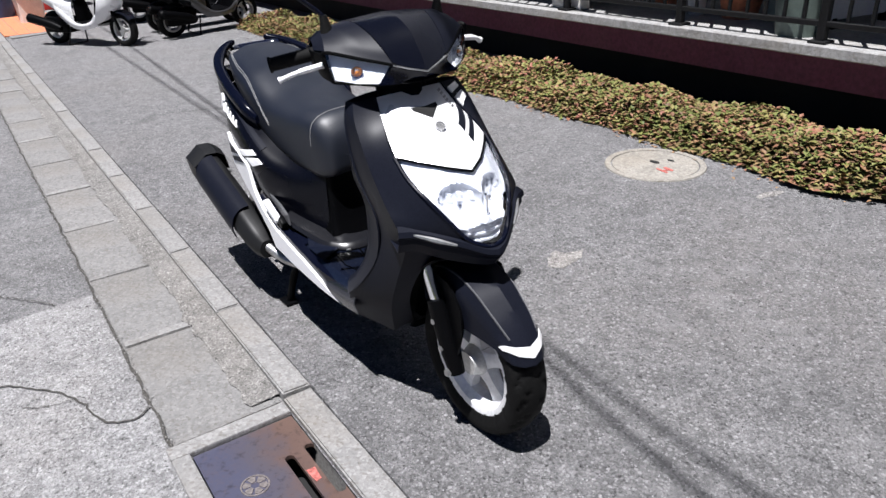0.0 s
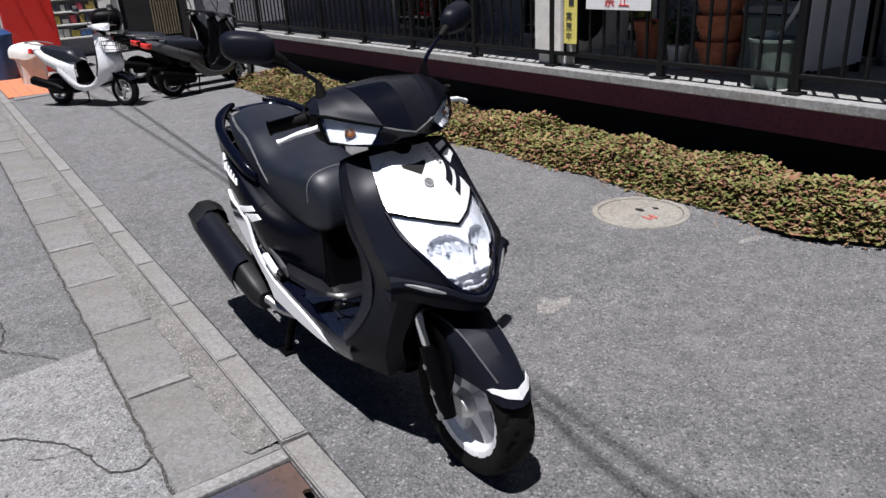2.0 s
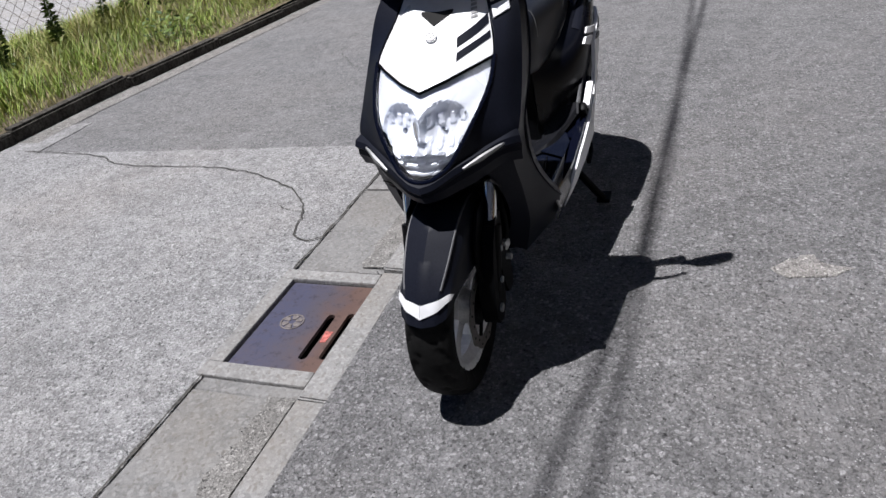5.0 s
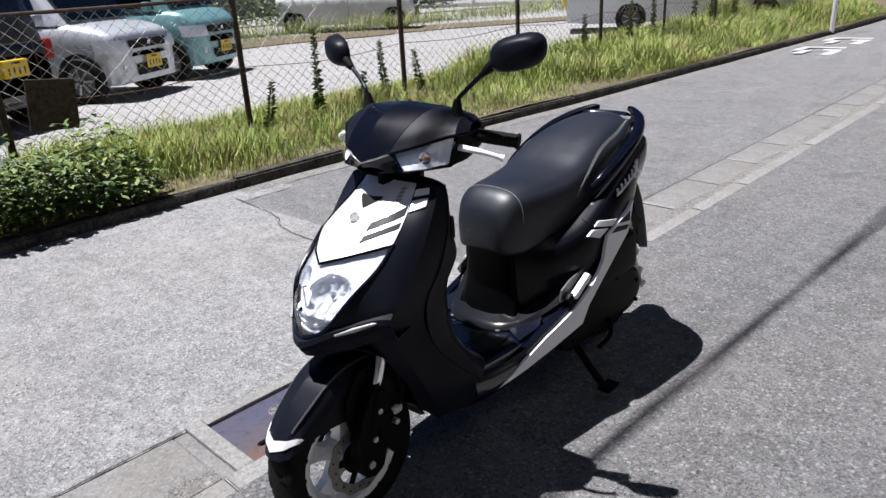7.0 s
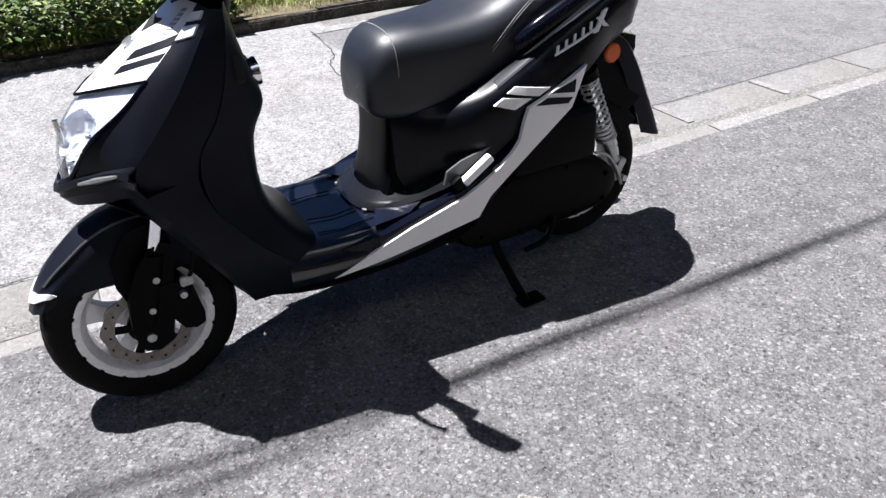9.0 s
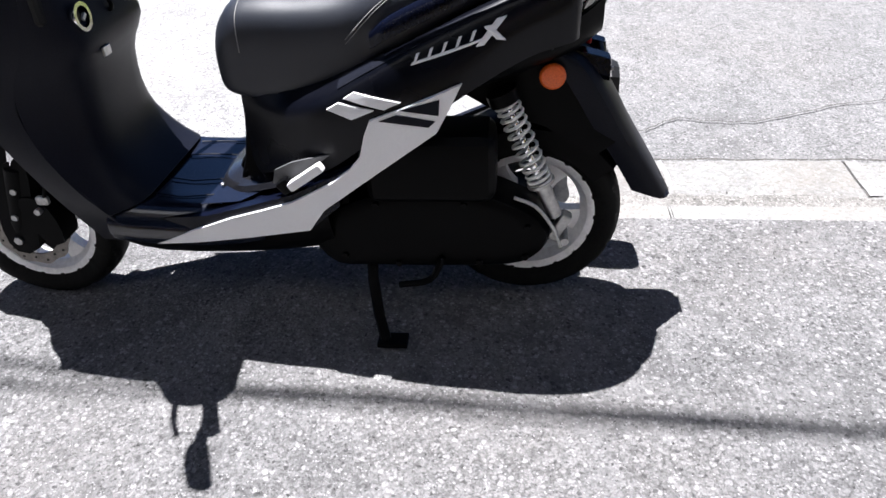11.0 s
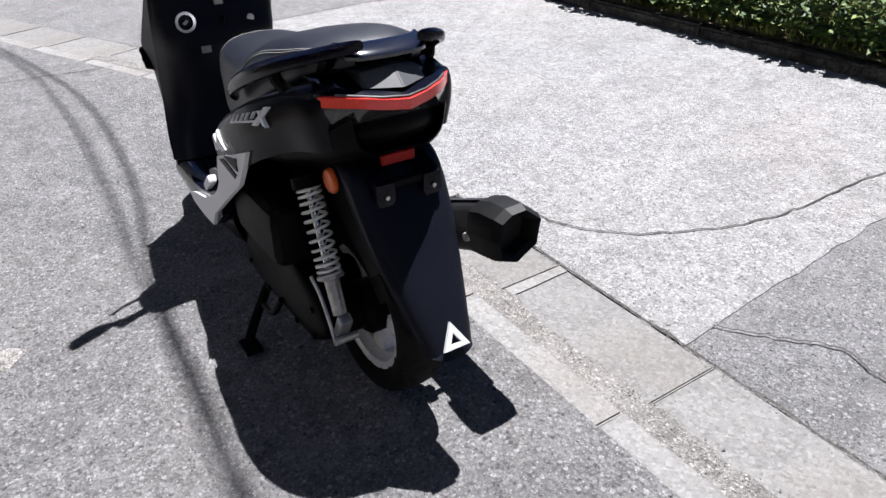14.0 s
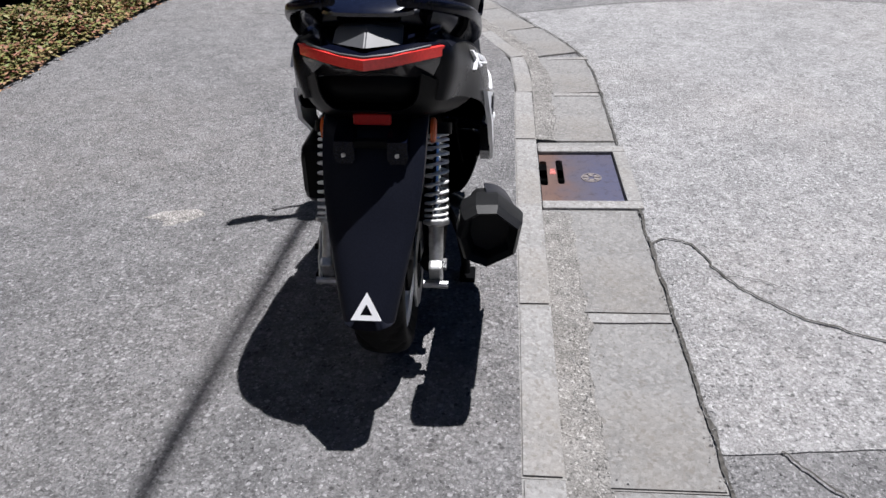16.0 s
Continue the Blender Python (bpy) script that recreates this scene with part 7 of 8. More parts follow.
for a, c in zip(FP, FP[1:]):
    sag = rnd.uniform(0.01, 0.04)
    part("top_rail", tube([(fence_x(a), a, 1.2), (fence_x((a + c) / 2), (a + c) / 2, 1.195), (fence_x(c), c, 1.2)], 0.014, 8), M["rust"], fence, smooth=True)
    part("line_wire", tube(cr([(fence_x(a) - 0.01, a, 0.63), (fence_x((a + c) / 2), (a + c) / 2, 0.6 - sag), (fence_x(c) - 0.01, c, 0.63)], 5), 0.0035, 5), M["wire_rust"], fence)
b = bmesh.new()
low, top, cell = 0.3, 1.19, 0.105
for d in (-1, 1):
    y = 5.6
    while y > -15.2:
        y0, y1 = y, y + d * (top - low) * 1.15
        ya, yb = min(max(y0, -15.3), 5.6), min(max(y1, -15.3), 5.6)
        if abs(yb - ya) > 0.05:
            za = low + (ya - y0) / (y1 - y0) * (top - low)
            zb = low + (yb - y0) / (y1 - y0) * (top - low)
            pts = []
            for q in np.linspace(0, 1, 13):
                yy, zz = ya + (yb - ya) * q, za + (zb - za) * q
                pts.append((fence_x(yy) + d * 0.0025 + 0.03 * noise.noise(Vector((yy * 1.3, zz * 2, 0))), yy + 0.02 * noise.noise(Vector((yy * 3, zz * 3, 3))) + 0.012 * noise.noise(Vector((yy * 11, zz * 11, 7))), zz + 0.012 * noise.noise(Vector((yy * 9, zz * 9, 17)))))
            tube(pts, 0.0019, 3, b, False)
        y -= cell
part("chain_link", b, M["wire"], fence, "galvanised chain-link mesh")["kind"] = "stuff"
old = thing("old_sign_board", pose(fence_x(-0.28) - 0.05, -0.28, 0.4), "dark rusty board hanging on the fence", "sign")
part("board", box((0, 0, 0.18), (0.02, 0.34, 0.36), 0.004, pose(0, 0, 0, 6, 0, 4)), M["rust"], old)
part("hanger", tube([(0.01, 0.0, 0.35), (0.03, 0.02, 0.85)], 0.003, 5), M["wire_rust"], old)

M["grass"] = leafy("verge grass", [(0.0, (0.1, 0.17, 0.03)), (0.35, (0.24, 0.34, 0.055)), (0.65, (0.38, 0.46, 0.1)), (0.85, (0.44, 0.4, 0.18)), (1.0, (0.34, 0.235, 0.13))], straw=(0.36, 0.27, 0.14))
M["weed"] = leafy("broad weeds", [(0.0, (0.018, 0.036, 0.01)), (0.4, (0.05, 0.095, 0.02)), (0.75, (0.12, 0.18, 0.04)), (1.0, (0.24, 0.28, 0.085))])


def blades(name, roots, label, category, material, seed):
    """Bent grass blades as one mesh."""
    q = random.Random(seed)
    V, F = [], []
    for x, y, z, h in roots:
        a = q.uniform(0, 6.283)
        w, bend = 0.0018 + h * 0.009, q.uniform(0.15, 0.8) * h
        c, s = math.cos(a), math.sin(a)
        n = len(V)
        for f, ww in ((0, 1.0), (0.5, 0.8), (0.85, 0.4)):
            o = bend * f * f
            for g in (-1, 1):
                V.append((x + c * o - s * w * ww * g, y + s * o + c * w * ww * g, z + h * f * (1 - 0.15 * f)))
        V.append((x + c * bend, y + s * bend, z + h * 0.9))
        F += [(n, n + 1, n + 3, n + 2), (n + 2, n + 3, n + 5, n + 4), (n + 4, n + 5, n + 6)]
    me = bpy.data.meshes.new(name)
    me.from_pydata(V, [], F)
    me.materials.append(material)
    return tagged(new(name, me), label, category, kind="stuff")


q = random.Random(11)
roots = []
while len(roots) < 115000:
    y = 8.0 - 25.5 * q.random()
    x = far_x(y) + 0.08 + 1.85 * q.random() ** 1.1
    dens = 0.55 + 0.75 * noise.noise(Vector((x * 1.4, y * 0.9, 2)))
    if q.random() > dens:
        continue
    tall = max(0.0, noise.noise(Vector((x * 0.8, y * 0.6, 9)))) * 0.55 + (0.12 if y < -7 else 0.0)
    near = min(1.25, max(0.55, (x - far_x(y) + 0.12) / 0.5))
    roots.append((x, y, verge_z(x, y) - 0.02, (q.uniform(0.05, 0.17) + tall * q.random()) * near))
blades("lot_grass", [(17 - 8 * t + u, 4 - 23.5 * t + u * 0.3, 0.09, 0.12 + 0.25 * q.random()) for t, u in ((q.random(), q.gauss(0, 0.8)) for _ in range(9000))], "grass growing behind the parked cars", "grass", M["grass"], 15)
blades("verge_grass", roots, "uneven green and straw-coloured grass on the verge", "grass", M["grass"], 5)
spots = []
for _ in range(48):
    cx, cy = q.uniform(3.25, 4.5), q.choice([q.uniform(0.6, 6.5), q.uniform(1.0, 4.5), q.uniform(-16, 6)])
    hh = q.uniform(0.1, 0.32) + (0.15 if -1 < cy < 4 else 0)
    for _ in range(int(60 + 160 * hh)):
        spots.append((max(3.26, cx + q.gauss(0, 0.13)), cy + q.gauss(0, 0.16), 0.04 + hh * q.random(), 1))
for _ in range(11000):
    x, y = 3.15 + abs(q.gauss(0, 0.42)), q.uniform(-0.5, 4.2)
    top = 0.18 + 0.5 * max(0.0, 0.35 + noise.noise(Vector((x * 2.2, y * 1.7, 5))))
    spots.append((x, y, max(0.12 if x < 3.24 else 0.04, top * q.random() ** 1.2), 1.1))
leaf_bed("verge_weeds", spots, 0.052, M["weed"], "leafy dark green weeds on the verge", "weeds", 0.7, 21)


def tall_weed(x, y, h, seed, name="tall_weed"):
    g = random.Random(seed)
    w = thing(name, pose(x, y, 0.03), "tall narrow-leaved weed stalk by the fence", "weed", "tall weeds")
    top = (g.uniform(-0.08, 0.08), g.uniform(-0.08, 0.08), h)
    part("stalk", tube(cr([(0, 0, 0), (top[0] * 0.3, top[1] * 0.2, h * 0.5), top], 4), 0.006, 5), M["weed"], w)
    V, F = [], []
    for k in range(int(460 * h)):
        f = g.uniform(0.12, 1.0)
        a, l = g.uniform(0, 6.283), g.uniform(0.03, 0.075) * (1.25 - f * 0.7)
        px, py, pz = top[0] * f, top[1] * f, h * f
        c, s = math.cos(a), math.sin(a)
        n = len(V)
        V += [(px, py, pz), (px + c * l * 0.5 - s * 0.003, py + s * l * 0.5 + c * 0.003, pz + l * 0.4), (px + c * l, py + s * l, pz + l * 0.25), (px + c * l * 0.5 + s * 0.003, py + s * l * 0.5 - c * 0.003, pz + l * 0.4)]
        F += [(n, n + 1, n + 2), (n, n + 2, n + 3)]
    me = bpy.data.meshes.new("leaves")
    me.from_pydata(V, [], F)
    me.materials.append(M["weed"])
    lv = new("leaves", me)
    lv.parent = w
    lv["kind"] = "stuff"


for k, (x, y, h) in enumerate(((4.28, -2.62, 0.85), (4.24, -2.02, 0.45), (4.3, -3.5, 0.65), (4.34, -4.05, 0.5), (4.24, -3.1, 0.4), (4.4, -7.3, 0.6), (4.4, -8.5, 0.75), (4.45, -9.3, 0.8), (4.4, -10.6, 0.95), (4.45, -11.4, 1.1), (4.4, -12.2, 0.9), (4.1, 0.4, 0.4), (4.12, 1.2, 0.45), (4.0, 2.4, 0.5))):
    tall_weed(x, y, h, k + 3)
wp = thing("white_post", pose(3.0, -13.25, -0.21), "slim white marker post by the street", "post")
part("pole", tube([(0, 0, 0), (0, 0, 2.2)], 0.04, 12), M["white"], wp, smooth=True)
part("collar", tube([(0, 0, 0), (0, 0, 0.05)], 0.06, 12), M["rust"], wp)


# parked cars
def car_paint(name, color, metal=0.4):
    return paint(name, color, 0.3, metal=metal, coat=0.6, grain=0.02, scale=300)


M["car_silver"] = car_paint("silver car paint", (0.58, 0.6, 0.65))
M["car_teal"] = car_paint("pale teal car paint", (0.2, 0.4, 0.42))
M["car_white"] = car_paint("white car paint", (0.72, 0.73, 0.74), 0.0)
M["car_navy"] = car_paint("black car paint", (0.006, 0.005, 0.006), 0.1)
M["number_yellow"] = paint("yellow number plate", (0.75, 0.5, 0.02), 0.5)


def car(m, material, colour, L=3.4, W=1.47, H=1.65, bonnet=0.55, slope=0.5, van=False):
    """A small parked car, its nose towards local +y, its tyres on z = 0."""
    c = thing("car", m, colour + " parked on the gravel lot", "car", "parked cars")
    h, w = L / 2, W / 2
    belt = H * 0.56
    # lower shell
    rows = []
    for y, ww, zt, zb in ((h, 0.55, belt * 0.62, 0.28), (h - 0.03, 0.8, belt * 0.8, 0.22), (h - 0.12, 0.94, belt * 0.9, 0.2), (h - bonnet, 1.0, belt * 1.02, 0.2), (0, 1.0, belt * 1.03, 0.2), (-h + 0.2, 1.0, belt * 1.04, 0.2), (-h + 0.03, 0.93, belt * 1.03, 0.25), (-h, 0.8, belt * 0.9, 0.35)):
        x = ww * w
        rows.append([(0, y, zt), (x * 0.7, y, zt - 0.005), (x * 0.93, y, zt - 0.035), (x, y, zt - 0.16), (x * 1.0, y, (zt + zb) / 2), (x * 0.97, y, zb + 0.05), (x * 0.9, y, zb), (0, y, zb)])
    part("body", mirror(skin(rows, 3, 2, False)), M[material], c, smooth=True, angle=45)
    # cabin
    rows = []
    yf = h - bonnet
    for z, y1, y0, ww in ((belt * 1.0, yf + 0.02, -h + 0.06, 0.96), (belt * 1.0 + (H - belt) * 0.5, yf - slope * 0.55, -h + 0.1, 0.9), (H - 0.07, yf - slope, -h + 0.17, 0.83), (H - 0.015, yf - slope - 0.09, -h + 0.26, 0.76), (H, yf - slope - 0.3, -h + 0.45, 0.5)):
        x = ww * w
        rows.append([(0, y1, z), (x * 0.75, y1 - 0.02, z), (x * 0.96, y1 - 0.1, z), (x, y1 - 0.3, z), (x, (y0 + y1) / 2, z), (x, y0 + 0.2, z), (x * 0.95, y0 + 0.05, z), (x * 0.7, y0, z), (0, y0, z)])
    cab = part("cabin", mirror(skin(rows, 2, 2)), M[material], c, smooth=True, angle=45)
    part("roof", prism([(-0.5 * w, yf - slope - 0.3), (0.5 * w, yf - slope - 0.3), (0.5 * w, -h + 0.45), (-0.5 * w, -h + 0.45)], H - 0.01, H + 0.004), M[material], cab)
    z0, z1 = belt * 1.0 + 0.05, H - 0.11
    dz = (z1 - z0)
    part("windscreen", prism([(-0.84, 0), (0.84, 0), (0.74, 1), (-0.74, 1)], 0, 0.02, lambda u, v, t: (u * w, yf - slope * 0.95 * v + t + 0.012, z0 + dz * v)), M["glass"], cab, "dark windscreen")
    n = 3 if van else 2
    span = (yf - slope * 0.75 - 0.1) - (-h + 0.25)
    for s in (-1, 1):
        for k in range(n):
            a = -h + 0.25 + span * k / n + 0.03
            e = -h + 0.25 + span * (k + 1) / n - 0.03
            part("side_window", prism([(a, 0.0), (e + (0.18 if k == n - 1 else 0), 0.0), (e, 1), (a, 1)], 0.0, 0.012, lambda u, v, t: (s * (w * (0.965 - 0.125 * v) + t), u, z0 + dz * v)), M["glass"], cab, "dark side window")
        part("door_seam", box((s * w * 1.0, yf - slope - 0.35, belt * 0.65), (0.008, 0.012, belt * 0.6)), M["rail"], c)
        part("door_handle", box((s * (w + 0.008), 0.0, belt * 0.9), (0.02, 0.14, 0.025), 0.006), M[material], c)
        part("headlamp", skin([[(s * w * a, h - dy, z) for a, dy in ((0.62, -0.026 + b), (0.84, -0.006 + b), (0.97, 0.07 + b), (1.018, 0.24 + b))] for z, b in ((belt * 0.63, 0.0), (belt * 0.7, 0.006), (belt * 0.79, 0.03))], 2, 2), M["reflector"], c, "clear headlamp", True)
        part("door_mirror", box((s * (w + 0.1), yf - 0.25, belt + 0.08), (0.16, 0.08, 0.13), 0.03, seg=2), M[material], c, smooth=True)
        part("tail_lamp", box((s * w * 0.86, -h + 0.02, belt * 0.93), (0.12, 0.05, 0.2), 0.01), M["deep_red"], c)
        part("fog_lamp", lathe([(0, 0), (0.012, 0.04), (0, 0.045)], 16, pose(s * w * 0.72, h - 0.015, belt * 0.42, 0, 0, 90)), M["reflector"], c)
        for y in ((h - 0.8, -h + 1.3) if van else (h - 0.5, -h + 0.5)):
            arch = part("wheel_arch", lathe([(-0.1, 0.31), (0.012, 0.31), (0.012, 0.0)], 28, Matrix.Translation((s * w * 0.985, y, 0.29)) @ Matrix.Diagonal((s, 1, 1, 1))), M["void"], c, "dark wheel arch")
            wh = part("wheel", lathe([(0, 0), (0.03, 0.03), (0.02, 0.08), (0.035, 0.17), (0.02, 0.19), (-0.1, 0.19)], 28, Matrix.Diagonal((s, 1, 1, 1))), M["gunmetal"], c, "grey wheel", True, m=Matrix.Translation((s * (w * 0.985), y, 0.275)))
            part("tyre", lathe([(-0.13, 0.18), (-0.13, 0.26), (-0.1, 0.275), (0.01, 0.275), (0.04, 0.255), (0.045, 0.2), (0.03, 0.185)], 36, Matrix.Diagonal((s, 1, 1, 1))), M["rubber"], wh, smooth=True)
            for k in range(7):
                part("spoke", box((s * 0.036, 0.1, 0), (0.012, 0.13, 0.03), 0.004, Matrix.Rotation(k * 2 * math.pi / 7, 4, "X")), M["steel"], wh)
    part("grille", box((0, h - 0.005, belt * 0.72), (w * 1.05, 0.05, 0.11), 0.01), M["void"], c, "black grille")
    part("badge", lathe([(0, 0), (0.006, 0.03), (0, 0.034)], 16, pose(0, h + 0.022, belt * 0.72, 0, 0, 90)), M["chrome"], c)
    part("bumper", mirror(skin([[(x, h + 0.03 - 0.16 * (x / w) ** 3, z) for x in (0, w * 0.5, w * 0.8, w * 0.97)] for z in (0.22, 0.3, 0.45, 0.52)], 2, 2)), M[material], c, smooth=True)
    part("lower_grille", box((0, h + 0.03, 0.36), (w * 0.9, 0.03, 0.14), 0.01), M["void"], c)
    for e, z in ((1, 0.44), (-1, 0.62)):
        pl = part("number_plate", box((0, e * (h + 0.055), z), (0.33, 0.09 if e < 0 else 0.01, 0.165), 0.003), M["number_yellow"], c, "yellow number plate")
        y = e * (h + (0.101 if e < 0 else 0.061))
        for k in range(4):
            part("plate_bar", box((-0.105 + 0.07 * k, y, z - 0.02), (0.02, 0.004, 0.065)), M["ink"], pl)
        part("plate_bar", box((0, y, z + 0.055), (0.12, 0.004, 0.018)), M["ink"], pl)
    return c


HEAD = math.degrees(math.atan2(0.83, -0.55))       # heading of the parked row


def parked(x, y, turn=0.0):
    return LOT @ pose(x, y, 0.07, 0, 0, HEAD + turn)


car(parked(9.4, -1.78, 0), "car_silver", "silver small wagon", bonnet=0.6)
car(parked(10.5, -3.45, 0), "car_teal", "pale teal small van", H=1.75, bonnet=0.42, slope=0.35)
car(parked(8.12, 0.22, 180), "car_navy", "black small car, tail to the fence,", H=1.45)
car(parked(14.9, -11.6, 4), "car_white", "white compact car", L=3.7, bonnet=0.75, slope=0.6)
car(parked(6.3, -13.7, 0), "car_white", "white long van", L=4.7, W=1.7, H=1.95, bonnet=0.25, slope=0.4, van=True)

# behind the lot
tagged(part("backdrop_wall", box((23, -12, 1.6), (0.3, 60, 3.2), 0, pose(0, 0, 0, 0, 0, -12)), M["wall"]), "dark grey house wall behind the lot", "wall", kind="structure")
tagged(part("backdrop_street_end", box((0, -34, 3.2), (40, 0.4, 6.4)), M["wall"]), "dark house fronts at the street's end", "wall", kind="structure")
# Unseen plain wall, added to close the place and take the cable ends.
tagged(part("backdrop_near_end", box((-2, 19.5, 3.2), (44, 0.4, 6.4)), M["wall"]), "unseen plain grey wall added behind the walk", "wall", kind="structure")
guard = thing("guard_rail", LOT @ pose(13.0, -19, 0.07, 0, 0, -58), "white guard rail behind the lot", "guard rail")
for k in range(8):
    part("post", box((0, -7 + 2 * k, 0.35), (0.1, 0.1, 0.7), 0.01), M["white_plastic"], guard)
for z in (0.35, 0.62):
    part("rail", box((0, 0, z), (0.06, 15, 0.14), 0.015), M["white_plastic"], guard)
q = random.Random(31)
leaf_bed("hedge", [(16 + 0.55 * (t + 12) * 0.3 + q.gauss(0, 0.5), t, 0.1 + abs(q.gauss(0, 0.5)), 1) for t in (q.uniform(-16, 3) for _ in range(9000))], 0.13, M["weed"], "dark green hedge behind the parked cars", "hedge", 0.7, 8)


M["moped_grey"] = paint("dark grey scooter paint", (0.07, 0.07, 0.075), 0.3, metal=0.3, coat=0.3, grain=0.04, scale=300)

# ---- other two-wheelers parked at the far end ----
def moped(m, body, label, box_on=False, basket=False, seat_tint="vinyl"):
    c = thing("parked_scooter", m @ Matrix.Scale(0.86, 4), label, "scooter", "parked scooters")
    for y, r in ((0.57, 0.205), (-0.57, 0.205)):
        hub = part("wheel", lathe([(-0.035, 0), (-0.035, 0.04), (0.035, 0.04), (0.035, 0)], 20), M["alu"], c, smooth=True, m=Matrix.Translation((0, y, r)))
        part("tyre", lathe([(-0.03, 0.13), (-0.045, 0.165), (-0.03, 0.2), (0, 0.206), (0.03, 0.2), (0.045, 0.165), (0.03, 0.13)], 36, closed=True), M["rubber"], hub, smooth=True)
        part("rim", lathe([(-0.03, 0.115), (-0.035, 0.135), (0.035, 0.135), (0.03, 0.115)], 30, closed=True), M["alu"], hub, smooth=True)
        for k in range(3):
            part("spoke", box((0, 0.08, 0), (0.03, 0.1, 0.035), 0.006, Matrix.Rotation(k * 2.094, 4, "X")), M["alu"], hub)
    rows = []
    for a in (35, 60, 90, 125):
        e = Vector((0, math.cos(radians(a)), math.sin(radians(a))))
        rows.append([tuple(Vector((x, 0.57, 0.205)) + e * rr) for x, rr in ((0, 0.235), (0.045, 0.23), (0.06, 0.2))])
    part("front_mudguard", thick(mirror(skin(rows, 3, 2)), 0.004), M["satin"], c, smooth=True)
    rows = [[(0, 0.4, 0.93), (0.07, 0.38, 0.92), (0.1, 0.33, 0.9)], [(0, 0.53, 0.76), (0.1, 0.48, 0.76), (0.15, 0.38, 0.74)], [(0, 0.63, 0.58), (0.11, 0.55, 0.57), (0.18, 0.4, 0.56)], [(0, 0.6, 0.47), (0.11, 0.5, 0.45), (0.19, 0.36, 0.42)], [(0, 0.4, 0.33), (0.12, 0.36, 0.3), (0.18, 0.28, 0.26)]]
    part("leg_shield", thick(mirror(skin(rows, 3, 3)), 0.02), M[body], c, smooth=True, angle=30)
    part("inner_shield", mirror(skin([[(0, 0.32, 0.88), (0.1, 0.33, 0.88)], [(0, 0.27, 0.6), (0.18, 0.37, 0.56)], [(0, 0.25, 0.3), (0.17, 0.27, 0.27)]], 3, 2)), M["black"], c, smooth=True)
    part("floorboard", box((0, 0.1, 0.285), (0.34, 0.42, 0.03), 0.01, seg=2), M["black"], c)
    for s in (-1, 1):
        part("side_skirt", thick(skin([[(s * 0.18, 0.33, 0.4), (s * 0.19, 0.33, 0.34), (s * 0.16, 0.32, 0.26)], [(s * 0.18, 0.2, 0.3), (s * 0.185, 0.2, 0.27), (s * 0.16, 0.2, 0.22)], [(s * 0.17, 0.0, 0.29), (s * 0.18, 0.0, 0.26), (s * 0.155, 0.0, 0.21)], [(s * 0.16, -0.16, 0.38), (s * 0.17, -0.16, 0.32), (s * 0.15, -0.16, 0.25)], [(s * 0.165, -0.34, 0.52), (s * 0.17, -0.34, 0.46), (s * 0.15, -0.34, 0.4)]], 3, 3), 0.006), M[body], c, smooth=True)
    rows = [[(0, -0.1, 0.58), (0.09, -0.1, 0.56), (0.12, -0.1, 0.45), (0.12, -0.1, 0.28)], [(0, -0.3, 0.64), (0.12, -0.3, 0.6), (0.165, -0.3, 0.53), (0.15, -0.3, 0.42)], [(0, -0.58, 0.72), (0.11, -0.58, 0.69), (0.15, -0.58, 0.62), (0.12, -0.58, 0.54)], [(0, -0.86, 0.77), (0.05, -0.86, 0.75), (0.06, -0.86, 0.71), (0.04, -0.84, 0.67)]]
    part("body_cover", mirror(skin(rows, 4, 4)), M[body], c, smooth=True)
    rows = [[(0, -0.04, 0.62), (0.06, -0.04, 0.6), (0.08, -0.05, 0.55)], [(0, -0.14, 0.72), (0.11, -0.14, 0.69), (0.13, -0.14, 0.58)], [(0, -0.34, 0.74), (0.12, -0.34, 0.72), (0.14, -0.34, 0.62)], [(0, -0.56, 0.77), (0.1, -0.56, 0.75), (0.12, -0.56, 0.68)], [(0, -0.68, 0.77), (0.05, -0.68, 0.76), (0.07, -0.68, 0.72)]]
    part("seat", mirror(skin(rows, 4, 3)), M[seat_tint], c, smooth=True)
    part("under_seat", mirror(skin([[(0, -0.06, 0.58), (0.09, -0.08, 0.56)], [(0, -0.02, 0.42), (0.12, -0.06, 0.42)], [(0, 0.0, 0.29), (0.14, -0.03, 0.29)]], 3, 2)), M["black"], c, smooth=True)
    part("engine", box((0, -0.45, 0.25), (0.24, 0.4, 0.2), 0.04, seg=2), M["black"], c, smooth=True)
    part("silencer", tube([(0.17, -0.3, 0.22), (0.18, -0.42, 0.26), (0.18, -0.8, 0.34), (0.18, -0.82, 0.34)], [0.03, 0.055, 0.06, 0.04], 12), M["black"], c, smooth=True)
    for s in (-1, 1):
        part("fork", tube([(s * 0.07, 0.57, 0.205), (s * 0.07, 0.48, 0.5)], 0.018, 8), M["black"], c)
        part("grip", tube([(s * 0.16, 0.34, 1.0), (s * 0.31, 0.27, 1.0)], 0.017, 8), M["rubber"], c)
        st = part("mirror", skin([[(s * (0.27 + a * math.cos(t)), 0.33 + dy, 1.2 + a * 0.7 * math.sin(t)) for t in np.linspace(0, 6.283, 13)[:-1]] for a, dy in ((0.05, -0.01), (0.05, 0.006), (0.02, 0.018))], 1, 1, True, True), M["chrome"], c, smooth=True)
        part("mirror_stem", tube([(s * 0.15, 0.37, 1.02), (s * 0.24, 0.35, 1.16)], 0.006, 6), M["rail"], st)
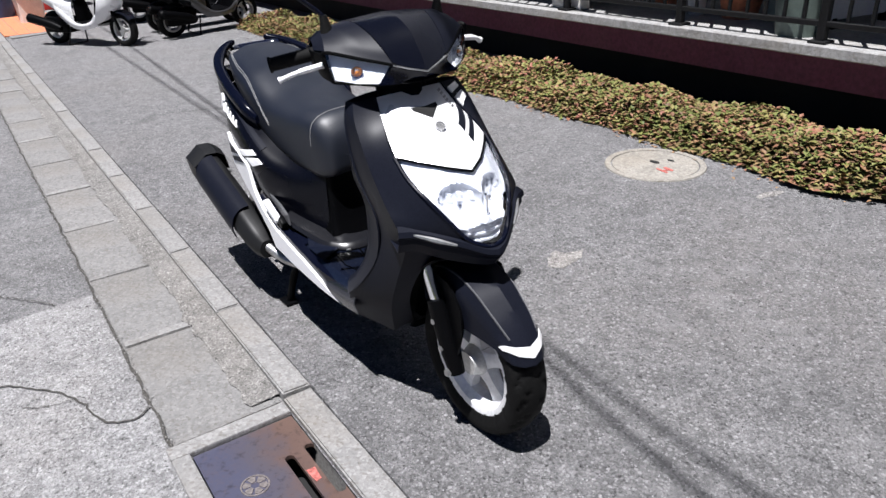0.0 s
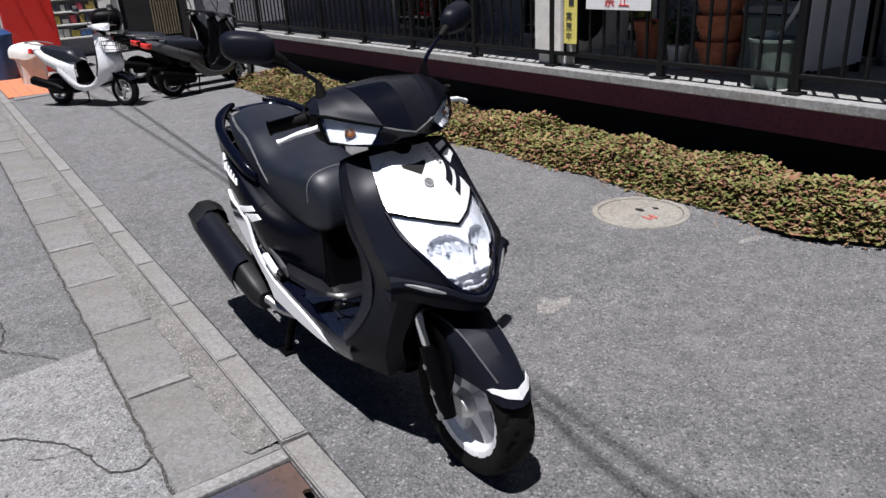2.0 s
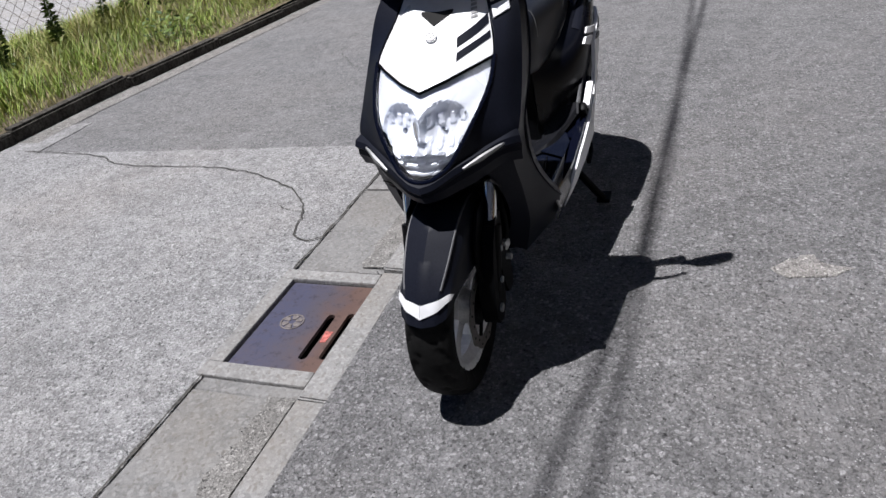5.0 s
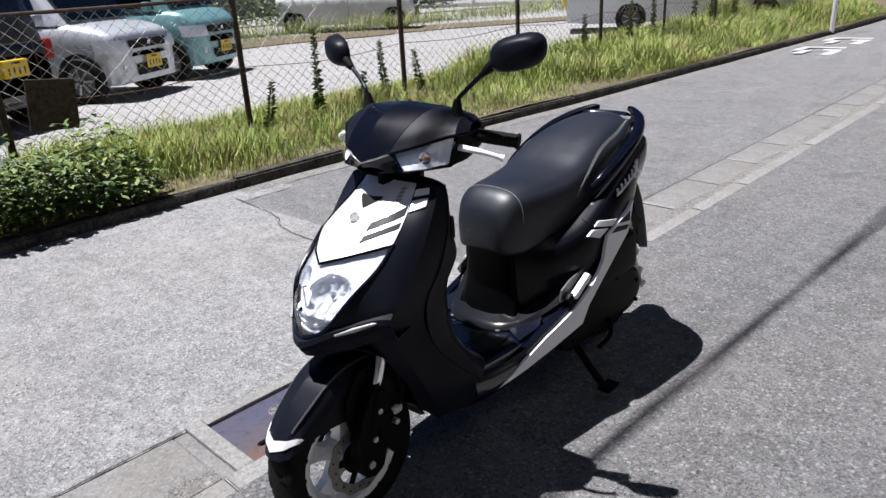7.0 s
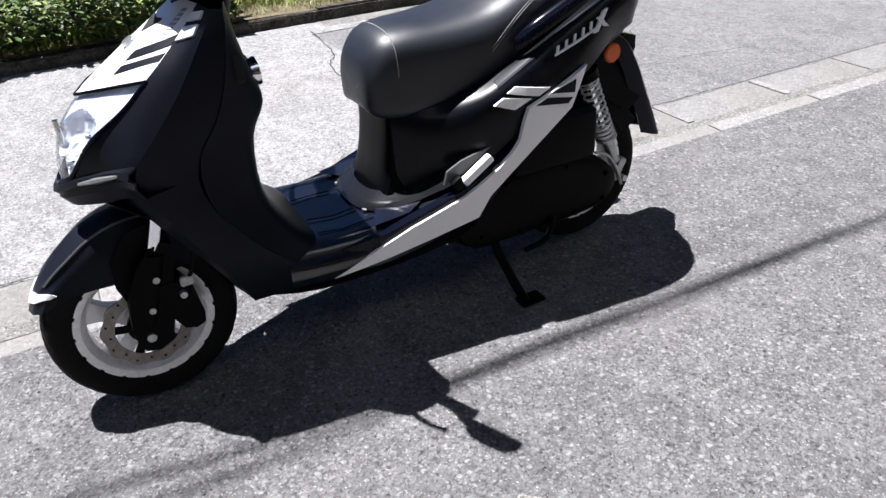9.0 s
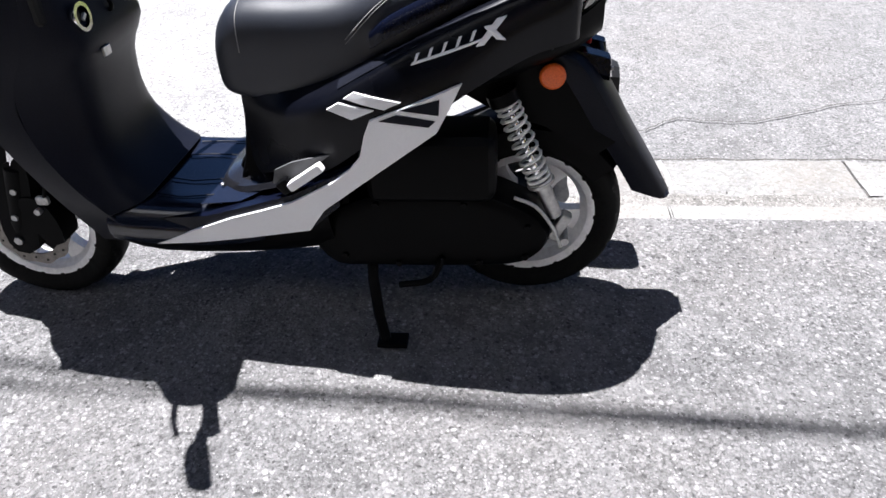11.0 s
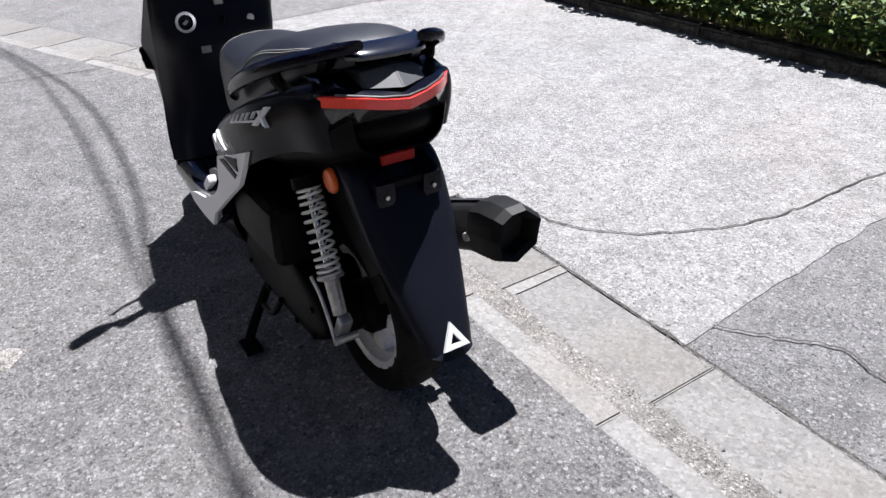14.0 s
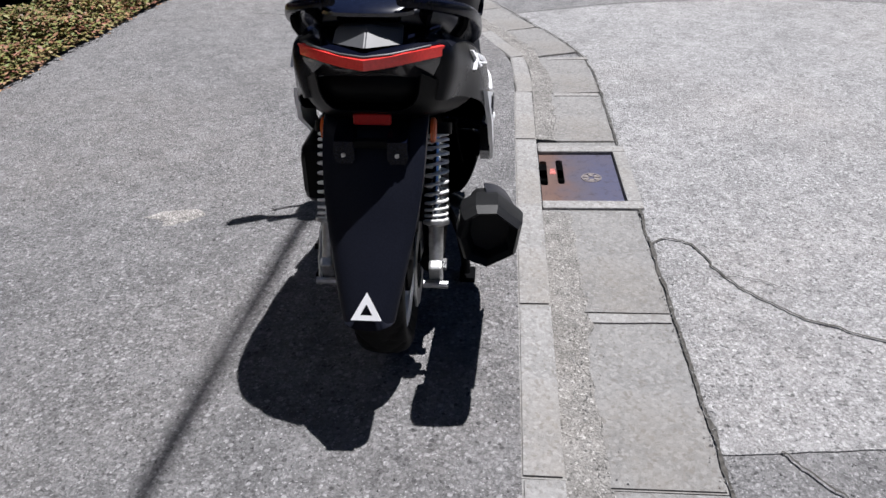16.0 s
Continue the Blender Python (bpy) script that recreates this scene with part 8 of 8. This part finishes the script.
        part("brake_lever", tube([(s * 0.15, 0.4, 0.99), (s * 0.29, 0.35, 0.98)], 0.006, 6), M["steel"], c)
    part("handlebar_cover", mirror(skin([[(0, 0.47, 0.94), (0.06, 0.45, 0.945), (0.16, 0.38, 0.985)], [(0, 0.44, 1.0), (0.07, 0.42, 1.0), (0.17, 0.36, 1.01)], [(0, 0.33, 1.02), (0.07, 0.33, 1.02), (0.16, 0.32, 1.01)], [(0, 0.32, 0.94), (0.05, 0.33, 0.94), (0.14, 0.35, 0.98)]], 3, 3)), M[body], c, smooth=True)
    part("headlamp", mirror(skin([[(0, 0.485, 0.935), (0.06, 0.47, 0.945)], [(0, 0.47, 0.985), (0.07, 0.45, 0.985)]], 2, 2)), M["reflector"], c, smooth=True)
    part("stem", tube([(0, 0.46, 0.6), (0, 0.37, 0.95)], 0.05, 10), M["black"], c, smooth=True)
    part("tail_lamp", box((0, -0.85, 0.7), (0.2, 0.06, 0.07), 0.015, seg=2), M["red"], c)
    part("rear_carrier", tube(cr([(-0.09, -0.6, 0.78), (-0.1, -0.9, 0.81), (0.1, -0.9, 0.81), (0.09, -0.6, 0.78)], 4), 0.008, 6), M["steel"], c, smooth=True)
    part("stand", tube([(0.1, -0.2, 0.25), (0.15, -0.26, 0.012), (-0.15, -0.26, 0.012), (-0.1, -0.2, 0.25)], 0.011, 6), M["rail"], c)
    if box_on:
        part("top_box", skin([[(w * a, -0.86 + d * e, z) for a, e in ((-1, -1), (0, -1.15), (1, -1), (1.1, 0), (1, 1), (0, 1.1), (-1, 1), (-1.1, 0))] for z, w, d in ((0.82, 0.16, 0.14), (0.9, 0.2, 0.18), (1.0, 0.21, 0.19), (1.1, 0.17, 0.15), (1.13, 0.08, 0.07))], 2, 2, True, True), M["black"], c, "black luggage top box", True)
    if basket:
        basket_part = part("front_basket", box((0, 0.6, 0.68), (0.26, 0.2, 0.012), 0.003), M["rail"], c, "black wire front basket")
        for z in (0.72, 0.77, 0.82, 0.88):
            part("basket_wire", tube([(-0.14, 0.49, z), (0.14, 0.49, z), (0.15, 0.72, z), (-0.15, 0.72, z)], 0.004, 5, closed=True), M["rail"], basket_part)
        for k in range(9):
            for y in (0.72, 0.49):
                part("basket_wire", tube([(-0.13 + 0.0325 * k, y - 0.01, 0.68), (-0.14 + 0.035 * k, y, 0.88)], 0.0035, 5), M["rail"], basket_part)
    return c


moped(pose(-0.43, -7.1, 0, 0, 0, 33), "white", "small white scooter with black seat and basket, parked", basket=True)
moped(pose(-1.75, -8.4, 0, 0, 4, 75), "black", "black scooter with luggage box, parked", box_on=True)
moped(pose(-1.72, -7.0, 0, 0, 4, 105), "moped_grey", "dark grey scooter, parked in a row")
moped(pose(-1.75, -7.55, 0, 0, 4, 103), "satin", "dark scooter, parked in a row")
